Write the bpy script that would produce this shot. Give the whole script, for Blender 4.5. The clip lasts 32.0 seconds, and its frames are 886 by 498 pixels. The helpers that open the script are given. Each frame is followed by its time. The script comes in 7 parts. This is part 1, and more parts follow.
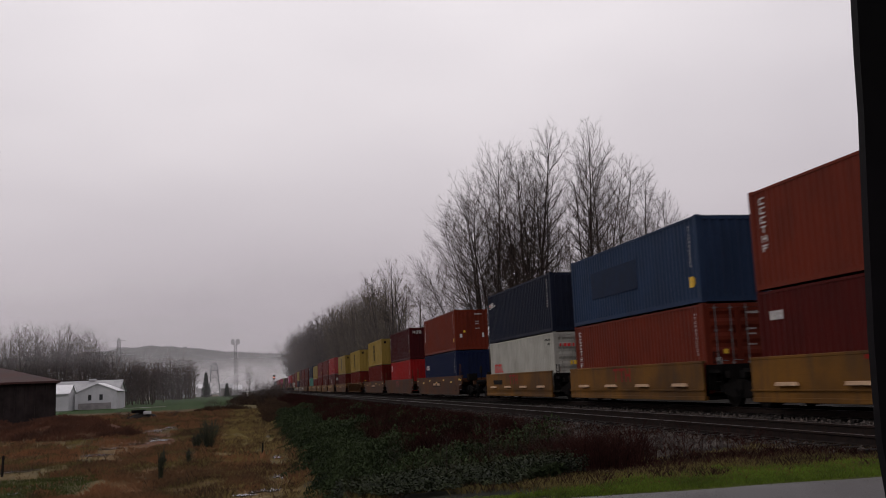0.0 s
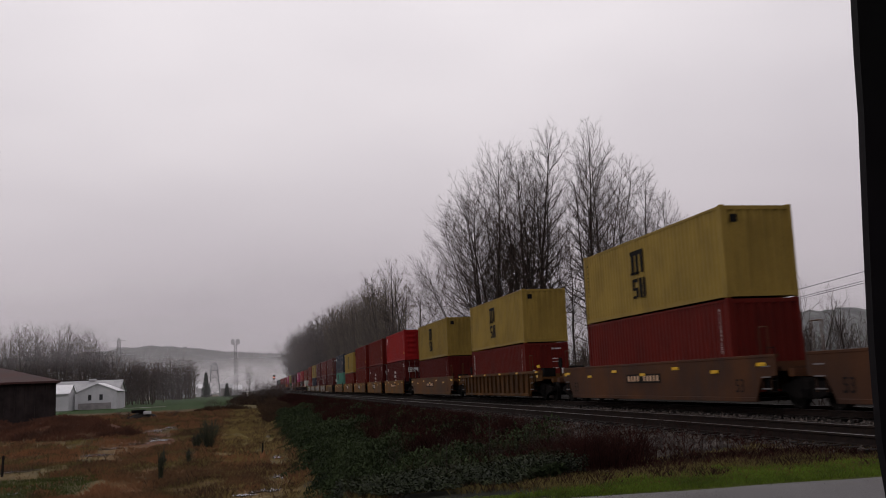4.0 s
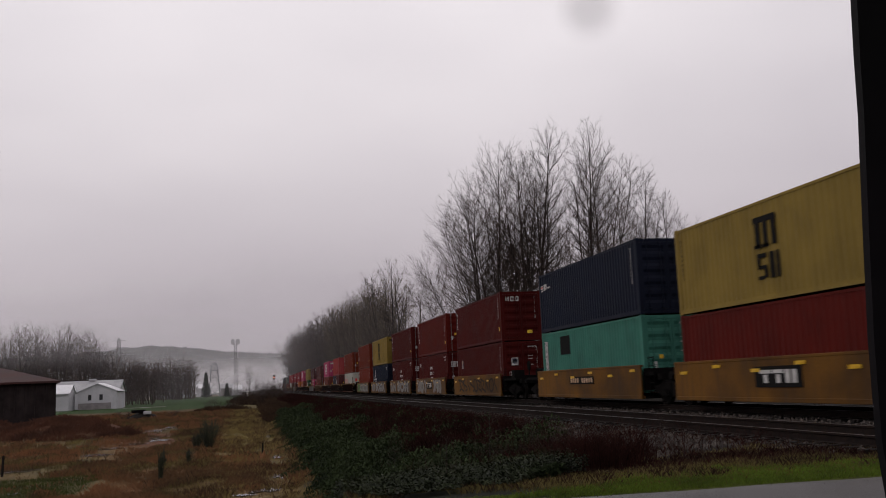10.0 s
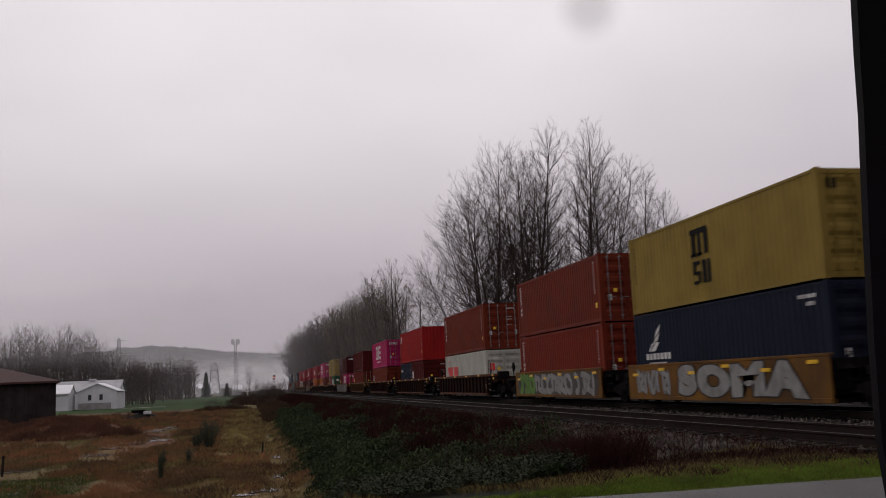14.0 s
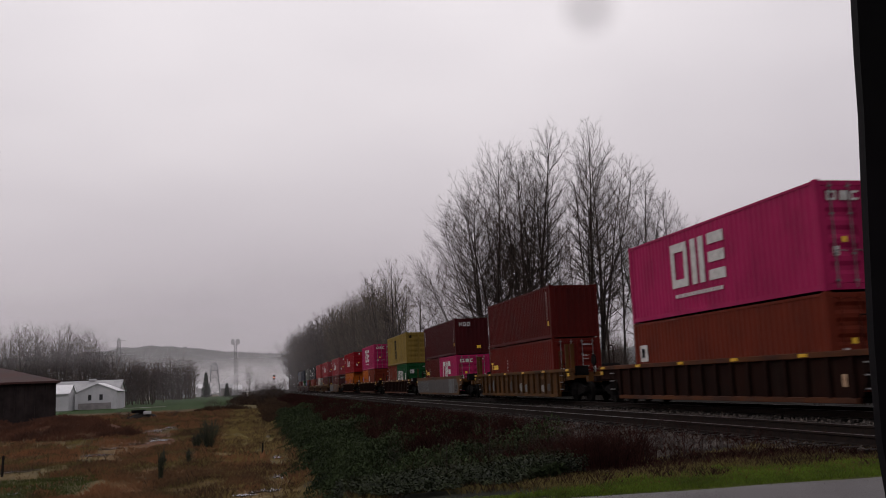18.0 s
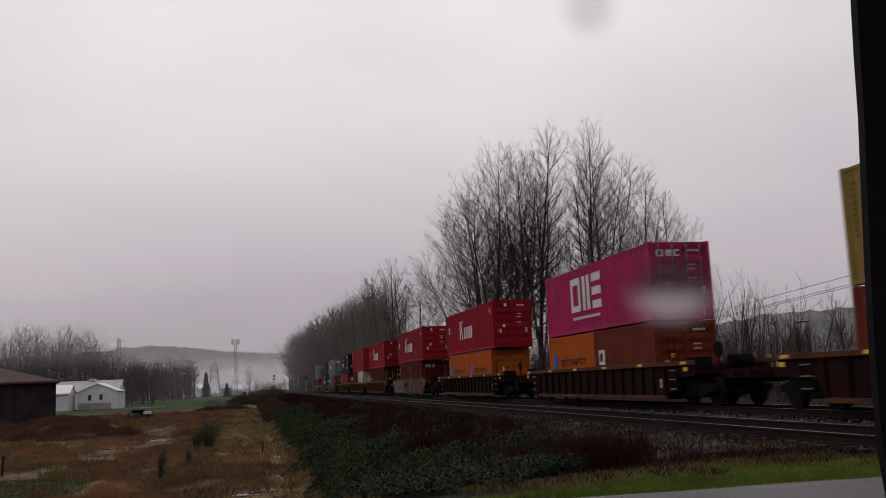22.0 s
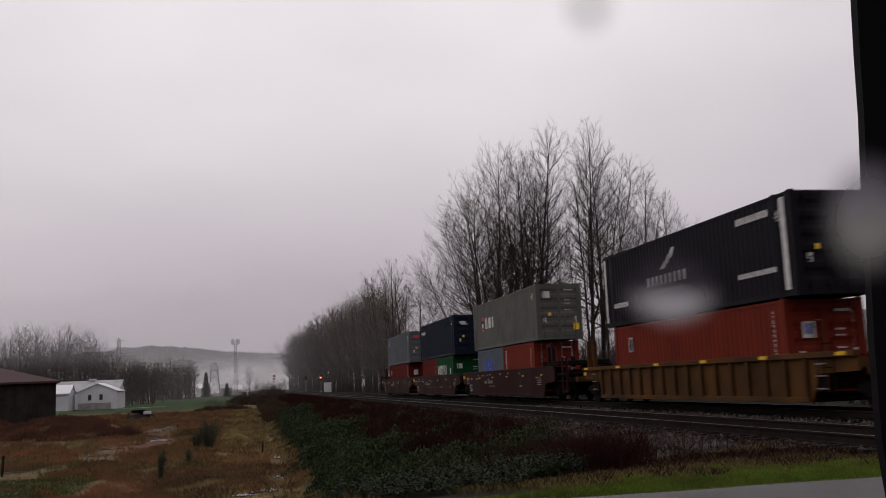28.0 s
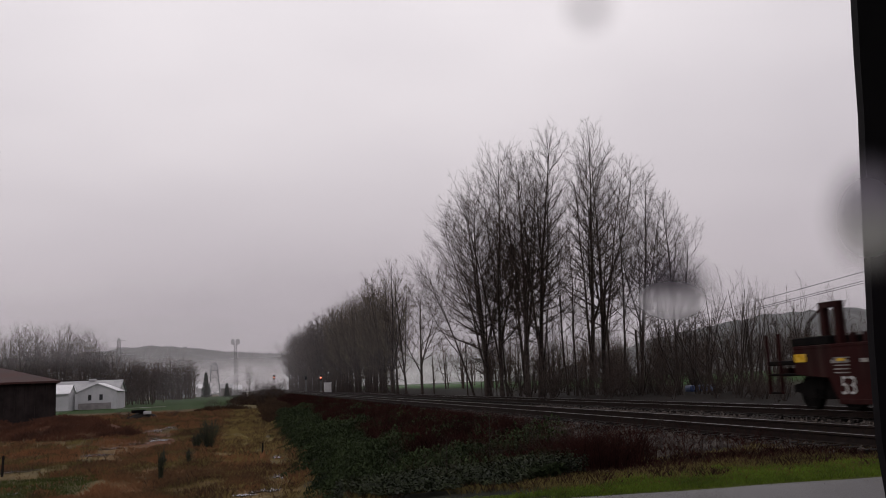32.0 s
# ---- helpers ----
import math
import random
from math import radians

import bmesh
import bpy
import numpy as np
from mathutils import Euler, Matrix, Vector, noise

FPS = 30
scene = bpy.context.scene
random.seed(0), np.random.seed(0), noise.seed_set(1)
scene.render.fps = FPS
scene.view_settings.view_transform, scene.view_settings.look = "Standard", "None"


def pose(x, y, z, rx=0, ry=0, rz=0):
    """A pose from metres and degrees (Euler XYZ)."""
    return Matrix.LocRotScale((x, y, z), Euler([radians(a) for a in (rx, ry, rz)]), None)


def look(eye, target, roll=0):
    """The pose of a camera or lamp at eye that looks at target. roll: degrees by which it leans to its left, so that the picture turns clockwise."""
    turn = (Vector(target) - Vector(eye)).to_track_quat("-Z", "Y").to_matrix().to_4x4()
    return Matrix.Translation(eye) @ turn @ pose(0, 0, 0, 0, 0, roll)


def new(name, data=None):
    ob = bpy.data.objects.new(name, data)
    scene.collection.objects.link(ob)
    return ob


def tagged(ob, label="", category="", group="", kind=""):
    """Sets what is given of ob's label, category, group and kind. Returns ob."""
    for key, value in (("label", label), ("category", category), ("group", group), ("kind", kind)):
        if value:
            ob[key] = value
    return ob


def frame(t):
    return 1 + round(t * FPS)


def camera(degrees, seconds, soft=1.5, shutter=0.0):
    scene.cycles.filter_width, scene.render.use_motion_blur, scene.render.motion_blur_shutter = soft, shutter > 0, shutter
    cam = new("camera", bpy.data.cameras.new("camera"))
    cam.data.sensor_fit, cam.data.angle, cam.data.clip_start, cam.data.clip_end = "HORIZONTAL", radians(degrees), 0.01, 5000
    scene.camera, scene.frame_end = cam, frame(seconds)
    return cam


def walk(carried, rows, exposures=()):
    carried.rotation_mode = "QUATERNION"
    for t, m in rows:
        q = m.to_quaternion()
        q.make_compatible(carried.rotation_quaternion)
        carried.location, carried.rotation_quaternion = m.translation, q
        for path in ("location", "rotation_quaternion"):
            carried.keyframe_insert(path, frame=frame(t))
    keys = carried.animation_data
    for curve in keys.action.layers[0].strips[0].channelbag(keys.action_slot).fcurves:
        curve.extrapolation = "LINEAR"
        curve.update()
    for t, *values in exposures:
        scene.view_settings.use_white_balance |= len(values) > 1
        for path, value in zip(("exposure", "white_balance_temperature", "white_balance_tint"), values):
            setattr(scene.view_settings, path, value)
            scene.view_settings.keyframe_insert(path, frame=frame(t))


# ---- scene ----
# World: x across the tracks, y along them (the train comes from +y), z = 0 at the rail head.
DURATION = 32.0
cam = camera(51.246, DURATION, soft=0.95, shutter=0.28)
EYE = (0.0, 0.0, 1.15)
AIM = (20.3874, 96.8629, 15.3603)
walk(cam, [(0.0, look(EYE, AIM, -2.418)), (32.0, look(EYE, AIM, -2.418))], [(0.0, 0.0), (32.0, 0.0)])

# ---- light: an overcast winter sky and a weak, very soft sun ----
world = bpy.data.worlds.new("overcast_sky")
scene.world = world
world.use_nodes = True
wn, wl = world.node_tree.nodes, world.node_tree.links
wn.clear()
w_out = wn.new("ShaderNodeOutputWorld")
w_bg = wn.new("ShaderNodeBackground")
w_sky = wn.new("ShaderNodeTexSky")
w_sky.sky_type, w_sky.sun_disc = "NISHITA", False
w_sky.sun_elevation, w_sky.sun_rotation = radians(41), radians(292)
w_sky.air_density, w_sky.dust_density = 1.0, 4.0
w_bw = wn.new("ShaderNodeHueSaturation")
w_bw.inputs["Saturation"].default_value = 0.1
w_bw.inputs["Value"].default_value = 0.07
wl.new(w_sky.outputs[0], w_bw.inputs["Color"])
w_co = wn.new("ShaderNodeTexCoord")
w_sep = wn.new("ShaderNodeSeparateXYZ")
wl.new(w_co.outputs["Generated"], w_sep.inputs[0])
w_map = wn.new("ShaderNodeMapping")
w_map.inputs["Scale"].default_value = (1.0, 1.0, 2.6)
wl.new(w_co.outputs["Generated"], w_map.inputs[0])
w_noise = wn.new("ShaderNodeTexNoise")
w_noise.inputs["Scale"].default_value = 2.3
w_noise.inputs["Detail"].default_value = 3.0
w_noise.inputs["Roughness"].default_value = 0.4
wl.new(w_map.outputs[0], w_noise.inputs["Vector"])
w_grad = wn.new("ShaderNodeValToRGB")
w_grad.color_ramp.elements[0].position, w_grad.color_ramp.elements[0].color = 0.0, (0.41, 0.366, 0.403, 1)
w_grad.color_ramp.elements[1].position, w_grad.color_ramp.elements[1].color = 0.85, (0.70, 0.656, 0.693, 1)
e = w_grad.color_ramp.elements.new(0.12)
e.color = (0.55, 0.496, 0.535, 1)
e = w_grad.color_ramp.elements.new(0.24)
e.color = (0.72, 0.666, 0.703, 1)
e = w_grad.color_ramp.elements.new(0.42)
e.color = (0.92, 0.866, 0.902, 1)
wl.new(w_sep.outputs["Z"], w_grad.inputs[0])
w_cl = wn.new("ShaderNodeValToRGB")
w_cl.color_ramp.elements[0].position, w_cl.color_ramp.elements[0].color = 0.3, (0.90, 0.895, 0.905, 1)
w_cl.color_ramp.elements[1].position, w_cl.color_ramp.elements[1].color = 0.72, (1.1, 1.1, 1.09, 1)
wl.new(w_noise.outputs["Fac"], w_cl.inputs[0])
w_mul = wn.new("ShaderNodeMixRGB")
w_mul.blend_type, w_mul.inputs[0].default_value = "MULTIPLY", 1.0
wl.new(w_grad.outputs[0], w_mul.inputs[1])
wl.new(w_cl.outputs[0], w_mul.inputs[2])
w_mix = wn.new("ShaderNodeMixRGB")
w_mix.inputs[0].default_value = 0.9
wl.new(w_bw.outputs[0], w_mix.inputs[1])
wl.new(w_mul.outputs[0], w_mix.inputs[2])
wl.new(w_mix.outputs[0], w_bg.inputs[0])
w_bg.inputs[1].default_value = 1.0
wl.new(w_bg.outputs[0], w_out.inputs[0])
sun_data = bpy.data.lights.new("sun", "SUN")
sun_data.energy, sun_data.angle, sun_data.color = 0.5, radians(50), (1.0, 0.97, 0.94)
sun = new("sun", sun_data)
sun.matrix_world = look((0, 0, 50), (45, -18, 8))


# ---- small tools ----
def shade(name, c1, c2=None, scale=3.0, rough=0.7, metal=0.0, bump=0.15, fine=40.0, streak=0.0, island=0.0, objrand=0.0, dirt=None, coords="Object", spec=0.3):
    """A procedural material: two colours mixed by coarse noise, fine grain, bump, optional vertical streaks of dirt."""
    m = bpy.data.materials.new(name)
    m.use_nodes = True
    n, l = m.node_tree.nodes, m.node_tree.links
    b = n["Principled BSDF"]
    b.inputs["Metallic"].default_value = metal
    b.inputs["Specular IOR Level"].default_value = spec
    co = n.new("ShaderNodeTexCoord")
    src = co.outputs[coords]
    if coords == "World":
        src = None
    a = n.new("ShaderNodeTexNoise")
    a.inputs["Scale"].default_value, a.inputs["Detail"].default_value = scale, 5.0
    g = n.new("ShaderNodeTexNoise")
    g.inputs["Scale"].default_value, g.inputs["Detail"].default_value = fine, 3.0
    l.new(src, a.inputs["Vector"])
    l.new(src, g.inputs["Vector"])
    c2 = c2 or tuple(v * 0.75 for v in c1)
    ramp = n.new("ShaderNodeValToRGB")
    ramp.color_ramp.elements[0].position, ramp.color_ramp.elements[0].color = 0.34, (*c2, 1)
    ramp.color_ramp.elements[1].position, ramp.color_ramp.elements[1].color = 0.62, (*c1, 1)
    l.new(a.outputs["Fac"], ramp.inputs[0])
    mul = n.new("ShaderNodeMixRGB")
    mul.blend_type, mul.inputs[0].default_value = "MULTIPLY", 0.5
    l.new(ramp.outputs[0], mul.inputs[1])
    l.new(g.outputs["Fac"], mul.inputs[2])
    gain = n.new("ShaderNodeMixRGB")
    gain.blend_type, gain.inputs[0].default_value = "MULTIPLY", 1.0
    gain.inputs[2].default_value = (1.3, 1.3, 1.3, 1)
    l.new(mul.outputs[0], gain.inputs[1])
    col = gain.outputs[0]
    if streak:
        mp = n.new("ShaderNodeMapping")
        mp.inputs["Scale"].default_value = (1.6, 1.6, 0.12)
        l.new(src, mp.inputs[0])
        s = n.new("ShaderNodeTexNoise")
        s.inputs["Scale"].default_value, s.inputs["Detail"].default_value = 2.4, 6.0
        s.inputs["Roughness"].default_value = 0.7
        l.new(mp.outputs[0], s.inputs["Vector"])
        sr = n.new("ShaderNodeValToRGB")
        sr.color_ramp.elements[0].position, sr.color_ramp.elements[0].color = 0.5, (0, 0, 0, 1)
        sr.color_ramp.elements[1].position, sr.color_ramp.elements[1].color = 0.75, (streak, streak, streak, 1)
        l.new(s.outputs["Fac"], sr.inputs[0])
        dm = n.new("ShaderNodeMixRGB")
        l.new(sr.outputs[0], dm.inputs[0])
        l.new(col, dm.inputs[1])
        dm.inputs[2].default_value = (*(dirt or (0.05, 0.035, 0.03)), 1)
        col = dm.outputs[0]
    if island or objrand:
        if island:
            rn = n.new("ShaderNodeNewGeometry").outputs["Random Per Island"]
        else:
            rn = n.new("ShaderNodeObjectInfo").outputs["Random"]
        hv = n.new("ShaderNodeHueSaturation")
        mr = n.new("ShaderNodeMapRange")
        k = island or objrand
        mr.inputs["To Min"].default_value, mr.inputs["To Max"].default_value = 1 - k, 1 + k
        l.new(rn, mr.inputs["Value"])
        l.new(mr.outputs[0], hv.inputs["Value"])
        l.new(col, hv.inputs["Color"])
        col = hv.outputs[0]
    l.new(col, b.inputs["Base Color"])
    rr = n.new("ShaderNodeMapRange")
    rr.inputs["To Min"].default_value, rr.inputs["To Max"].default_value = max(0.02, rough - 0.15), min(1, rough + 0.12)
    l.new(a.outputs["Fac"], rr.inputs["Value"])
    l.new(rr.outputs[0], b.inputs["Roughness"])
    if bump:
        bp = n.new("ShaderNodeBump")
        bp.inputs["Strength"].default_value, bp.inputs["Distance"].default_value = bump, 0.02
        l.new(g.outputs["Fac"], bp.inputs["Height"])
        l.new(bp.outputs[0], b.inputs["Normal"])
    return m


def glow(name, colour, strength):
    m = bpy.data.materials.new(name)
    m.use_nodes = True
    b = m.node_tree.nodes["Principled BSDF"]
    b.inputs["Base Color"].default_value = (*colour, 1)
    b.inputs["Emission Color"].default_value = (*colour, 1)
    b.inputs["Emission Strength"].default_value = strength
    return m


class Geo:
    """Collects vertices and faces for one mesh."""

    def __init__(self):
        self.v, self.f = [], []

    def quad(self, a, b, c, d):
        k = len(self.v)
        self.v += [a, b, c, d]
        self.f.append((k, k + 1, k + 2, k + 3))

    def box(self, x0, y0, z0, x1, y1, z1):
        k = len(self.v)
        self.v += [(x0, y0, z0), (x1, y0, z0), (x1, y1, z0), (x0, y1, z0), (x0, y0, z1), (x1, y0, z1), (x1, y1, z1), (x0, y1, z1)]
        for f in ((0, 3, 2, 1), (4, 5, 6, 7), (0, 1, 5, 4), (1, 2, 6, 5), (2, 3, 7, 6), (3, 0, 4, 7)):
            self.f.append(tuple(k + i for i in f))
        return self

    def tube(self, p, q, r, r2=None, sides=6, caps=True):
        p, q = Vector(p), Vector(q)
        d = (q - p).normalized()
        a = d.orthogonal().normalized()
        b = d.cross(a)
        k = len(self.v)
        r2 = r if r2 is None else r2
        for c, rad in ((p, r), (q, r2)):
            for i in range(sides):
                w = 2 * math.pi * i / sides
                self.v.append(tuple(c + rad * (math.cos(w) * a + math.sin(w) * b)))
        for i in range(sides):
            j = (i + 1) % sides
            self.f.append((k + i, k + j, k + sides + j, k + sides + i))
        if caps:
            self.f.append(tuple(k + i for i in reversed(range(sides))))
            self.f.append(tuple(k + sides + i for i in range(sides)))
        return self

    def prism(self, outline, x0, x1):
        """An outline of (y, z) points pushed out along x."""
        k, n = len(self.v), len(outline)
        self.v += [(x0, y, z) for y, z in outline] + [(x1, y, z) for y, z in outline]
        self.f.append(tuple(k + i for i in range(n)))
        self.f.append(tuple(k + n + i for i in reversed(range(n))))
        for i in range(n):
            j = (i + 1) % n
            self.f.append((k + i, k + n + i, k + n + j, k + j))
        return self

    def mesh(self, name, smooth=False):
        me = bpy.data.meshes.new(name)
        me.from_pydata(self.v, [], self.f)
        if smooth:
            me.polygons.foreach_set("use_smooth", [True] * len(me.polygons))
        me.update()
        return me


def bevelled(me, width, segments=1):
    bm = bmesh.new()
    bm.from_mesh(me)
    bmesh.ops.recalc_face_normals(bm, faces=bm.faces)
    bmesh.ops.bevel(bm, geom=list(bm.edges), offset=width, segments=segments, affect="EDGES", profile=0.5)
    bm.to_mesh(me)
    bm.free()
    return me


def part(name, data, material, parent=None, label="", at=None):
    me = data.mesh(name) if isinstance(data, Geo) else data
    if material and not me.materials:
        me.materials.append(material)
    ob = new(name, me)
    if parent:
        ob.parent = parent
    if at:
        ob.location = at
    if label:
        ob["label"] = label
    return ob


def thing(name, label, category, group="", kind=""):
    ob = new(name)
    ob.empty_display_size = 0.3
    return tagged(ob, label, category, group, kind)


def smooth01(a, b, v):
    k = min(1, max(0, (v - a) / (b - a)))
    return k * k * (3 - 2 * k)
# ---- materials ----
M_STEEL = shade("worn_rail_steel", (0.13, 0.12, 0.12), (0.05, 0.038, 0.034), 8, 0.4, 0.8, 0.1)
M_RAILSIDE = shade("rusty_rail_web", (0.017, 0.011, 0.009), (0.009, 0.0065, 0.006), 8, 0.9, 0.0, 0.2, spec=0.08)
M_TIE = shade("oiled_tie_wood", (0.016, 0.013, 0.0115), (0.008, 0.0068, 0.0062), 6, 0.85, 0, 0.5, 60, objrand=0.3, spec=0.1)
M_STONE = shade("ballast_stone", (0.068, 0.053, 0.045), (0.018, 0.014, 0.012), 1.2, 0.75, 0, 0.4, 30, island=0.55)
M_ASPHALT = shade("wet_asphalt", (0.085, 0.081, 0.083), (0.036, 0.034, 0.035), 0.9, 0.5, 0, 0.6, 70, spec=0.35, streak=0.0)
M_BARK = shade("grey_brown_bark", (0.05, 0.04, 0.035), (0.022, 0.017, 0.016), 3, 0.9, 0, 0.5, 25, spec=0.08)
M_TWIG = shade("bare_twigs", (0.06, 0.043, 0.036), (0.035, 0.026, 0.022), 0.6, 0.9, 0, 0.0, 10, spec=0.05)
M_LEAF = shade("bramble_leaf", (0.034, 0.047, 0.02), (0.015, 0.021, 0.0095), 0.7, 0.75, 0, 0.1, 25, island=0.35, spec=0.05)
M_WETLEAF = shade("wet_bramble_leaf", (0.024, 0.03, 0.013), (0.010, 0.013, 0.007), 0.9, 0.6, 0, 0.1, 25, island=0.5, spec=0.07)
M_CANE = shade("red_brown_cane", (0.033, 0.0125, 0.010), (0.016, 0.007, 0.006), 0.5, 0.9, 0, 0.1, 25, island=0.45, spec=0.03)
M_STRAW = shade("dead_straw_grass", (0.212, 0.102, 0.05), (0.11, 0.064, 0.034), 0.16, 0.9, 0, 0.1, 9, island=0.14, spec=0.05)
M_PALE = shade("pale_meadow_grass", (0.235, 0.18, 0.07), (0.15, 0.11, 0.042), 0.3, 0.9, 0, 0.1, 9, island=0.15, spec=0.05)
M_OLIVE = shade("olive_winter_grass", (0.16, 0.128, 0.048), (0.09, 0.072, 0.03), 0.3, 0.9, 0, 0.1, 9, island=0.18, spec=0.05)
M_DARKGRASS = shade("dark_rotted_grass", (0.10, 0.06, 0.033), (0.05, 0.033, 0.021), 0.3, 0.9, 0, 0.1, 9, island=0.16, spec=0.05)
M_VERGEDEAD = shade("dead_verge_weed", (0.055, 0.034, 0.02), (0.022, 0.014, 0.010), 0.6, 0.9, 0, 0.1, 9, island=0.4, spec=0.05)
M_PALEVERGE = shade("faded_verge_grass", (0.13, 0.10, 0.03), (0.07, 0.05, 0.02), 0.8, 0.85, 0, 0.1, 9, island=0.4, spec=0.05)
M_REDGRASS = shade("red_brown_ridge_grass", (0.1, 0.046, 0.029), (0.05, 0.026, 0.019), 0.25, 0.9, 0, 0.1, 9, island=0.16, spec=0.05)
M_GREEN = shade("green_verge_grass", (0.105, 0.155, 0.018), (0.06, 0.088, 0.013), 0.8, 0.7, 0, 0.1, 9, island=0.35, spec=0.1)
M_DULLGREEN = shade("dull_wet_grass", (0.062, 0.08, 0.02), (0.036, 0.046, 0.014), 0.8, 0.8, 0, 0.1, 9, island=0.2, spec=0.06)
M_WATER = shade("standing_water", (0.05, 0.05, 0.05), (0.03, 0.03, 0.03), 1, 0.04, 0, 0.03, 3, spec=0.6)
M_BLACK = shade("black_rubber_trim", (0.006, 0.005, 0.006), (0.003, 0.003, 0.003), 4, 0.8, 0, 0.05, spec=0.05)

RAILS_NEAR = (9.80, 11.30)
RAILS_FAR = (14.72, 16.18)
TRAIN_X = 15.467


# ---- ground ----
# standing water on the field: x, y and half sizes
PUDDLES = [(-8.8, 79.1, 2.0, 2.6), (-11.1, 81.7, 1.0, 1.6), (-7.6, 87.5, 0.9, 1.6), (-6.1, 64.4, 0.8, 1.3), (-7.3, 60.9, 1.0, 1.0), (-8.0, 57.5, 0.8, 0.9), (-7.9, 51.7, 0.8, 0.9), (-10.1, 43.3, 1.2, 0.7), (1.0, 43.1, 0.25, 1.5), (0.9, 33.6, 0.35, 0.7), (-7.6, 33.0, 0.35, 0.3),
           (0.3, 29.2, 0.5, 0.4), (-0.3, 28.3, 0.35, 0.25), (-7.2, 37.3, 1.1, 0.25), (-9.2, 36.6, 0.4, 0.6), (-6.6, 66.5, 0.4, 0.8), (1.0, 62.0, 0.2, 2.0)]


def mound(x, y):
    """A low earth ridge between the field and the farm, ending at the puddles."""
    line = 70 - 0.75 * (x + 8)
    crest = 1.45 * smooth01(-6.0, -12.0, x) * (0.85 + 0.3 * noise.noise((x * 0.25, 4, 8)))
    return crest * math.exp(-((y - line) / (5.5 - 0.12 * (x + 8))) ** 2)


def ground_z(x, y):
    """Height of the ground: wet field, railway bank, ballast bed, the flat behind it, and the road's low ramp."""
    if x < 1.4:
        z = -1.9
    elif x < 7.0:
        z = -1.9 + 1.35 * ((x - 1.4) / 5.6) ** 0.85
    elif x < 8.7:
        z = -0.55 + 0.3 * smooth01(7.0, 8.7, x)
    elif x < 18.0:
        z = -0.25
    elif x < 21.0:
        z = -0.25 - 0.4 * smooth01(18, 21, x)
    else:
        z = -0.65
    if x < 1.4:
        far = smooth01(60, 300, y)
        dry = 1.0
        for px, py, rx, ry in PUDDLES:
            dry = min(dry, smooth01(0.8, 2.2, math.hypot((x - px) / (rx + 0.5), (y - py) / (ry + 0.9))))
        z += (0.10 * (1 - far) * dry) * noise.noise((x * 0.45, y * 0.30, 3)) + 0.16 * (1 - far) * dry * noise.noise((x * 0.12, y * 0.07, 7))
        z += mound(x, y)
    elif x < 7.5:
        z += 0.16 * noise.noise((x * 0.8, y * 0.6, 1)) + 0.08 * noise.noise((x * 2.2, y * 1.9, 4))
    ramp = 1 - smooth01(10.8, 20.0, y)
    if x < 9.0:
        z += ramp * (-0.17 - z) * (1 - smooth01(8.2, 9.0, x) * (1 - smooth01(9.8, 10.6, -y + 20.4)))
    elif x < 18:
        z += (1 - smooth01(10.0, 10.8, y)) * (-0.17 - z)
    else:
        z += ramp * (-0.17 - z)
    if y < 10.2:
        z = min(z, -0.19)
    return z


def axis(stops):
    out = []
    for a, b, step in stops:
        k = max(1, round((b - a) / step))
        out += [a + (b - a) * i / k for i in range(k)]
    return out + [stops[-1][1]]


XS = axis([(-2600, -400, 200), (-400, -100, 20), (-100, -20, 4), (-20, -4, 0.8), (-4, 9, 0.4), (9, 22, 0.8), (22, 60, 4), (60, 300, 20), (300, 2600, 200)])
YS = axis([(-400, -40, 40), (-40, 8, 6), (8, 32, 0.4), (32, 60, 0.8), (60, 120, 2), (120, 300, 6), (300, 900, 30), (900, 4600, 300)])


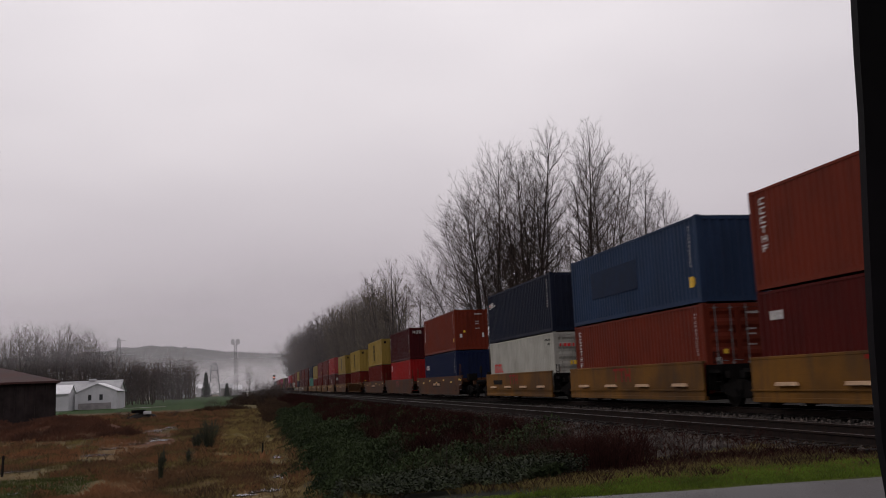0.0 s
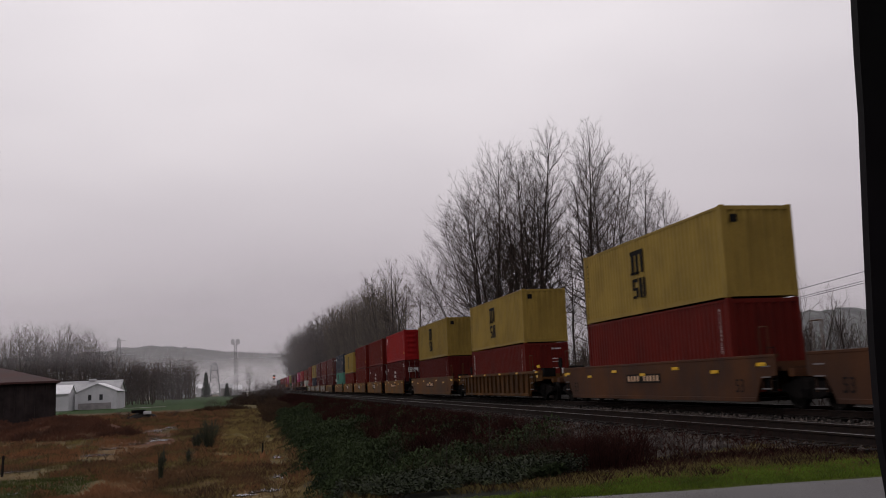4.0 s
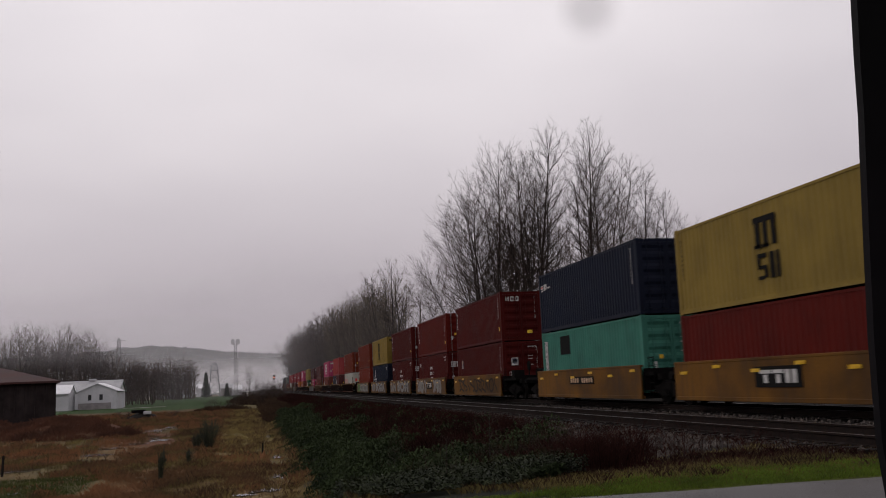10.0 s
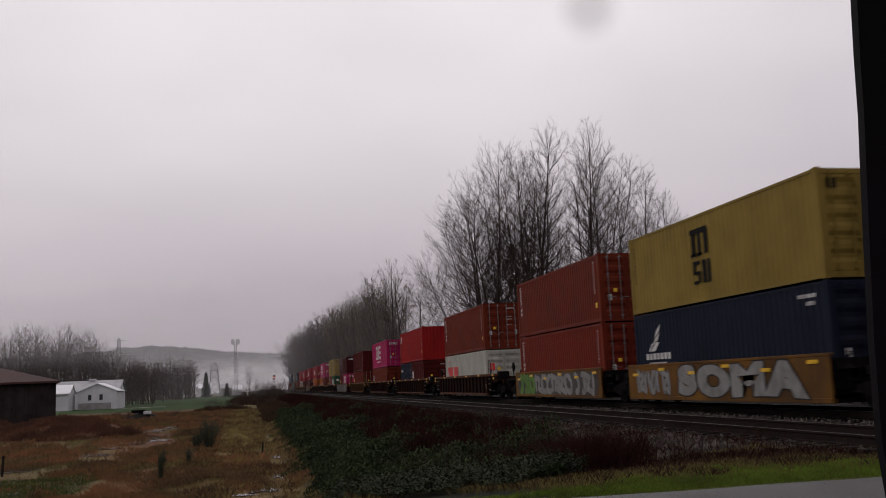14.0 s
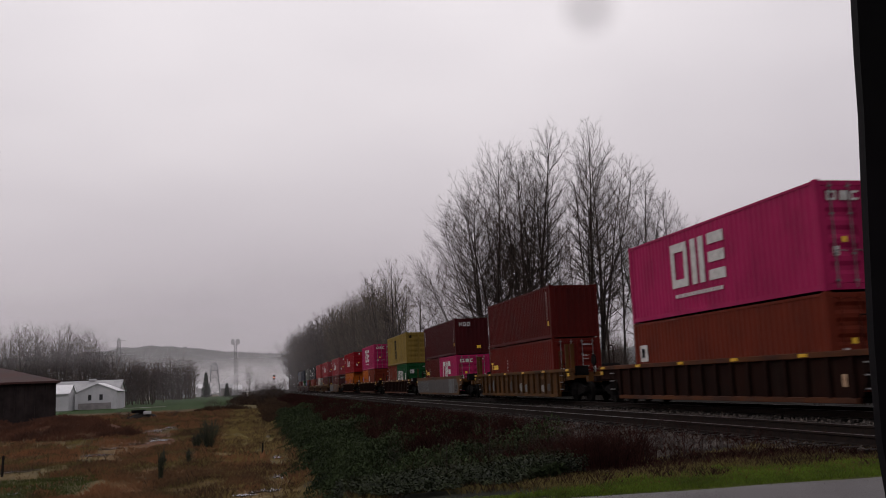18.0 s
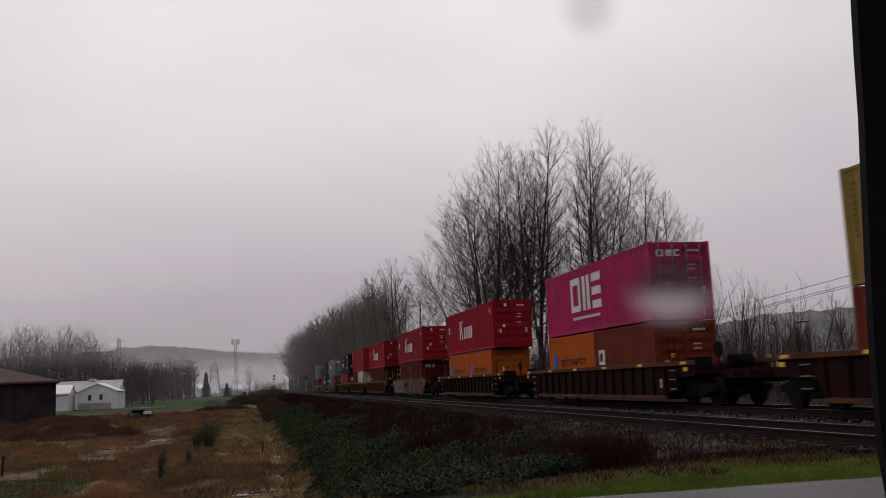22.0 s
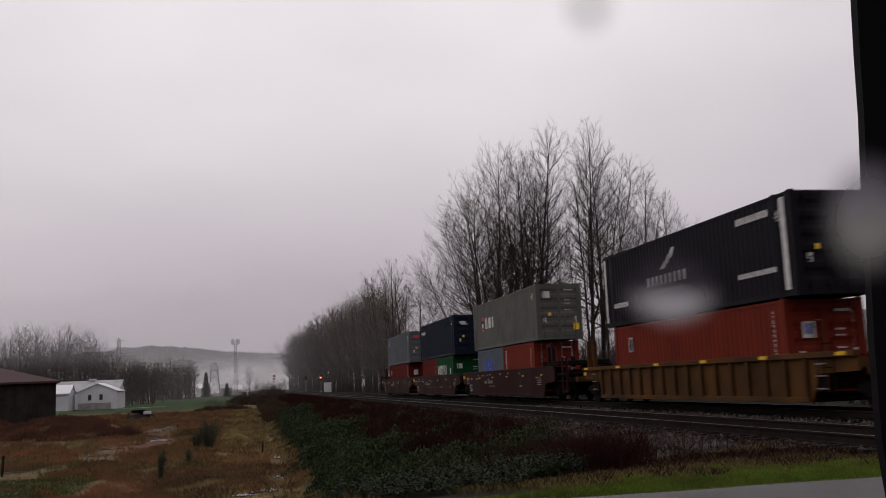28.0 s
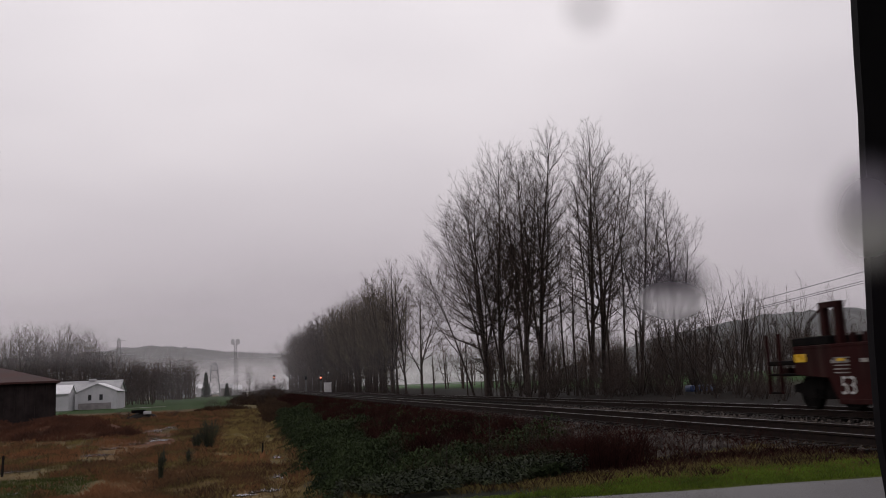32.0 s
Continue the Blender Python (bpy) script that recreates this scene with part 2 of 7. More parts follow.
def cover_and_shade(x, y):
    """Base colour of soil and low growth at a place, some shade painted in."""
    k = noise.noise((x * 0.35, y * 0.22, 9)) * 0.5 + 0.5
    j = noise.noise((x * 1.7, y * 1.1, 2)) * 0.5 + 0.5
    big = noise.noise((x * 0.16, y * 0.07, 27)) * 0.5 + 0.5
    straw = Vector((0.19, 0.095, 0.042)).lerp(Vector((0.085, 0.068, 0.03)), smooth01(0.3, 0.7, k)).lerp(Vector((0.13, 0.105, 0.045)), 0.7 * smooth01(0.5, 0.75, big))
    if x < 1.6 and y > 11:
        c = straw
        pale = smooth01(-1.9 - 0.016 * y, -0.9 - 0.01 * y, x + 1.6 * (j - 0.5)) * (0.3 + 0.7 * smooth01(36, 55, y))
        c = c.lerp(Vector((0.19, 0.155, 0.062)), 0.85 * pale)
        red = smooth01(0.1, 0.5, noise.noise((x * 0.1 + 3, y * 0.05, 5))) * smooth01(45, 60, y)
        c = c.lerp(Vector((0.13, 0.048, 0.03)), 0.7 * red)
        green = smooth01(170, 185, y + 14 * (j - 0.5)) * (1 - smooth01(560, 620, y)) * smooth01(-140, -120, x) * (1 - smooth01(-6, -2, x + 0.006 * (y - 200)))
        c = c.lerp(Vector((0.036, 0.08, 0.014)), green)
        near_green = smooth01(-5.2, -6.8, x + 1.6 * (j - 0.5)) * (1 - smooth01(33, 37, y))
        c = c.lerp(Vector((0.05, 0.06, 0.02)), 0.6 * near_green)
        # Grey-green beyond 600 m; the whole field darkens between 50 and 95 m.
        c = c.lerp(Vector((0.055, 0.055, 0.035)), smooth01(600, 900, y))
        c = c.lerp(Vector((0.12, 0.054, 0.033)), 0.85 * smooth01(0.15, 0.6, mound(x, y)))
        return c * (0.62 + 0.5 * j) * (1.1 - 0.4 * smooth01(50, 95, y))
    # Darker under the far track: shade below the train put into the ballast colour.
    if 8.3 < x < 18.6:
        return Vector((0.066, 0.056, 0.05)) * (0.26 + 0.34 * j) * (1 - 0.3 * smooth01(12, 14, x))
    # Darkened beyond the far track; shade seen below the cars is put into colour.
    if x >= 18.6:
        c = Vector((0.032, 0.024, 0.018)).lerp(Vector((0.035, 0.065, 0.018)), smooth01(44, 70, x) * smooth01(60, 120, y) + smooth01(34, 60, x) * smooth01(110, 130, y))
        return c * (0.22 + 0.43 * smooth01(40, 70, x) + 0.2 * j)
    # bank
    if y > 84 and x < 6.5:
        bank = Vector((0.07, 0.042, 0.024)).lerp(Vector((0.03, 0.02, 0.015)), k)
        return bank * (0.55 + 0.5 * j)
    # Bank soil near black: shade under the brambles is put into its colour.
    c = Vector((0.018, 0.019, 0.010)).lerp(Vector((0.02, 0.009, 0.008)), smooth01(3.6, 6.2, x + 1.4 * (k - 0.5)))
    gravel = smooth01(6.4 - 1.3 * smooth01(22, 16, y), 7.8 - 1.6 * smooth01(22, 16, y), x + 1.2 * (j - 0.5))
    c = c.lerp(Vector((0.058, 0.045, 0.037)), 0.7 * gravel)
    verge = (1 - smooth01(12.0, 13.8, y + 1.4 * (j - 0.5))) * smooth01(2.4, 5.5, x)
    c = c.lerp(Vector((0.15, 0.17, 0.035)), verge)
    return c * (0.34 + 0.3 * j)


def build_ground():
    verts = [(x, y, ground_z(x, y)) for y in YS for x in XS]
    n = len(XS)
    faces = [(j * n + i, j * n + i + 1, (j + 1) * n + i + 1, (j + 1) * n + i) for j in range(len(YS) - 1) for i in range(n - 1)]
    me = bpy.data.meshes.new("ground")
    me.from_pydata(verts, [], faces)
    me.polygons.foreach_set("use_smooth", [True] * len(faces))
    layer = me.color_attributes.new("cover_and_shade", "FLOAT_COLOR", "POINT")
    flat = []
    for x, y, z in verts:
        flat += [*cover_and_shade(x, y), 1.0]
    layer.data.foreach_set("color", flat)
    m = shade("soil_growth_and_shade", (1, 1, 1), (0.62, 0.62, 0.62), 1.1, 0.9, 0, 0.8, 14, spec=0.08)
    nd, lk = m.node_tree.nodes, m.node_tree.links
    at = nd.new("ShaderNodeAttribute")
    at.attribute_name = "cover_and_shade"
    mx = nd.new("ShaderNodeMixRGB")
    mx.blend_type, mx.inputs[0].default_value = "MULTIPLY", 1.0
    b = nd["Principled BSDF"]
    old = b.inputs["Base Color"].links[0].from_socket
    lk.new(old, mx.inputs[1])
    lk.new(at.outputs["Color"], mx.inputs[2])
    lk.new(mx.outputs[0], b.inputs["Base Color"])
    me.materials.append(m)
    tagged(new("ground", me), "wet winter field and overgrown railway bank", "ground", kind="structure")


build_ground()


def build_road():
    g = Geo()
    ys = [-14 + 24.2 * i / 40 for i in range(41)]
    xs = [-40 + 48.6 * i / 90 for i in range(91)]
    n = len(xs)
    for y in ys:
        for x in xs:
            edge = 0.10 * noise.noise((x * 0.9, 3, 1)) + 0.05 * noise.noise((x * 4, 8, 1))
            yy = y + (edge if y > 10.1 else 0)
            g.v.append((x, yy, -0.165 + 0.012 * noise.noise((x * 0.5, y * 0.5, 2)) - (0.03 if y > 10.1 else 0)))
    for j in range(len(ys) - 1):
        for i in range(n - 1):
            g.f.append((j * n + i, j * n + i + 1, (j + 1) * n + i + 1, (j + 1) * n + i))
    tagged(part("road", g.mesh("road", True), M_ASPHALT), "damp grey asphalt road to the level crossing", "road", kind="structure")


build_road()


# ---- tracks ----
def rail_profile(x):
    return [(x - 0.036, 0.0), (x + 0.036, 0.0), (x + 0.036, -0.035), (x + 0.010, -0.05), (x + 0.010, -0.15), (x + 0.07, -0.168), (x - 0.07, -0.168), (x - 0.010, -0.15), (x - 0.010, -0.05), (x - 0.036, -0.035)]


def build_track(name, rails):
    tr = thing(name, "railway track with worn steel rails on ballast", "track", kind="structure")
    for x in rails:
        g = Geo()
        pr = rail_profile(x)
        n = len(pr)
        ends = (4.0, 60.0, 300.0, 1200.0)
        for y in ends:
            g.v += [(px, y, pz) for px, pz in pr]
        for s in range(len(ends) - 1):
            for i in range(n):
                j = (i + 1) % n
                g.f.append((s * n + i, s * n + j, (s + 1) * n + j, (s + 1) * n + i))
        me = g.mesh("rail")
        me.materials.append(M_STEEL)
        me.materials.append(M_RAILSIDE)
        for p in me.polygons:
            p.material_index = 0 if p.index % n == 0 else 1
        part("rail", me, None, tr, "worn steel rail with a bright head")
    mid = sum(rails) / 2
    tie = Geo().box(-1.3, -0.115, -0.34, 1.3, 0.115, -0.172).mesh("tie")
    tie.materials.append(M_TIE)
    plate = Geo()
    y = 10.9
    while y < 90:
        part("tie", tie, None, tr, at=(mid + 0.03 * math.sin(y * 7), y, 0.006 * math.sin(y * 13)))
        y += 0.55
    g = Geo()
    while y < 400:
        g.box(mid - 1.3, y - 0.115, -0.34, mid + 1.3, y + 0.115, -0.172)
        y += 0.55
    tagged(part("far_ties", g, M_TIE, tr), kind="stuff")
    for x in rails:
        yy = 10.9
        while yy < 60:
            plate.box(x - 0.17, yy - 0.09, -0.173, x + 0.17, yy + 0.09, -0.155)
            yy += 0.55
    part("tie_plates", plate, M_RAILSIDE, tr)


build_track("near_track", RAILS_NEAR)
build_track("far_track", RAILS_FAR)


# ---- scattered growth and stones, each one mesh of kind stuff ----
def scatter_mesh(name, verts, faces, material, label, category):
    me = bpy.data.meshes.new(name)
    me.from_pydata(verts, [], faces)
    me.materials.append(material)
    return tagged(new(name, me), label, category, kind="stuff")


def stones(count, rng):
    v, f = [], []
    base = [(-1, -0.8, -0.5), (1, -0.6, -0.5), (0.8, 0.9, -0.5), (-0.9, 0.7, -0.5), (-0.5, -0.4, 0.6), (0.6, -0.3, 0.5), (0.3, 0.5, 0.7), (-0.4, 0.3, 0.5)]
    faces = ((4, 5, 6, 7), (0, 1, 5, 4), (1, 2, 6, 5), (2, 3, 7, 6), (3, 0, 4, 7))
    for _ in range(count):
        y = 11 + 34 * rng.random() ** 1.6
        x = rng.uniform(5.2, 18.0) if rng.random() < 0.7 else rng.uniform(4.6, 9.4)
        if x < 5.0 + 0.9 * smooth01(17, 22, y) + 0.5 * noise.noise((x, y, 5)):
            continue
        near_tie = (x > 8.8)
        if x < 8.5 and rng.random() < 0.1:
            continue
        if x < 9.6 and y < 13.2:
            continue
        s = rng.uniform(0.018, 0.05)
        z = ground_z(x, y) + s * 0.3 + (rng.uniform(0, 0.06) if near_tie else 0.01)
        k = len(v)
        w = rng.uniform(0, 6.3)
        cw, sw = math.cos(w), math.sin(w)
        for a, b, c in base:
            a, b, c = a * rng.uniform(0.7, 1.2), b * rng.uniform(0.7, 1.2), c * rng.uniform(0.7, 1.2)
            v.append((x + s * (a * cw - b * sw), y + s * (a * sw + b * cw), z + s * c))
        f += [tuple(k + i for i in q) for q in faces]
    scatter_mesh("ballast_stones", v, f, M_STONE, "loose grey crushed stone along the tracks", "gravel")


stones(24000, random.Random(3))


def blades(name, spots, material, label, category, rng, height=(0.15, 0.4), per=5, width=0.012, spread=0.10):
    v, f = [], []
    for x, y, k in spots:
        z = ground_z(x, y) - 0.02
        for _ in range(per):
            a = rng.uniform(0, 6.3)
            h = rng.uniform(*height) * k
            bx, by = x + rng.gauss(0, spread), y + rng.gauss(0, spread)
            lean = rng.uniform(0.1, 0.7) * h
            w = width * (0.7 + 0.6 * rng.random()) * k
            dx, dy = math.cos(a), math.sin(a)
            n = len(v)
            v += [(bx - w * dy, by + w * dx, z), (bx + w * dy, by - w * dx, z), (bx + 0.45 * lean * dx, by + 0.45 * lean * dy, z + 0.65 * h), (bx + lean * dx, by + lean * dy, z + h * 0.9)]
            f += [(n, n + 1, n + 2), (n, n + 2, n + 3)]
    return scatter_mesh(name, v, f, material, label, category)


def field_spots(count, rng, test, ridge=False):
    out = []
    while len(out) < count:
        y = 25 + 120 * rng.random() ** 1.8
        x = rng.uniform(-0.275 * y, 2.0)
        wet = False
        # Blades left out along the camera's line of sight to each puddle.
        for px, py, rx, ry in PUDDLES:
            if abs(x - px * y / py) < rx * 1.15 and py - ry - 0.09 * py < y < py + ry:
                wet = True
        if x < -5.2 and 31 < y < 38.5 and noise.noise((x * 0.5, y * 0.4, 55)) > -0.25:
            continue
        if (wet and rng.random() < 0.95) or (mound(x, y) > 0.22) != ridge or not test(x, y):
            continue
        k = (0.8 + y / 80) * (0.45 + 1.0 * max(0, 0.5 + noise.noise((x * 1.1, y * 0.55, 31))))
        out.append((x, y, k))
    return out


rng = random.Random(11)
patch = lambda x, y: noise.noise((x * 0.3, y * 0.16, 9)) + 0.5 * noise.noise((x * 0.9, y * 0.5, 19))
strip = lambda x, y: smooth01(-1.9 - 0.016 * y + 1.2 * noise.noise((x * 0.5, y * 0.12, 12)), -0.9 - 0.01 * y, x)
blades("rust_grass", field_spots(25000, rng, lambda x, y: patch(x, y) < 0.1 and rng.random() > strip(x, y) * smooth01(34, 52, y)), M_STRAW, "tangled rust-brown dead grass on wet field", "grass", rng, (0.05, 0.19), 5, 0.0045, 0.16)
blades("olive_grass", field_spots(14000, rng, lambda x, y: patch(x, y) > -0.05 and rng.random() > strip(x, y)), M_OLIVE, "dull olive winter grass on wet field", "grass", rng, (0.04, 0.15), 5, 0.0045, 0.16)
blades("brown_grass", field_spots(12000, rng, lambda x, y: abs(patch(x, y) - 0.1) < 0.28), M_DARKGRASS, "dark brown rotted grass clumps", "grass", rng, (0.05, 0.2), 5, 0.0045, 0.15)
blades("ridge_grass", field_spots(7000, rng, lambda x, y: True, True), M_REDGRASS, "red-brown dead grass on low earth ridge", "grass", rng, (0.06, 0.24), 5, 0.007, 0.14)
blades("pale_grass", field_spots(13000, rng, lambda x, y: rng.random() < strip(x, y) * (0.55 + 0.45 * smooth01(36, 55, y))), M_PALE, "pale yellow grass along foot of bank", "grass", rng, (0.04, 0.14), 5, 0.0045, 0.15)
blades("wet_green_grass", [(rng.uniform(-10.5, -5.6), rng.uniform(31.5, 38.5), 0.9) for _ in range(2800)], M_DULLGREEN, "fresh green grass round a puddle", "grass", rng, (0.05, 0.16), 5, 0.006, 0.12)
blades("bank_grass", [(rng.uniform(1.2, 5.6), rng.uniform(84, 170), 2.2) for _ in range(5000)], M_VERGEDEAD, "dark brown dead growth on bank", "grass", rng, (0.1, 0.3), 5, 0.008, 0.25)
verge = []
while len(verge) < 19000:
    x, y = rng.uniform(1.2, 9.7), rng.uniform(10.1, 14.0)
    wide = (0.25 + 2.9 * smooth01(2.4, 6.5, x)) * (0.75 + 0.7 * noise.noise((x * 0.9, 5, 2)))
    if y < 10.2 + wide * rng.random() ** 0.6 and (noise.noise((x * 2.2, y * 2.2, 8)) > -0.12 - 0.3 * smooth01(12, 10.4, y)):
        verge.append((x, y, 0.6))
blades("verge_grass", verge, M_GREEN, "bright green wet grass strip beside road", "grass", rng, (0.04, 0.13), 5, 0.0045, 0.05)
dry = []
while len(dry) < 7000:
    x, y = rng.uniform(1.2, 10.8), rng.uniform(10.9, 15.6)
    if noise.noise((x * 1.2, y * 1.2, 44)) > -0.15:
        dry.append((x, y, 0.8))
blades("verge_litter", [(rng.uniform(3.0, 10.2), 10.3 + 3.4 * rng.random() ** 0.8, 0.6) for _ in range(4200)], M_PALEVERGE, "faded yellow-brown blades among verge grass", "grass", rng, (0.04, 0.16), 4, 0.003, 0.07)
blades("dry_verge_grass", dry[:4800], M_OLIVE, "dull olive grass at edge of verge", "grass", rng, (0.04, 0.15), 5, 0.0035, 0.08)
blades("dead_verge_stalks", dry[4800:], M_VERGEDEAD, "dead brown stalks at edge of verge", "grass", rng, (0.05, 0.2), 5, 0.0018, 0.1)


def brambles(count, rng):
    v, f = [], []
    while len(v) < 4 * count:
        y = 12.2 + 82 * rng.random() ** 1.9
        x = rng.uniform(0.7, 7.0)
        if x < 1.55 + 0.75 * noise.noise((3.1, y * 0.22, 41)) + 0.3 * noise.noise((x, y * 0.9, 43)):
            continue
        edge = 4.8 + 0.7 * noise.noise((x * 0.3, y * 0.35, 4)) + 1.0 * smooth01(27, 17, y)
        if x > edge and rng.random() < 0.86 - 0.3 * smooth01(26, 18, y):
            continue
        clump = noise.noise((x * 0.6, y * 0.45, 6)) + 0.5 * noise.noise((x * 1.6, y * 1.3, 16))
        if (y < 14.0 and rng.random() < 0.45) or (y < 20 and x > 4.2 + 0.2 * (y - 12) + 0.5 * noise.noise((x, y, 3))):
            continue
        h = max(0.05, 0.5 + 0.55 * clump) * (1 - 0.85 * smooth01(2.7, 1.5, x)) * rng.random() ** 0.45 * (0.4 + 0.6 * smooth01(13, 20, y))
        z = ground_z(x, y) + h
        s = rng.uniform(0.018, 0.04) * (0.9 + y / 60)
        a, t = rng.uniform(0, 6.3), rng.gauss(0, 0.95)
        ca, sa, ct, st = math.cos(a), math.sin(a), math.cos(t), math.sin(t)
        n = len(v)
        for px, py, pz in ((-1.1, 0, 0), (0, -0.6, 0.2), (1.15, 0, -0.15), (0, 0.6, 0.2)):
            qx, qz = px * ct, px * st + pz
            v.append((x + s * (qx * ca - py * sa), y + s * (qx * sa + py * ca), z + s * qz))
        f += [(n, n + 1, n + 2), (n, n + 2, n + 3)]
    scatter_mesh("bramble_leaves", v, f, M_LEAF, "dense dark green bramble thicket on railway bank", "bramble")


brambles(165000, random.Random(21))


def low_brambles(count, rng):
    """Wet leaves low on the near bank, among dead canes."""
    v, f = [], []
    while len(v) < 4 * count:
        x, y = rng.uniform(1.2, 6.6), 10.8 + 11.5 * rng.random() ** 1.1
        if noise.noise((x * 0.8, y * 0.7, 61)) + 0.35 * noise.noise((x * 2.5, y * 2.1, 63)) < -0.12 or y < 10.9 + 2.6 * smooth01(2.4, 5.5, x) + 0.5 * noise.noise((x, 3, 1)):
            continue
        if x > 4.5 + 0.22 * (y - 12) + 0.6 * noise.noise((x * 0.8, y * 0.8, 3)):
            continue
        h = 0.06 + 0.42 * rng.random() ** 0.7 * smooth01(10.4, 15, y)
        z = ground_z(x, y) + h
        s = rng.uniform(0.018, 0.036)
        a, t = rng.uniform(0, 6.3), rng.gauss(0, 0.5)
        ca, sa, ct, st = math.cos(a), math.sin(a), math.cos(t), math.sin(t)
        n = len(v)
        for px, py, pz in ((-1.1, 0, 0), (0, -0.6, 0.2), (1.15, 0, -0.15), (0, 0.6, 0.2)):
            qx, qz = px * ct, px * st + pz
            v.append((x + s * (qx * ca - py * sa), y + s * (qx * sa + py * ca), z + s * qz))
        f += [(n, n + 1, n + 2), (n, n + 2, n + 3)]
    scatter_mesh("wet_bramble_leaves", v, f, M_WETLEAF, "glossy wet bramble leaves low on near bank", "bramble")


low_brambles(36000, random.Random(22))


def canes(count, rng):
    v, f = [], []
    for i in range(count):
        y = 13.5 + 190 * rng.random() ** 1.9
        x = rng.uniform(4.3, 7.9) if y > 24 else rng.uniform(3.0, 8.6)
        if y < 24 and (x < 4.5 + 0.07 * (y - 12) + 0.6 * noise.noise((x, y * 0.5, 33)) or x > 5.5 + 0.1 * (y - 12) + 0.8 * noise.noise((x * 0.7, y * 0.6, 37))) and rng.random() < 0.93:
            continue
        if y < 25 and rng.random() < 0.5:
            continue
        z = ground_z(x, y) - 0.03
        h = rng.uniform(0.35, 0.8) * (1 - 0.35 * smooth01(6.3, 8.2, x))
        w = rng.uniform(0.0025, 0.005) * (1 + y / 28)
        a = rng.uniform(0, 6.3)
        dx, dy = math.cos(a), math.sin(a)
        lean = rng.uniform(0.1, 0.55) * h
        pts = [(0, 0), (lean * 0.3, h * 0.5), (lean, h * (0.85 + 0.2 * rng.random()))]
        n = len(v)
        for j, (d, zz) in enumerate(pts):
            ww = w * (1 - 0.35 * j)
            v += [(x + d * dx - ww, y + d * dy, z + zz), (x + d * dx + ww, y + d * dy + ww, z + zz)]
        f += [(n, n + 1, n + 3, n + 2), (n + 2, n + 3, n + 5, n + 4)]
        for _ in range(2):
            d, zz = pts[1][0], pts[1][1] * rng.uniform(0.7, 1.5)
            b = rng.uniform(0, 6.3)
            l = rng.uniform(0.12, 0.3)
            n = len(v)
            v += [(x + d * dx - w * 0.7, y + d * dy, z + zz), (x + d * dx + w * 0.7, y + d * dy, z + zz), (x + d * dx + l * math.cos(b), y + d * dy + l * math.sin(b), z + zz + l)]
            f.append((n, n + 1, n + 2))
    scatter_mesh("red_canes", v, f, M_CANE, "thicket of dark red leafless canes beside track", "shrub")


canes(62000, random.Random(5))


def shoulder_weeds(count, rng):
    out = []
    while len(out) < count:
        x, y = rng.uniform(5.6, 9.2), 12.8 + 26 * rng.random() ** 1.5
        if noise.noise((x * 0.9, y * 0.5, 71)) > -0.1 - 0.25 * smooth01(7.6, 6.0, x):
            out.append((x, y, 0.8))
    return out


blades("shoulder_weeds", shoulder_weeds(2200, rng), M_CANE, "dead red-brown weeds on ballast shoulder", "weeds", rng, (0.06, 0.24), 5, 0.0022, 0.14)
blades("shoulder_stalks", shoulder_weeds(3200, rng), M_VERGEDEAD, "dry brown stalks on ballast shoulder", "weeds", rng, (0.05, 0.2), 4, 0.002, 0.12)


def road_grit(count, rng):
    v, f = [], []
    for _ in range(count):
        x, y = rng.uniform(1.0, 10.5), 10.1 - 3.6 * rng.random() ** 1.5
        r = rng.uniform(0.003, 0.009)
        k = len(v)
        z = -0.178 + 0.012 * noise.noise((x * 0.5, y * 0.5, 2)) + 0.012
        for i in range(5):
            w = 2 * math.pi * i / 5 + rng.random()
            v.append((x + r * math.cos(w), y + r * math.sin(w), z))
        v.append((x, y, z + r * 0.9))
        f += [(k + i, k + (i + 1) % 5, k + 5) for i in range(5)]
    scatter_mesh("road_grit", v, f, M_STONE, "scattered dark grit on damp road", "gravel")


road_grit(600, random.Random(91))
# ---- bare trees ----
def unit(v):
    return v / (np.linalg.norm(v, axis=-1, keepdims=True) + 1e-9)


def paths(rng, start, way, length, steps, lift, wob):
    """Curved lines from the starts, bent toward the sky by lift at each step."""
    pts, d = [start], unit(way)
    lift = np.broadcast_to(lift, (len(start),))
    for _ in range(steps):
        bend = rng.normal(0, wob, d.shape)
        bend[:, 2] += lift
        d = unit(d + bend)
        pts.append(pts[-1] + d * (length / steps)[:, None])
    return np.stack(pts, 1)


def shoots(rng, pts, rad, counts, lo, hi):
    """Places on the lines where side shoots leave: parent, share along it, place, direction there, radius there, number in its series."""
    who = np.repeat(np.arange(len(pts)), counts)
    serial = np.concatenate([np.arange(c) for c in counts]) if len(counts) else np.zeros(0, int)
    k = lo + (hi - lo) * (serial + rng.random(len(who))) / np.repeat(counts, counts)
    m = pts.shape[1] - 1
    i = np.minimum(m - 1, (k * m).astype(int))
    f = (k * m - i)[:, None]
    p, q = pts[who, i], pts[who, i + 1]
    return who, k, p + (q - p) * f, unit(q - p), rad[who, i] * (1 - f[:, 0]) + rad[who, i + 1] * f[:, 0], serial


def aside(rng, d, angle, turn):
    """Directions that leave d at an angle, turned round it."""
    ref = np.where(np.abs(d[:, 2:3]) > 0.95, np.array([[1.0, 0, 0]]), np.array([[0, 0, 1.0]]))
    u = unit(np.cross(d, ref))
    w = np.cross(d, u)
    o = np.cos(turn)[:, None] * u + np.sin(turn)[:, None] * w
    return np.cos(angle)[:, None] * d + np.sin(angle)[:, None] * o


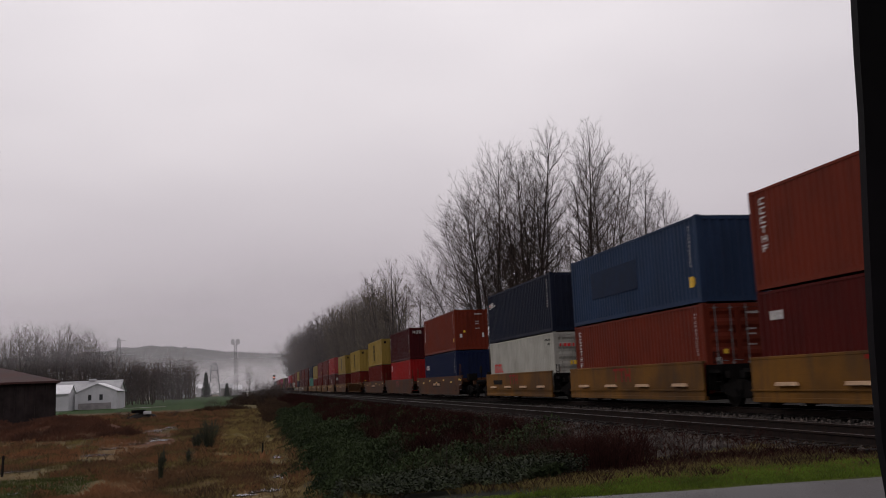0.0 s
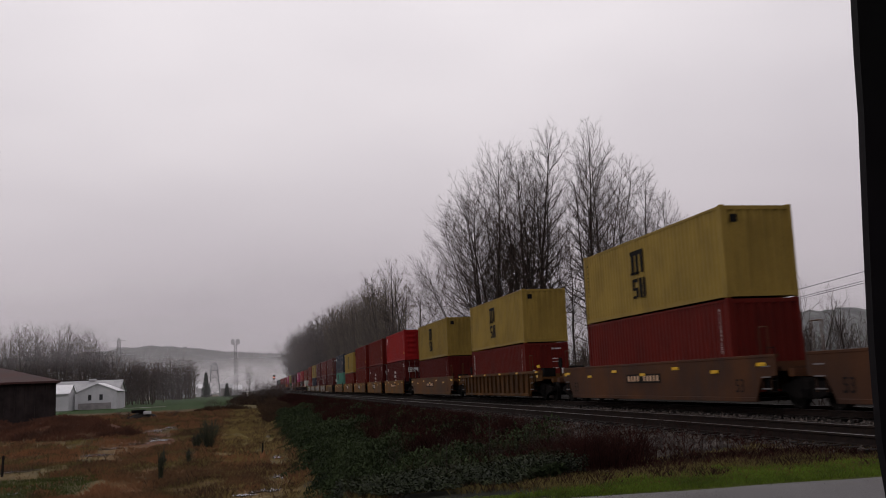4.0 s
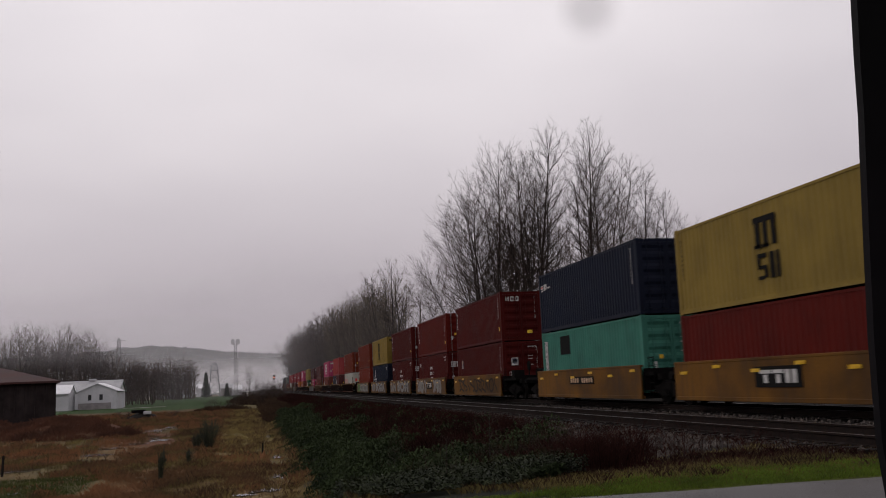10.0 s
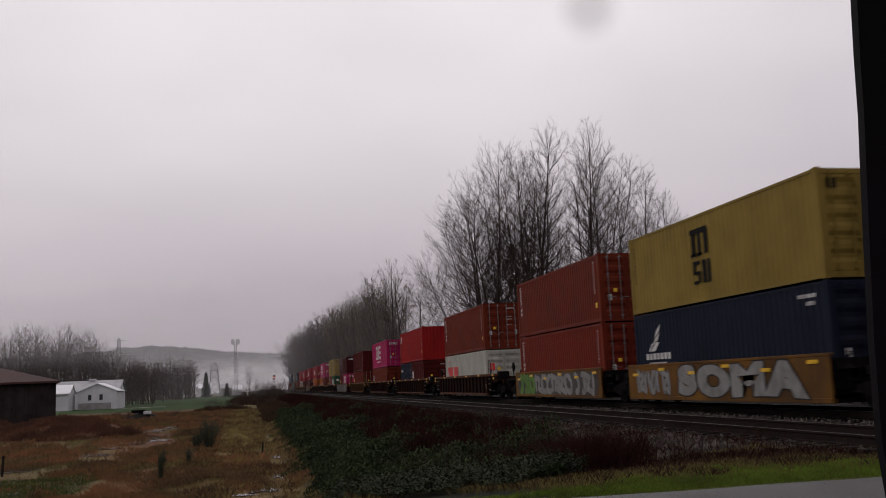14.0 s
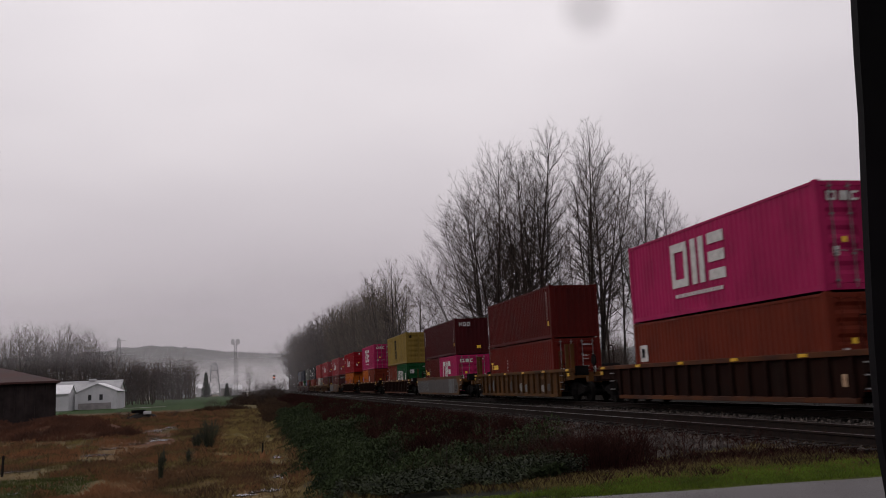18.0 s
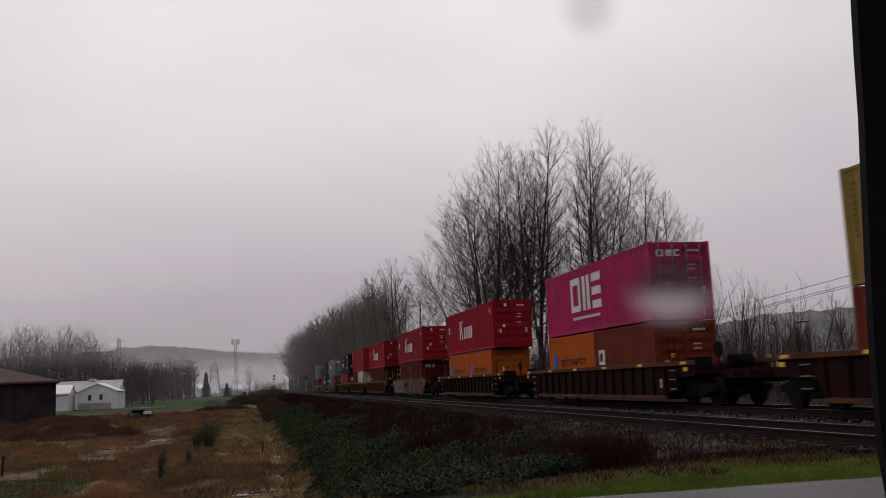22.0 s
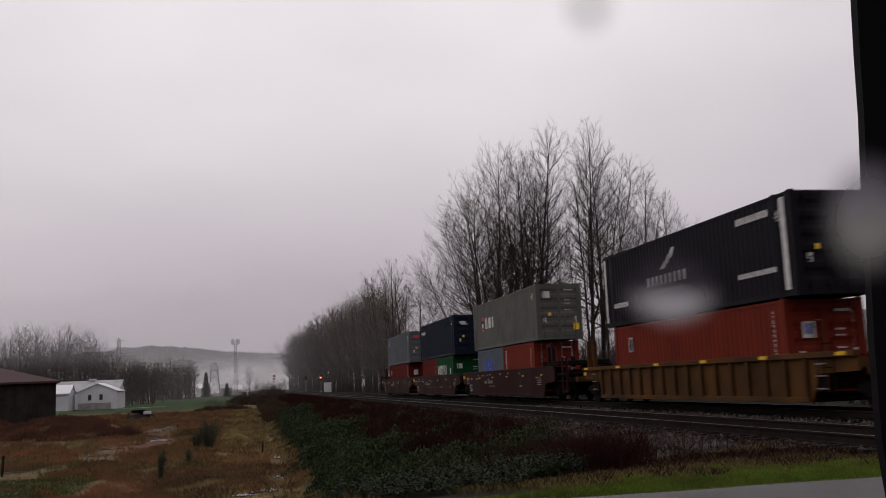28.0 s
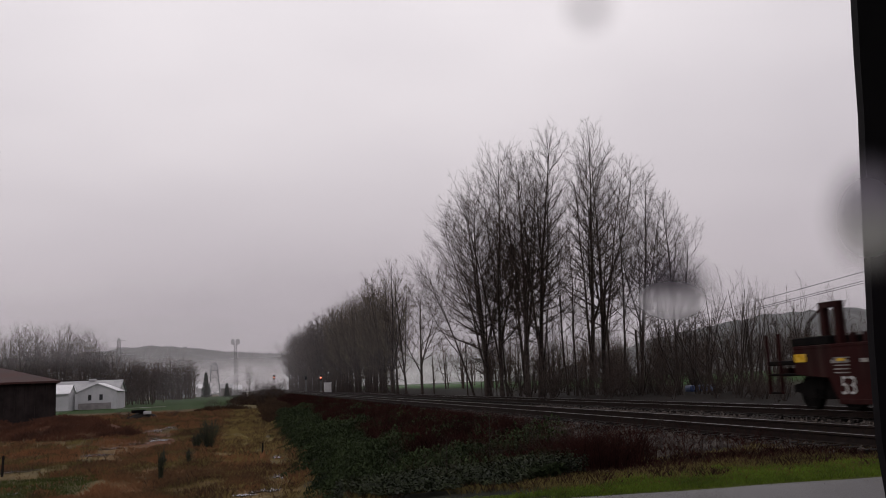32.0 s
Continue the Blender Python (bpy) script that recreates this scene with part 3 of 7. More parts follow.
def taper(r0, r1, steps):
    k = np.linspace(0, 1, steps + 1)[None]
    return r0[:, None] * (1 - k) + r1[:, None] * k


def tubes(pts, rad, sides):
    n, m, _ = pts.shape
    return rings(pts[:, :-1].reshape(-1, 3), pts[:, 1:].reshape(-1, 3), rad[:, :-1].ravel(), rad[:, 1:].ravel(), sides)


def rings(p, q, r0, r1, sides):
    """Tubes between the places p and q, as vertices and triangles."""
    d = q - p
    d = d / (np.linalg.norm(d, axis=1)[:, None] + 1e-9)
    ref = np.where(np.abs(d[:, 2:3]) > 0.9, np.array([[1.0, 0, 0]]), np.array([[0, 0, 1.0]]))
    u = np.cross(d, ref)
    u /= np.linalg.norm(u, axis=1)[:, None] + 1e-9
    w = np.cross(d, u)
    a = 2 * np.pi * np.arange(sides) / sides
    circle = np.cos(a)[None, :, None] * u[:, None, :] + np.sin(a)[None, :, None] * w[:, None, :]
    v = np.concatenate([p[:, None, :] + r0[:, None, None] * circle, q[:, None, :] + r1[:, None, None] * circle], 1)
    i = np.arange(sides)
    j = (i + 1) % sides
    f = np.concatenate([np.stack([i, j, sides + j], 1), np.stack([i, sides + j, sides + i], 1)])
    return v.reshape(-1, 3), (f[None] + (2 * sides * np.arange(len(p)))[:, None, None]).reshape(-1, 3)


def spikes(p, q, r):
    """Three-sided twigs that end in a point."""
    v, f = rings(p, q, r, r, 3)
    v = v.reshape(-1, 6, 3)[:, :4].copy()
    v[:, 3] = q
    f = np.array([(0, 1, 3), (1, 2, 3), (2, 0, 3)])
    return v.reshape(-1, 3), (f[None] + (4 * np.arange(len(p)))[:, None, None]).reshape(-1, 3)


def tri_mesh(name, pieces, material):
    vs, fs, base = [], [], 0
    for v, f in pieces:
        vs.append(v)
        fs.append(f + base)
        base += len(v)
    v, f = np.concatenate(vs).astype(np.float32), np.concatenate(fs).astype(np.int32)
    me = bpy.data.meshes.new(name)
    me.vertices.add(len(v))
    me.vertices.foreach_set("co", v.ravel())
    me.loops.add(f.size)
    me.loops.foreach_set("vertex_index", f.ravel())
    me.polygons.add(len(f))
    me.polygons.foreach_set("loop_start", np.arange(0, f.size, 3, dtype=np.int32))
    me.update(calc_edges=True)
    me.materials.append(material)
    return me


def tree_model(seed, H, R, first=0.25, leaders=3, limbs=26, girth=0.28, tip=0.007, second=1.8, third=5.0, fourth=2, lean=0.0, stems=1, droop=0.0, open_angle=0.0, bark=None, fine=None, long=0.55):
    """A bare tree: stem, rising leaders, limbs that curve up to an egg-shaped outline of radius R, branches, twigs and twig ends."""
    rng = np.random.default_rng(seed)
    base = np.zeros((stems, 3)) if stems == 1 else np.concatenate([rng.normal(0, 0.25, (stems, 2)), np.zeros((stems, 1))], 1)
    base[:, 2] = -0.3
    tilt = 0.02 if stems == 1 else 0.3
    way = np.concatenate([rng.normal(0, tilt, (stems, 2)) + np.array([[lean, 0]]), np.ones((stems, 1))], 1)
    tall = H * (np.ones(stems) if stems == 1 else rng.uniform(0.65, 1.0, stems))
    main = paths(rng, base, way, tall + 0.3, 14, 0.012, 0.02 if stems == 1 else 0.06)
    g0 = np.full(stems, girth)
    mrad = taper(g0, np.full(stems, tip * 2.5), 14)
    mrad[:, 0] *= 1.3
    lines, rads, starts = [main], [mrad], [np.full(stems, first)]
    if leaders:
        who, k, p, d, r, q = shoots(rng, main, mrad, np.full(stems, leaders), first * 0.55, first + 0.16)
        a = rng.uniform(0.2, 0.36, len(who)) + open_angle
        way = aside(rng, d, a, 2 * np.pi * (q + rng.random(len(who)) * 0.5) / leaders)
        ln = tall[who] * (1 - k) * rng.uniform(0.72, 0.93, len(who))
        lead = paths(rng, p, way, ln, 14, 0.02, 0.03)
        lines.append(lead)
        lrad = taper(r * 0.62, np.full(len(who), tip * 2.2), 14)
        rads.append(lrad)
        starts.append(np.full(len(who), 0.16))
    woody, thin = [tubes(l, r, 7) for l, r in zip(lines, rads)], []
    pts, rad, lo = np.concatenate(lines), np.concatenate(rads), np.concatenate(starts)
    counts = np.where(np.arange(len(pts)) < stems, limbs, max(4, int(limbs * 0.72)))
    who, k, p, d, r, q = shoots(rng, pts, rad, counts, 0.0, 0.985)
    k0 = lo[who]
    # slide each limb into the crowned share of its stem
    kk = k0 + (0.985 - k0) * k ** 0.85
    m = pts.shape[1] - 1
    i = np.minimum(m - 1, (kk * m).astype(int))
    f = (kk * m - i)[:, None]
    p, q2 = pts[who, i], pts[who, i + 1]
    r = rad[who, i] * (1 - f[:, 0]) + rad[who, i + 1] * f[:, 0]
    d = unit(q2 - p)
    p = p + (q2 - p) * f
    t = np.clip((p[:, 2] / H - first) / (1 - first), 0, 1)
    wide = np.where(t < 0.3, 0.72 + 0.28 * t / 0.3, np.sqrt(np.clip(1 - ((t - 0.3) / 0.76) ** 2, 0.26, 1)))
    side = np.where(who < stems, 1.0, 0.72)
    ln = np.maximum(1.0, R * wide * side * rng.uniform(0.85, 1.12, len(who)) * 1.25)
    ang = 1.14 - 0.45 * t + rng.normal(0, 0.1, len(who)) + droop * np.clip(0.4 - t, 0, 1)
    limb = paths(rng, p, aside(rng, d, ang, 2.4 * q + rng.normal(0, 0.4, len(who))), ln, 6, 0.07 + 0.05 * t - 0.5 * droop * np.clip(0.3 - t, 0, 1), 0.035)
    lr = np.clip(np.minimum(r * 0.55, 0.008 + 0.015 * ln), tip * 1.6, None)
    limb_r = taper(lr, np.full(len(who), tip * 1.1), 6)
    woody.append(tubes(limb, limb_r, 4))
    c = np.maximum(3, (ln * second).astype(int))
    w2, k2, p2, d2, r2, q = shoots(rng, limb, limb_r, c, 0.14, 0.98)
    l2 = (0.5 + 0.42 * ln[w2] * (1.05 - k2)) * rng.uniform(0.65, 1.2, len(w2))
    br = paths(rng, p2, aside(rng, d2, rng.uniform(0.45, 0.85, len(w2)), 2.4 * q + rng.normal(0, 0.5, len(w2))), l2, 3, 0.1, 0.06)
    br_r = taper(np.clip(r2 * 0.7, tip * 1.3, tip * 4.5), np.full(len(w2), tip * 0.8), 3)
    thin.append(tubes(br, br_r, 3))
    tops = [br[:, :, 2].max()]
    c = np.maximum(2, (l2 * third).astype(int))
    w3, k3, p3, d3, r3, q = shoots(rng, br, br_r, c, 0.12, 1.0)
    l3 = long * rng.uniform(0.6, 1.35, len(w3)) * (1.15 - 0.4 * k3)
    way3 = unit(aside(rng, d3, rng.uniform(0.3, 0.65, len(w3)), rng.uniform(0, 6.28, len(w3))) + np.array([0, 0, 0.12]))
    e3 = p3 + way3 * l3[:, None]
    thin.append(spikes(p3, e3, np.full(len(w3), tip)))
    for _ in range(fourth):
        s4 = p3 + (e3 - p3) * (0.25 + 0.6 * rng.random((len(w3), 1)))
        w4 = unit(way3 + rng.normal(0, 0.5, way3.shape) + np.array([0, 0, 0.1]))
        thin.append(spikes(s4, s4 + w4 * (l3 * rng.uniform(0.35, 0.7, len(w3)))[:, None], np.full(len(w3), tip * 0.8)))
    return tri_mesh("trunk", woody, bark or M_BARK), tri_mesh("crown", thin, fine or M_TWIG), float(max(tops))


def plant_tree(model, x, y, tall, turn, label, group, name="bare_tree", squash=1.0, lean=0.0):
    t = thing(name, label, "tree", group)
    part("trunk", model[0], None, t)
    part("crown", model[1], None, t)
    t.matrix_world = Matrix.Translation((x, y, ground_z(x, y) - 0.05)) @ Matrix.Rotation(radians(lean), 4, "Y") @ Matrix.Rotation(radians(turn), 4, "Z")
    scale = tall / model[2]
    t.scale = (scale * squash, scale * squash, scale)
    return t


COTTON = [
    tree_model(1, 24.0, 4.8, first=0.16, leaders=3, limbs=40, girth=0.23, third=4.4, fourth=2, tip=0.0072, droop=0.25),
    tree_model(2, 24.0, 3.9, first=0.2, leaders=3, limbs=40, girth=0.25, third=4.8, fourth=3, tip=0.0072, droop=0.25),
    tree_model(3, 24.0, 7.0, first=0.12, leaders=3, limbs=36, girth=0.22, droop=0.5, open_angle=0.05, third=3.8, fourth=2, tip=0.007),
    tree_model(4, 24.0, 3.8, first=0.2, leaders=3, limbs=38, girth=0.24, third=4.8, fourth=3, tip=0.0074, droop=0.25),
]
SPINDLE = [tree_model(s, 18.0, 2.8, first=0.3, leaders=1, limbs=30, girth=0.13, third=6.0, fourth=2) for s in (21, 22)]
LIGHT = [tree_model(s, 16.0, 5.0, first=0.24, leaders=3, limbs=16, girth=0.24, tip=0.010, second=1.5, third=3.5, open_angle=0.2) for s in (11, 12)]
LEANER = tree_model(20, 17.0, 4.6, first=0.45, leaders=2, limbs=26, girth=0.15, lean=-0.3, droop=0.3)
# Lighter than other twigs: mist over the row is put into this colour.
M_HAZYTWIG = shade("haze_lightened_twigs", (0.11, 0.09, 0.062), (0.07, 0.056, 0.04), 0.4, 0.9, 0, 0.0, 10, spec=0.05)
ROW = [tree_model(s, 23.0, 4.8, first=0.12, leaders=2, limbs=20, girth=0.25, tip=0.012, second=1.2, third=2.9, fourth=2, long=0.75, fine=M_HAZYTWIG) for s in (31, 32, 33)]
FARTREE = [tree_model(s, 21.0, 5.0, first=0.1, leaders=2, limbs=14, girth=0.26, tip=0.02, second=0.9, third=1.9, fourth=1, long=1.0) for s in (51, 52, 53)]
FARWOOD = [tree_model(s, 21.0, 6.0, first=0.2, leaders=2, limbs=13, girth=0.3, tip=0.02, second=0.9, third=1.9, fourth=1, long=0.95, open_angle=0.12) for s in (54, 55, 56)]
SAPLING = [tree_model(s, 12.0, 1.5, first=0.2, leaders=0, limbs=22, girth=0.055, second=2.0, third=3.0, fourth=1) for s in (61, 62)]
BUSH = [tree_model(s, 7.0, 1.7, first=0.12, leaders=1, limbs=8, girth=0.07, tip=0.0065, second=1.9, third=3.0, fourth=1, stems=4) for s in (41, 42, 43)]

C_LABEL = "tall leafless cottonwood with dense ascending grey-brown twigs"
for model, x, y, h, turn, lean in (
        (2, 22.3, 88, 22.6, 20, -4.0), (0, 23.2, 90, 22.0, 130, -5.0), (0, 23.0, 85, 25.5, 75, -0.3), (1, 24.6, 82, 23.6, 140, 0.5), (1, 26.3, 83.5, 26.0, 15, 0.7), (3, 28.4, 89, 22.0, 260, 0.0), (3, 30.7, 82, 26.4, 80, 5.6),
        (1, 32.8, 84, 25.3, 170, 3.8), (3, 35.0, 80.5, 21.6, 300, 5.0), (3, 37.4, 78, 18.6, 40, 2.5), (1, 29.5, 99, 20.5, 190, 0.0)):
    plant_tree(COTTON[model], x, y, h, turn, C_LABEL, "cottonwoods beside track", lean=lean)
for i, (x, y, h) in enumerate(((25.2, 91, 17.0), (28.6, 80, 15.5), (31.5, 79, 17.5), (33.2, 80, 19.5), (36.6, 80, 16.5), (25.4, 79.5, 14.5), (29.9, 86, 18.0), (39.8, 80, 11.5))):
    plant_tree(SPINDLE[i % 2], x, y, h, 61 * i, "slender leafless cottonwood pole in the group", "cottonwoods beside track")
plant_tree(LEANER, 23.3, 97.0, 16.6, 0, "slender leafless tree leaning toward the field", "cottonwoods beside track")
plant_tree(LIGHT[0], 24.4, 135, 17.6, 40, "leafless spreading tree standing apart beside track", "cottonwoods beside track")
rng = random.Random(8)
y = 152.0
i = 0
while y < 640:
    for k in range(3 if 190 < y < 330 else 2):
        x = 22.6 + (1.5 + 1.1 * smooth01(170, 250, y)) * k + rng.uniform(-0.8, 1.0) + max(0, y - 250) * 0.005
        h = 21.8 + (y - 160) * 0.03 + rng.uniform(-0.8, 0.8)
        plant_tree((ROW if y < 270 else FARTREE)[i % 3], x, y + rng.uniform(-3, 3), h, 47 * i, "leafless tree in dense row along railway", "tree row along railway")
        i += 1
    y += 5.0 + (y - 158) * 0.024
for i, (x, y, h) in enumerate([(33.0, 68, 8.6), (34.2, 67, 9.9), (35.0, 63, 9.6), (36.3, 60, 8.6), (38.0, 58, 7.6), (39.5, 56, 7.4), (41.5, 56, 6.4), (45, 58, 5.0), (38, 66, 9.0), (48.5, 60, 4.6), (52, 62, 4.6), (32.2, 71, 7.6), (33.6, 64, 6.8), (36.8, 64, 7.8), (35.6, 70, 8.4), (40.2, 60, 6.4), (43.5, 62, 6.0)]):
    plant_tree(BUSH[i % 3], x, y, h, 53 * i, "leafless tangled willow shrub behind track", "shrubs behind track", name="bare_shrub", squash=0.8)

rng = random.Random(14)
for i in range(26):
    x, y = 23.0 + 10 * rng.random(), rng.uniform(74, 100)
    plant_tree(SAPLING[i % 2], x, y, rng.uniform(5, 11), 29 * i, "slender bare sapling among cottonwoods", "saplings beside track", name="bare_sapling")
for i in range(64):
    y = rng.uniform(66, 112)
    x = 0.25 * y + 1.0 + 21 * rng.random()
    plant_tree(BUSH[i % 3], x, y, rng.uniform(2.0, 5.2), 41 * i, "low bare undergrowth below cottonwoods", "undergrowth beside track", name="bare_shrub", squash=1.3)
for i in range(36):
    y = 152 + 400 * (i / 36) ** 1.2
    plant_tree(BUSH[i % 3], 22.5 + rng.uniform(-0.6, 2.0), y, rng.uniform(2.6, 4.6) * (1 + y / 500), 23 * i, "low bare undergrowth along tree row", "undergrowth beside track", name="bare_shrub", squash=1.5)

for i in range(60):
    y = 22 + 62 * (i / 60) ** 0.9
    plant_tree(BUSH[i % 3], 22.5 + rng.uniform(-1.0, 6.0) + 0.1 * y, y + rng.uniform(-1, 1), rng.uniform(1.2, 3.2), 37 * i, "low bare brush behind far track", "undergrowth beside track", name="bare_shrub", squash=1.4)

for i, (x, y, h) in enumerate(((2.5, 12.3, 0.75), (4.85, 19.3, 1.7), (5.9, 19.4, 1.1), (6.1, 17.8, 0.9), (7.7, 17.0, 0.8), (3.8, 20.7, 0.9), (3.4, 23.1, 1.0), (7.0, 14.6, 0.5), (4.6, 17.5, 0.9), (6.4, 21.6, 1.2), (3.4, 16.0, 0.8), (5.3, 15.9, 0.7))):
    plant_tree(SAPLING[i % 2], x, y, h, 67 * i, "thin dark dead stem among brambles", "dead stems on bank", name="dead_shrub", squash=2.2)


def wood(name, label, spots, models):
    """A far wood: many trees in one mesh."""
    vs, fs = [], []
    for i, (x, y, h, sq, turn) in enumerate(spots):
        a, b, tall = models[i % len(models)]
        k = h / tall
        c, s = math.cos(turn) * k * sq, math.sin(turn) * k * sq
        z0 = ground_z(x, y) - 0.1
        for me in (a, b):
            co = np.empty(len(me.vertices) * 3, dtype=np.float32)
            me.vertices.foreach_get("co", co)
            co = co.reshape(-1, 3)
            vs.append(np.stack([x + c * co[:, 0] - s * co[:, 1], y + s * co[:, 0] + c * co[:, 1], z0 + k * co[:, 2]], 1))
            ix = np.empty(len(me.polygons) * 3, dtype=np.int32)
            me.polygons.foreach_get("vertices", ix)
            fs.append(ix.reshape(-1, 3))
    me = tri_mesh(name, list(zip(vs, fs)), M_TWIG)
    tagged(new(name, me), label, "wood", kind="stuff")
# ---- buildings across the field ----
M_WALL = shade("white_board_wall", (0.50, 0.50, 0.52), (0.42, 0.42, 0.44), 0.5, 0.7, 0, 0.1, 12, streak=0.25, dirt=(0.25, 0.24, 0.23))
M_ROOFLIGHT = shade("pale_metal_roof", (0.72, 0.72, 0.74), (0.6, 0.6, 0.62), 0.4, 0.35, 0.2, 0.05, 10)
M_ROOFGREY = shade("grey_metal_roof", (0.36, 0.36, 0.37), (0.28, 0.28, 0.29), 0.4, 0.5, 0.2, 0.05, 10)
M_BARNWOOD = shade("dark_barn_boards", (0.03, 0.024, 0.024), (0.016, 0.013, 0.013), 0.8, 0.9, 0, 0.3, 12, streak=0.3, spec=0.03)
M_BARNROOF = shade("rusty_barn_roof", (0.056, 0.021, 0.019), (0.033, 0.014, 0.013), 0.4, 0.7, 0.1, 0.1, 10, streak=0.3)
M_GLASS = shade("dark_window_pane", (0.03, 0.03, 0.035), (0.02, 0.02, 0.022), 2, 0.08, 0, 0.0, 10, spec=0.6)
M_CONCRETE = shade("grey_footing", (0.26, 0.24, 0.24), (0.18, 0.17, 0.17), 1, 0.85, 0, 0.2, 15)
M_FARSTEEL = shade("galvanised_lattice", (0.22, 0.22, 0.23), (0.15, 0.15, 0.16), 0.5, 0.6, 0.3, 0.05, 5)


def gable_house(name, label, x0, x1, y0, y1, z0, eave, ridge, along, wall, roof, group="", over=0.35):
    """A gabled building; along: the axis of its ridge."""
    h = thing(name, label, "building", group)
    t = 0.2
    pieces = []
    if along == "x":
        ym = (y0 + y1) / 2
        for x in (x0, x1 - t):
            pieces.append(Geo().prism([(y0, z0), (y1, z0), (y1, eave), (ym, ridge), (y0, eave)], x, x + t))
        pieces.append(Geo().box(x0 + t, y0, z0, x1 - t, y0 + t, eave))
        pieces.append(Geo().box(x0 + t, y1 - t, z0, x1 - t, y1, eave))
        slope = (ridge - eave) / (ym - y0)
        roofs = [Geo().prism([(y0 - over, eave - over * slope), (ym, ridge), (ym, ridge + 0.16), (y0 - over, eave - over * slope + 0.16)], x0 - over, x1 + over), Geo().prism([(y1 + over, eave - over * slope), (ym, ridge), (ym, ridge + 0.16), (y1 + over, eave - over * slope + 0.16)], x0 - over, x1 + over)]
    else:
        xm = (x0 + x1) / 2
        turn = lambda g: setattr(g, "v", [(y, x, z) for x, y, z in g.v]) or g
        for y in (y0, y1 - t):
            pieces.append(turn(Geo().prism([(x0, z0), (x1, z0), (x1, eave), (xm, ridge), (x0, eave)], y, y + t)))
        pieces.append(Geo().box(x0, y0 + t, z0, x0 + t, y1 - t, eave))
        pieces.append(Geo().box(x1 - t, y0 + t, z0, x1, y1 - t, eave))
        slope = (ridge - eave) / (xm - x0)
        roofs = [turn(Geo().prism([(x0 - over, eave - over * slope), (xm, ridge), (xm, ridge + 0.16), (x0 - over, eave - over * slope + 0.16)], y0 - over, y1 + over)), turn(Geo().prism([(x1 + over, eave - over * slope), (xm, ridge), (xm, ridge + 0.16), (x1 + over, eave - over * slope + 0.16)], y0 - over, y1 + over))]
    for g in pieces:
        part("wall", g, wall, h)
    for g in roofs:
        part("roof", g, roof, h)
    return h


def window_on(h, x, y, z, w, hh, mat=M_GLASS):
    fr = part("window", Geo().box(x - w / 2 - 0.08, y - 0.06, z - 0.08, x + w / 2 + 0.08, y + 0.02, z + hh + 0.08), M_WALL, h)
    part("pane", Geo().box(x - w / 2, y - 0.075, z, x + w / 2, y - 0.061, z + hh), mat, fr)


big = gable_house("long_barn", "long white barn with grey metal roof in the field", -46.5, -30.3, 236, 248, -1.9, 2.3, 5.0, "x", M_WALL, M_ROOFGREY, "white farm buildings")
part("roof_vent", bevelled(Geo().box(-38.3, 241.3, 5.0, -36.6, 242.7, 5.6).mesh("roof_vent"), 0.05), M_ROOFGREY, big)
part("door", Geo().box(-30.3, 240, -1.9, -30.24, 243, 1.2), M_WALL, big)
wing = gable_house("gabled_wing", "white gabled farm shed with two small dark windows", -37.8, -29.1, 224, 236, -1.9, 2.3, 4.1, "y", M_WALL, M_ROOFLIGHT, "white farm buildings")
window_on(wing, -35.2, 224, 0.26, 0.75, 1.3)
window_on(wing, -32.65, 224, 0.26, 0.75, 1.3)
part("footing", Geo().box(-37.8, 223.9, -1.9, -30.4, 224.0, -0.4), M_CONCRETE, wing)
part("door", Geo().box(-30.2, 223.9, -1.9, -29.2, 224.0, 1.5), M_WALL, wing)
shed = gable_house("small_shed", "small white shed with bright metal roof", -45.5, -39.0, 219, 227, -1.9, 2.1, 3.95, "x", M_WALL, M_ROOFLIGHT, "white farm buildings")
part("door", Geo().box(-43.6, 218.92, -1.9, -42.0, 219.0, 0.9), M_ROOFGREY, shed)
part("gutter", Geo().tube((-45.8, 218.6, 1.95), (-38.8, 218.6, 1.95), 0.09), M_WALL, shed)
yard = Geo().box(-31, 226, -1.92, -20, 229, -1.86)
tagged(part("pavement", yard, M_CONCRETE), "pale concrete apron beside white barn", "pavement", kind="structure")

barn = thing("dark_barn", "dark unpainted barn with rusty brown metal roof", "building")
part("wall", Geo().box(-24, 0, -1.9, 0, 0.3, 2.4), M_BARNWOOD, barn)
part("wall", Geo().box(-0.3, 0.3, -1.9, 0, 15.7, 2.4), M_BARNWOOD, barn)
part("wall", Geo().box(-24, 15.7, -1.9, 0, 16, 2.4), M_BARNWOOD, barn)
part("roof", Geo().prism([(-0.6, 2.3), (8, 4.6), (16.6, 2.3), (16.6, 2.12), (-0.6, 2.12)], -24, -9), M_BARNROOF, barn)
hip = Geo()
hip.v = [(-9, -0.6, 2.3), (-9, 8, 4.6), (-9, 16.6, 2.3), (0.4, -0.6, 2.3), (0.4, 16.6, 2.3), (-9, -0.6, 2.12), (-9, 16.6, 2.12), (0.4, -0.6, 2.12), (0.4, 16.6, 2.12)]
hip.f = [(0, 3, 1), (3, 4, 1), (4, 2, 1), (0, 5, 7, 3), (3, 7, 8, 4), (4, 8, 6, 2), (5, 6, 8, 7)]
part("roof_hip", hip, M_BARNROOF, barn)
batten = Geo().box(-0.05, -0.06, -1.9, 0.05, 0.0, 2.1).mesh("board")
batten.materials.append(M_BARNWOOD)
for i in range(24):
    part("board", batten, None, barn, at=(-0.1 - i, 0, 0))
barn.matrix_world = pose(-20.9, 108, 0.32, 0, 0, 13)
barn.scale = (1, 1, 1.17)

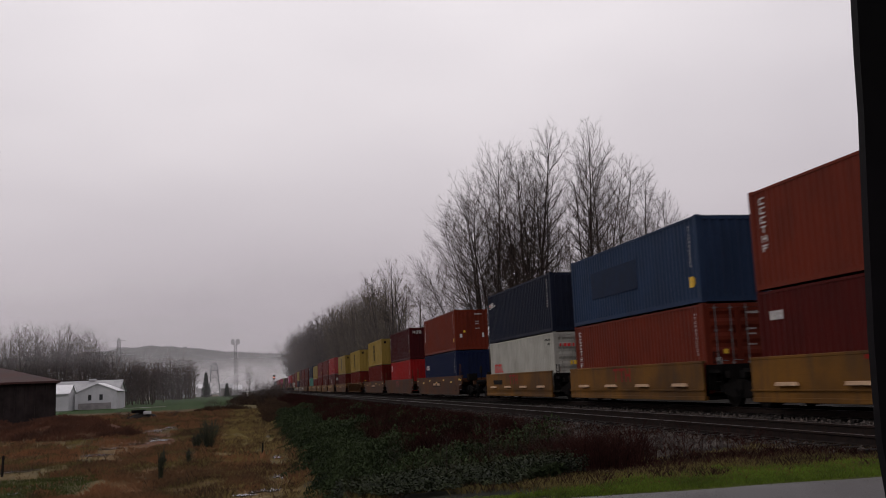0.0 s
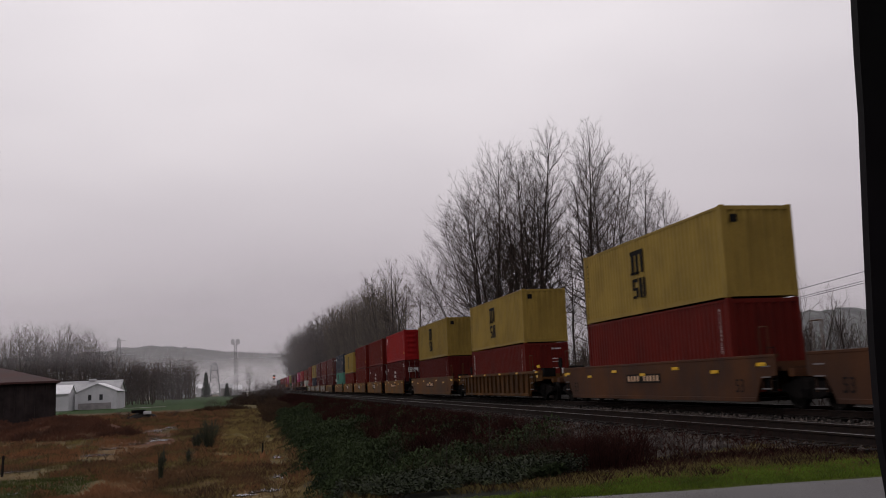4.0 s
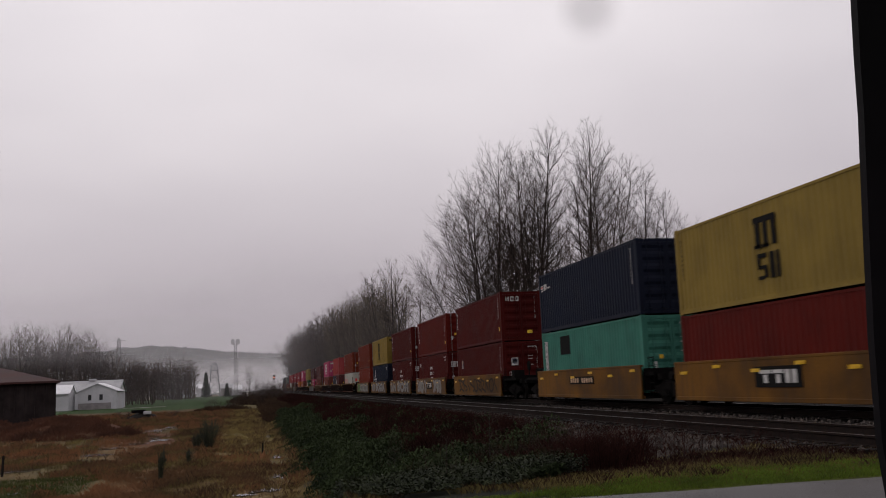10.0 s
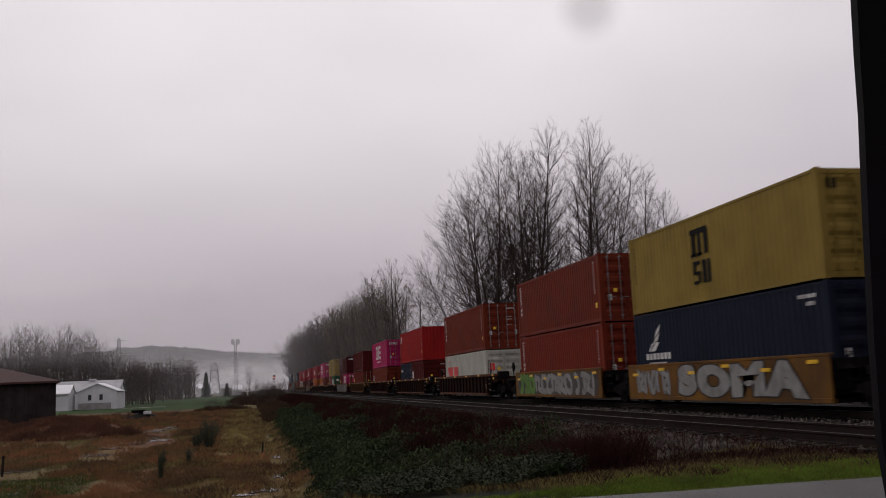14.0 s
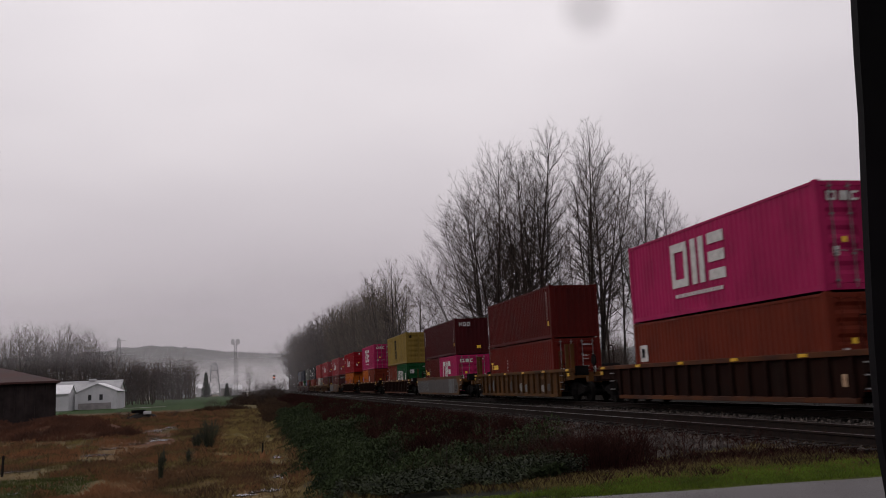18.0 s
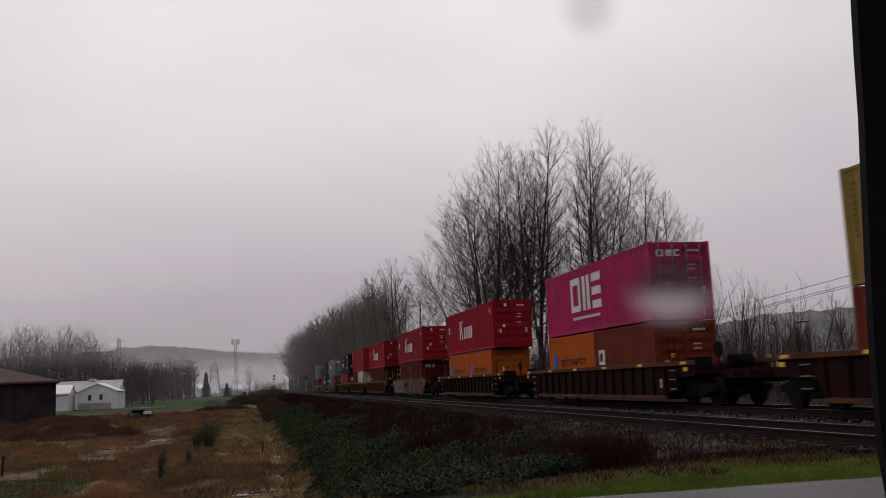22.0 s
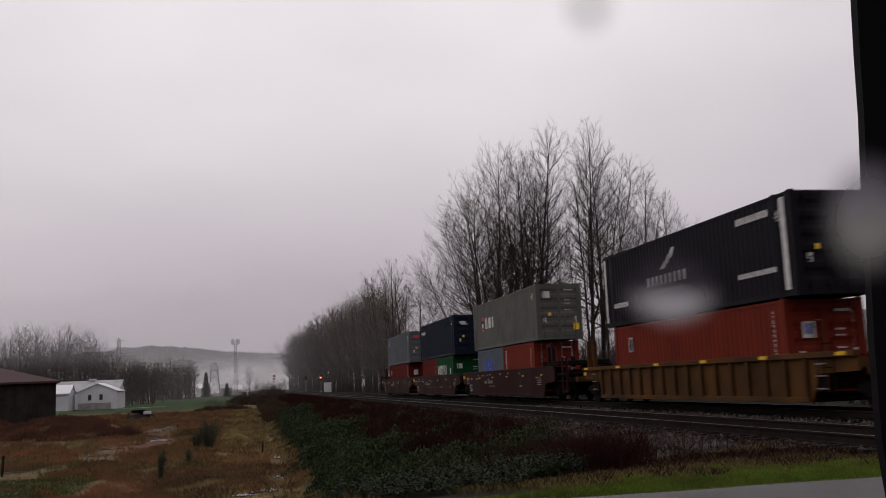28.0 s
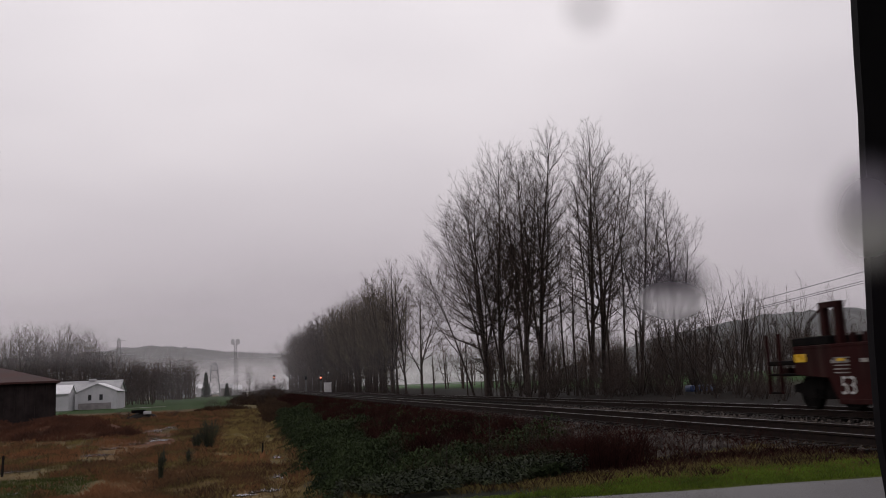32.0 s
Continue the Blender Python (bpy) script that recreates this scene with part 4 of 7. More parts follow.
for x0, w, z1, lab in ((-56, 8, 4.0, "grey"), (-43.5, 6.5, 4.6, "white"), (-34, 8.5, 5.0, "white"), (-19.5, 7, 4.4, "grey"), (-12.5, 6, 3.2, "white")):
    gable_house("far_farmhouse", f"distant {lab} farm building in the mist", x0, x0 + w, 600, 612, -1.9, z1 - 1.6, z1 + 1.0, "x", M_WALL if lab == "white" else M_CONCRETE, M_ROOFLIGHT if lab == "white" else M_ROOFGREY, "distant farm buildings")


# ---- masts ----
def lattice(name, label, x, y, z0, z1, wb, wt, bays, cat="tower", r=0.09):
    tw = thing(name, label, cat)
    cor = lambda k, s: [(x + sx * (wb + (wt - wb) * k) / 2, y + sy * (wb + (wt - wb) * k) / 2, z0 + (z1 - z0) * k) for sx, sy in ((-1, -1), (1, -1), (1, 1), (-1, 1))][s]
    for s in range(4):
        part("leg", Geo().tube(cor(0, s), cor(1, s), r, None, 5), M_FARSTEEL, tw)
    g = Geo()
    for b in range(bays):
        k0, k1 = b / bays, (b + 1) / bays
        for s in range(4):
            n = (s + 1) % 4
            g.tube(cor(k0, s), cor(k1, n), r * 0.55, None, 4, False)
            g.tube(cor(k0, n), cor(k1, s), r * 0.55, None, 4, False)
            g.tube(cor(k1, s), cor(k1, n), r * 0.55, None, 4, False)
    part("bracing", g, M_FARSTEEL, tw)
    return tw


cell = lattice("cell_tower", "tall grey lattice mobile phone mast with antenna panels", -9.1, 540, -1.9, 29.0, 2.0, 1.3, 18, r=0.15)
for i in range(6):
    w = i * math.pi / 3
    px, py = -9.1 + 1.9 * math.cos(w), 540 + 1.9 * math.sin(w)
    part("antenna", bevelled(Geo().box(px - 0.42, py - 0.25, 27.0, px + 0.42, py + 0.25, 29.9).mesh("antenna"), 0.03), M_WALL, cell)
    part("arm", Geo().tube((-9.1, 540, 28.4), (px, py, 28.4), 0.08), M_FARSTEEL, cell)
part("equipment_box", Geo().box(-9.8, 538.4, 21.0, -8.6, 539, 22.2), M_FARSTEEL, cell)
pylon = lattice("power_pylon", "faint steel power pylon in the mist", -93.5, 700, -1.9, 42, 7, 1.2, 10, r=0.2)
for z, w in ((30, 8), (35, 6.5), (40, 5)):
    part("crossarm", Geo().tube((-93.5 - w, 700, z), (-93.5 + w, 700, z), 0.22, None, 5), M_FARSTEEL, pylon)
hopper = lattice("hopper_frame", "dark steel hopper frame beside a conifer", -21.6, 560, -1.9, 16.5, 6.4, 3.4, 4, "frame", r=0.2)
for z, w in ((9.2, 3.2), (13.0, 2.7)):
    part("platform", Geo().box(-21.6 - w, 560 - w, z, -21.6 + w, 560 + w, z + 0.4), M_FARSTEEL, hopper)
part("hood", Geo().tube((-21.6, 560, 16.5), (-21.6, 560, 18.2), 1.8, 0.3, 8), M_FARSTEEL, hopper)

# ---- conifer ----
M_NEEDLE = shade("dark_conifer_needles", (0.022, 0.034, 0.022), (0.012, 0.018, 0.012), 0.6, 0.8, 0, 0.1, 12, island=0.4)


def conifer(x, y, h, seed):
    r = random.Random(seed)
    t = thing("conifer", "dark green conifer among distant farm buildings", "tree")
    z0 = ground_z(x, y)
    part("trunk", Geo().tube((x, y, z0), (x, y, z0 + h * 0.95), h * 0.02, 0.02, 6), M_BARK, t)
    v, f = [], []
    for i in range(1500):
        z = z0 + h * (0.05 + 0.95 * r.random())
        reach = h * 0.24 * (1 - (z - z0) / h) + 0.12
        a = r.uniform(0, 6.283)
        d = reach * (0.35 + 0.65 * r.random())
        px, py = x + d * math.cos(a), y + d * math.sin(a)
        s = 0.28 + 0.25 * r.random()
        n = len(v)
        v += [(px - s * math.sin(a), py + s * math.cos(a), z), (px + s * math.sin(a), py - s * math.cos(a), z), (px + 1.5 * s * math.cos(a), py + 1.5 * s * math.sin(a), z - 0.35)]
        f.append((n, n + 1, n + 2))
    me = bpy.data.meshes.new("crown")
    me.from_pydata(v, [], f)
    part("crown", me, M_NEEDLE, t)


conifer(-22.6, 480, 12.6, 4)
conifer(-13.0, 500, 7.0, 5)

# ---- woods in the distance ----
rng = random.Random(77)
spots = []
for i in range(100):
    x = -104 + 74 * (i + rng.random()) / 100
    spots.append((x, 287 + rng.uniform(0, 60), (26 - 11 * smooth01(-60, -34, x)) * rng.uniform(0.75, 1.1), 1.1, 1.3 * i))
for i in range(40):
    spots.append((-104 + 76 * (i + rng.random()) / 40, 280 + rng.uniform(0, 14), rng.uniform(5, 9), 1.8, 2.7 * i))
wood("far_wood_behind_barns", "bare wood behind white barns fading into mist", spots, FARWOOD)
spots = []
for i in range(130):
    x = -88 + 59 * (i + rng.random()) / 130
    spots.append((x, 445 + rng.uniform(0, 70), 20 * rng.uniform(0.8, 1.08) * (0.72 if x < -58 else 1), 1.2, 1.7 * i))
for i in range(75):
    spots.append((-88 + 62 * (i + rng.random()) / 75, 436 + rng.uniform(0, 14), rng.uniform(6, 10), 1.8, 2.3 * i))
wood("far_wood_beyond_field", "distant bare wood beyond green field", spots, FARTREE)
spots = []
for i in range(70):
    k = (i + rng.random()) / 70
    spots.append((70 + 200 * k, 300 + rng.uniform(0, 80) - 60 * k, rng.uniform(12, 17) * (0.75 + 0.55 * k), 1.3, 2.1 * i))
wood("far_wood_behind_tracks", "bare woodland far behind tracks", spots, FARTREE)
spots = []
for i in range(92):
    k = (i + rng.random()) / 92
    spots.append((48 + 80 * k, 195 + rng.uniform(0, 50) - 20 * k, rng.uniform(9.5, 14.5), 1.25, 1.9 * i))
wood("thicket_beyond_meadow", "bare dark thicket beyond meadow behind tracks", spots, FARTREE)
plant_tree(LIGHT[1], -1.2, 420, 15, 10, "thin leafless tree beside distant track", "distant track trees", squash=0.5)
plant_tree(LIGHT[1], 1.8, 430, 9, 100, "thin leafless tree beside distant track", "distant track trees", squash=0.6)

M_HILL = shade("misty_forest_hill", (0.05, 0.052, 0.055), (0.03, 0.032, 0.034), 0.02, 0.95, 0, 0.0, 0.2)


def hill(name, x0, x1, y, crest, step, seed, depth):
    g = Geo()
    n = int((x1 - x0) / step)
    rows = 6
    for j in range(rows + 1):
        k = j / rows
        for i in range(n + 1):
            x = x0 + (x1 - x0) * i / n
            top = crest(x) + 4.0 * noise.noise((x * 0.03, seed, 1)) + 5.0 * abs(noise.noise((x * 0.11, seed, 4))) + 4.0 * abs(noise.noise((x * 0.27, seed, 9)))
            z = -5 + (top + 5) * math.sin(k * math.pi / 2) + (3 * noise.noise((x * 0.09, j * 1.7, seed)) if 0 < j < rows else 0)
            g.v.append((x, y + depth * k + 10 * noise.noise((x * 0.05, j, seed)), z))
    for j in range(rows):
        for i in range(n):
            a = j * (n + 1) + i
            g.f.append((a, a + 1, a + n + 2, a + n + 1))
    tagged(part(name, g.mesh(name, True), M_HILL), "low forested ridge fading into mist", "hill", kind="structure")


hill("backdrop_ridge", -1500, 700, 1950, lambda x: 92 + 16 * math.exp(-((x + 230) / 120) ** 2) - 0.06 * max(0, x + 120) - 0.01 * max(0, -x - 300), 5, 1, 260)
hill("backdrop_ridge_near", 60, 1500, 620, lambda x: -4 + 24 * smooth01(190, 330, x) + 28 * smooth01(260, 480, x), 3, 5, 120)

# ---- mist: thin upright sheets across the view, denser toward the ground ----
def veil(y, dense, top, x0, x1, seed, bank=None):
    m = bpy.data.materials.new("mist")
    m.use_nodes = True
    n, l = m.node_tree.nodes, m.node_tree.links
    n.clear()
    out = n.new("ShaderNodeOutputMaterial")
    tr = n.new("ShaderNodeBsdfTransparent")
    df, tl = n.new("ShaderNodeBsdfDiffuse"), n.new("ShaderNodeBsdfTranslucent")
    for b in (df, tl):
        b.inputs["Color"].default_value = (1.0, 0.97, 0.99, 1)
    body = n.new("ShaderNodeMixShader")
    l.new(df.outputs[0], body.inputs[1])
    l.new(tl.outputs[0], body.inputs[2])
    geo = n.new("ShaderNodeTexCoord")
    sep = n.new("ShaderNodeSeparateXYZ")
    l.new(geo.outputs["Object"], sep.inputs[0])
    mr = n.new("ShaderNodeMapRange")
    mr.interpolation_type = "SMOOTHSTEP"
    mr.inputs["From Min"].default_value, mr.inputs["From Max"].default_value = top * 0.25, top
    mr.inputs["To Min"].default_value, mr.inputs["To Max"].default_value = dense, 0.0
    l.new(sep.outputs["Z"], mr.inputs["Value"])
    nz = n.new("ShaderNodeTexNoise")
    nz.inputs["Scale"].default_value = 2.2 / top
    nz.inputs["Detail"].default_value = 2.0
    mp = n.new("ShaderNodeMapping")
    mp.inputs["Location"].default_value = (seed * 37.0, 0, seed * 11.0)
    mp.inputs["Scale"].default_value = (0.55, 1, 1.2)
    l.new(geo.outputs["Object"], mp.inputs[0])
    l.new(mp.outputs[0], nz.inputs["Vector"])
    nr = n.new("ShaderNodeMapRange")
    nr.inputs["From Min"].default_value, nr.inputs["From Max"].default_value = 0.3, 0.7
    nr.inputs["To Min"].default_value, nr.inputs["To Max"].default_value = 0.8, 1.18
    l.new(nz.outputs["Fac"], nr.inputs["Value"])
    mu = n.new("ShaderNodeMath")
    mu.operation, mu.use_clamp = "MULTIPLY", True
    l.new(mr.outputs[0], mu.inputs[0])
    l.new(nr.outputs[0], mu.inputs[1])
    edge = n.new("ShaderNodeMapRange")
    edge.interpolation_type = "SMOOTHSTEP"
    edge.inputs["From Min"].default_value, edge.inputs["From Max"].default_value = x0, x0 + 0.2 * (x1 - x0)
    l.new(sep.outputs["X"], edge.inputs["Value"])
    edge2 = n.new("ShaderNodeMapRange")
    edge2.interpolation_type = "SMOOTHSTEP"
    edge2.inputs["From Min"].default_value, edge2.inputs["From Max"].default_value = x1, x1 - 0.2 * (x1 - x0)
    l.new(sep.outputs["X"], edge2.inputs["Value"])
    m2, m3 = n.new("ShaderNodeMath"), n.new("ShaderNodeMath")
    m2.operation = m3.operation = "MULTIPLY"
    l.new(mu.outputs[0], m2.inputs[0])
    l.new(edge.outputs[0], m2.inputs[1])
    l.new(m2.outputs[0], m3.inputs[0])
    l.new(edge2.outputs[0], m3.inputs[1])
    if bank:
        foot = n.new("ShaderNodeMapRange")
        foot.interpolation_type = "SMOOTHSTEP"
        foot.inputs["From Min"].default_value, foot.inputs["From Max"].default_value = bank
        l.new(sep.outputs["Z"], foot.inputs["Value"])
        m4 = n.new("ShaderNodeMath")
        m4.operation = "MULTIPLY"
        l.new(m3.outputs[0], m4.inputs[0])
        l.new(foot.outputs[0], m4.inputs[1])
        m3 = n.new("ShaderNodeMath")
        m3.operation = "MAXIMUM"
        m3.inputs[1].default_value = 0.004
        l.new(m4.outputs[0], m3.inputs[0])
    mix = n.new("ShaderNodeMixShader")
    l.new(m3.outputs[0], mix.inputs[0])
    l.new(tr.outputs[0], mix.inputs[1])
    l.new(body.outputs[0], mix.inputs[2])
    l.new(mix.outputs[0], out.inputs["Surface"])
    g = Geo()
    if bank:
        g.quad((-400, y, -3), (500, y, -3), (500, y, 150), (-400, y, 150))
    else:
        g.quad((x0, y, -3), (x1, y, -3), (x1, y, top), (x0, y, top))
    tagged(part("mist_veil", g, m), "thin veil of grey mist over the fields", "mist", kind="stuff")


veil(270, 0.02, 55, -500, 700, 2)
# Lifted sheets placed to fit the camera's view: tree row, then wood behind barns.
veil(148, 0.045, 45, -6, 38, 1, bank=(-0.5, 5.0))
veil(264, 0.26, 36, -80, 6, 7, bank=(7.0, 19.0))
veil(362, 0.045, 70, -600, 900, 3)
veil(530, 0.14, 80, -800, 1200, 4)
veil(820, 0.22, 52, -1000, 1500, 5)
veil(1500, 0.85, 68, -2000, 2500, 6)

# ---- lineside things ----
M_RED = glow("red_signal_lens", (1.0, 0.10, 0.06), 14.0)
M_CABIN = shade("white_cabinet_paint", (0.55, 0.55, 0.55), (0.45, 0.45, 0.45), 1, 0.5, 0, 0.05)


def signal(x, y, h, lit, label):
    s = thing("railway_signal", label, "signal", "railway signals")
    z0 = ground_z(x, y)
    part("mast", Geo().tube((x, y, z0), (x, y, h + 0.7), 0.08), M_UNDER0, s)
    hd = part("head", bevelled(Geo().box(x - 0.32, y - 0.1, h - 0.85, x + 0.32, y + 0.1, h + 0.55).mesh("head"), 0.06), M_BLACK, s)
    for i, z in enumerate((h + 0.25, h - 0.15, h - 0.55)):
        part("hood", Geo().tube((x, y - 0.1, z + 0.02), (x, y - 0.38, z + 0.02), 0.16, 0.16, 10, False), M_BLACK, hd)
        part("lens", Geo().tube((x, y - 0.1, z), (x, y - 0.13, z), 0.15, 0.15, 12), M_RED if (lit and i == 1) else M_BLACK, hd, "glowing red lens" if (lit and i == 1) else "")
    part("ladder", Geo().tube((x - 0.18, y + 0.25, z0), (x - 0.18, y + 0.25, h), 0.025).tube((x + 0.18, y + 0.25, z0), (x + 0.18, y + 0.25, h), 0.025), M_UNDER0, s)
    part("base", Geo().box(x - 0.3, y - 0.3, z0 - 0.1, x + 0.3, y + 0.3, z0 + 0.25), M_CONCRETE, s)


M_UNDER0 = shade("dull_grey_mast", (0.09, 0.09, 0.09), (0.06, 0.06, 0.06), 1, 0.6, 0.2, 0.05)
signal(6.75, 300, 4.9, True, "railway signal showing a red light beside near track")
signal(17.9, 250, 3.7, True, "low railway signal showing red behind far track")
signal(18.4, 330, 4.6, False, "unlit railway signal behind far track")
cab = thing("relay_cabinet", "white lineside relay cabinet", "cabinet")
part("body", bevelled(Geo().box(16.9, 224, -0.5, 18.5, 225.6, 1.95).mesh("body"), 0.03), M_CABIN, cab)
part("roof", bevelled(Geo().box(16.8, 223.9, 1.95, 18.6, 225.7, 2.12).mesh("roof"), 0.03), M_CABIN, cab)
part("door", Geo().box(17.1, 223.97, -0.3, 18.3, 224.0, 1.8), M_CABIN, cab)
for x, y, h, ln in ((27.35, 141, 6.2, -0.02), (25.45, 110, 6.3, 0.0)):
    p = thing("utility_pole", "thin weathered wooden utility pole", "pole", "poles behind tracks")
    z0 = ground_z(x, y)
    part("shaft", Geo().tube((x, y, z0 - 0.2), (x + ln * h, y, z0 + h), 0.11, 0.07, 7), M_BARK, p)
    part("cap", Geo().tube((x + ln * h, y, z0 + h), (x + ln * h, y, z0 + h + 0.06), 0.085, 0.05, 7), M_BARK, p)
M_WIRE = shade("overhead_wire", (0.05, 0.05, 0.055), (0.04, 0.04, 0.045), 1, 0.6, 0.3, 0)
for px, py in ((35.5, 82.0), (53.0, 57.0)):
    p = thing("utility_pole", "wooden pole carrying overhead wires", "pole", "poles behind tracks")
    z0 = ground_z(px, py)
    part("shaft", Geo().tube((px, py, z0 - 0.2), (px, py, z0 + (5.9 if px < 40 else 11.2)), 0.14, 0.1, 8), M_BARK, p)
    if px > 40:
        part("crossarm", Geo().box(px - 0.06, py - 1.1, z0 + (5.55 if px < 40 else 10.6), px + 0.06, py + 1.1, z0 + (5.7 if px < 40 else 10.75)), M_BARK, p)
for i, (za, zb, dy) in enumerate(((5.05, 10.1, -0.9), (4.6, 9.2, 0.0), (4.45, 8.95, 0.9))):
    g = Geo()
    prev = None
    for k in range(25):
        s = k / 24
        q = (35.5 + 17.5 * s, 82 - 25 * s + dy, za + (zb - za) * s - 0.5 * s * (1 - s))
        if prev:
            g.tube(prev, q, 0.022, None, 4, False)
        prev = q
    tagged(part("overhead_wire", g, M_WIRE), "thin dark overhead wire", "wire", "overhead wires")

# ---- field clutter ----
M_BROOM = shade("dark_green_broom", (0.035, 0.04, 0.02), (0.018, 0.022, 0.012), 1.5, 0.8, 0, 0.1, 20, island=0.4)


def broom(x, y, h, w, seed, label="dark green upright broom shrub in dead grass", count=260, mat=None):
    r = random.Random(seed)
    t = thing("broom_shrub", label, "shrub", "shrubs in the field")
    z0 = ground_z(x, y)
    twigs = Geo()
    for i in range(12):
        stems = Geo()
        a, d = r.uniform(0, 6.283), r.random() ** 0.6 * w
        stems.tube((x + 0.1 * d * math.cos(a), y + 0.1 * d * math.sin(a), z0 - 0.05), (x + 0.6 * d * math.cos(a), y + 0.6 * d * math.sin(a), z0 + h * r.uniform(0.5, 0.8)), 0.022, 0.008, 4, False)
        part("stem", stems, mat or M_BROOM, t)
    for i in range(count):
        a, d = r.uniform(0, 6.283), r.random() ** 0.6 * w
        k = r.uniform(0.05, 0.68)
        zz = z0 + h * k * (1.1 - 0.35 * (d / w) ** 2)
        d *= 0.25 + 0.75 * k
        px, py = x + d * math.cos(a) + 0.12 * h * k, y + d * math.sin(a)
        twigs.tube((px, py, zz), (px + 0.35 * d * math.cos(a) + r.gauss(0, 0.07), py + 0.35 * d * math.sin(a) + r.gauss(0, 0.07), zz + h * r.uniform(0.14, 0.36)), 0.012, 0.004, 3, False)
    part("crown", twigs, mat or M_BROOM, t)


broom(-2.3, 50.2, 1.8, 0.7, 1, count=330)
broom(-2.9, 51.0, 0.95, 0.4, 2)
broom(-3.2, 34.5, 1.3, 0.16, 3, "thin dark broom shoot in dead grass", 120)
broom(-2.7, 41.2, 0.75, 0.18, 4, "small dark broom shoot in dead grass", 100)
for i, (x, y, h) in enumerate(((-1.6, 215, 3.4), (1.2, 226, 3.8), (3.2, 205, 3.0), (5.4, 236, 3.6), (-3.2, 240, 3.2), (3.8, 170, 2.8), (4.6, 184, 3.0), (2.2, 192, 2.6), (-0.4, 200, 2.4), (-4.6, 146, 1.9), (-6.5, 150, 1.6), (-3.0, 156, 1.8), (-14.5, 118, 1.3), (-9.5, 118, 1.1), (0.5, 260, 4.0), (6.0, 280, 3.8), (4.4, 214, 3.4), (2.6, 246, 3.6), (-2.4, 228, 3.0))):
    plant_tree(BUSH[i % 3], x, y, 1.3 * h, 31 * i, "rounded dark leafless scrub at foot of bank", "shrubs in the field", name="bare_shrub", squash=2.4)
rng = random.Random(44)
SCRUB = []
for sx, sy, sh in ((-1.6, 215, 1.5), (1.2, 226, 1.7), (3.2, 205, 1.4), (5.4, 236, 1.6), (-3.2, 240, 1.5), (3.8, 170, 1.2), (2.2, 192, 1.3), (-0.4, 200, 1.1), (-4.6, 146, 0.8), (-6.5, 150, 0.7), (-3.0, 156, 0.8), (0.5, 260, 1.8), (6.0, 280, 1.7), (4.4, 214, 1.5)):
    for _ in range(190):
        a, d = rng.uniform(0, 6.283), 2.6 * rng.random() ** 0.6
        SCRUB.append((sx + d * math.cos(a), sy + 1.6 * d * math.sin(a), sh * (1.1 - 0.28 * d)))
blades("scrub_stalks", SCRUB, M_VERGEDEAD, "dark dead stalks in scrub at foot of bank", "weeds", rng, (0.7, 1.5), 5, 0.03, 0.25)
post = thing("wooden_post", "short dark rotten wooden post with dead fern", "post")
part("shaft", Geo().tube((0.4, 42.8, -2.05), (0.42, 42.8, -1.2), 0.05, 0.04, 6), M_TIE, post)
part("fern", Geo().tube((0.42, 42.75, -1.9), (0.5, 42.7, -1.5), 0.14, 0.02, 5).tube((0.42, 42.75, -1.9), (0.3, 42.7, -1.6), 0.12, 0.02, 5), M_STRAW, post)
pst = thing("wooden_post", "dark leaning fence post in wet grass", "post")
part("shaft", Geo().tube((-9.7, 40, -2.05), (-9.65, 40, -1.05), 0.06, 0.05, 6), M_TIE, pst)
part("cap", Geo().tube((-9.65, 40, -1.05), (-9.65, 40, -1.0), 0.06, 0.02, 6), M_TIE, pst)
heap = thing("rubbish_heap", "low dark earth heap with pale scraps on it", "heap")
g = Geo()
for j in range(6):
    for i in range(16):
        w, k = 2 * math.pi * i / 16, j / 5
        rr = (1 - k) * (2.2 + 0.5 * noise.noise((i * 0.7, j, 3)))
        g.v.append((-13.6 + rr * math.cos(w), 124 + rr * math.sin(w), -2.0 + 1.1 * k ** 0.7 + 0.12 * noise.noise((i, j * 2, 1))))
for j in range(5):
    for i in range(16):
        n = (i + 1) % 16
        g.f.append((j * 16 + i, j * 16 + n, (j + 1) * 16 + n, (j + 1) * 16 + i))
part("mound", g, M_TIE, heap)
part("scrap", bevelled(Geo().box(-13.4, 122.6, -1.35, -12.5, 123.2, -0.95).mesh("scrap"), 0.05), M_WALL, heap)
part("sheet", bevelled(Geo().box(-14.9, 123, -1.15, -13.2, 123.5, -0.75).mesh("sheet"), 0.05), M_BLACK, heap)
tagged(part("blue_tarpaulin", bevelled(Geo().box(38.2, 77.0, -0.7, 40.6, 78.4, -0.1).mesh("blue_tarpaulin"), 0.2, 2), shade("blue_sheet", (0.03, 0.05, 0.12), (0.1, 0.12, 0.2), 1.2, 0.5, 0, 0.2)), "blue tarpaulin over a pile among shrubs", "tarpaulin")


def puddle(x, y, rx, ry, seed):
    g = Geo()
    n = 44
    z = ground_z(x, y) + 0.03
    g.v.append((x, y, z))
    for i in range(n):
        w = 2 * math.pi * i / n
        k = max(0.18, 0.9 + 0.7 * noise.noise((math.cos(w) * 1.8 + seed, math.sin(w) * 1.8, seed * 0.7)) + 0.4 * noise.noise((math.cos(w) * 5 + seed, math.sin(w) * 5, seed * 1.7)))
        g.v.append((x + rx * k * math.cos(w), y + ry * k * math.sin(w), z))
    for i in range(n):
        g.f.append((0, 1 + i, 1 + (i + 1) % n))
    tagged(part("water_puddle", g, M_WATER), "shallow puddle of rainwater reflecting grey sky", "puddle", kind="structure")


for h in (big, wing, shed):
    h.location = (-2.4, 9.0, 0.0)
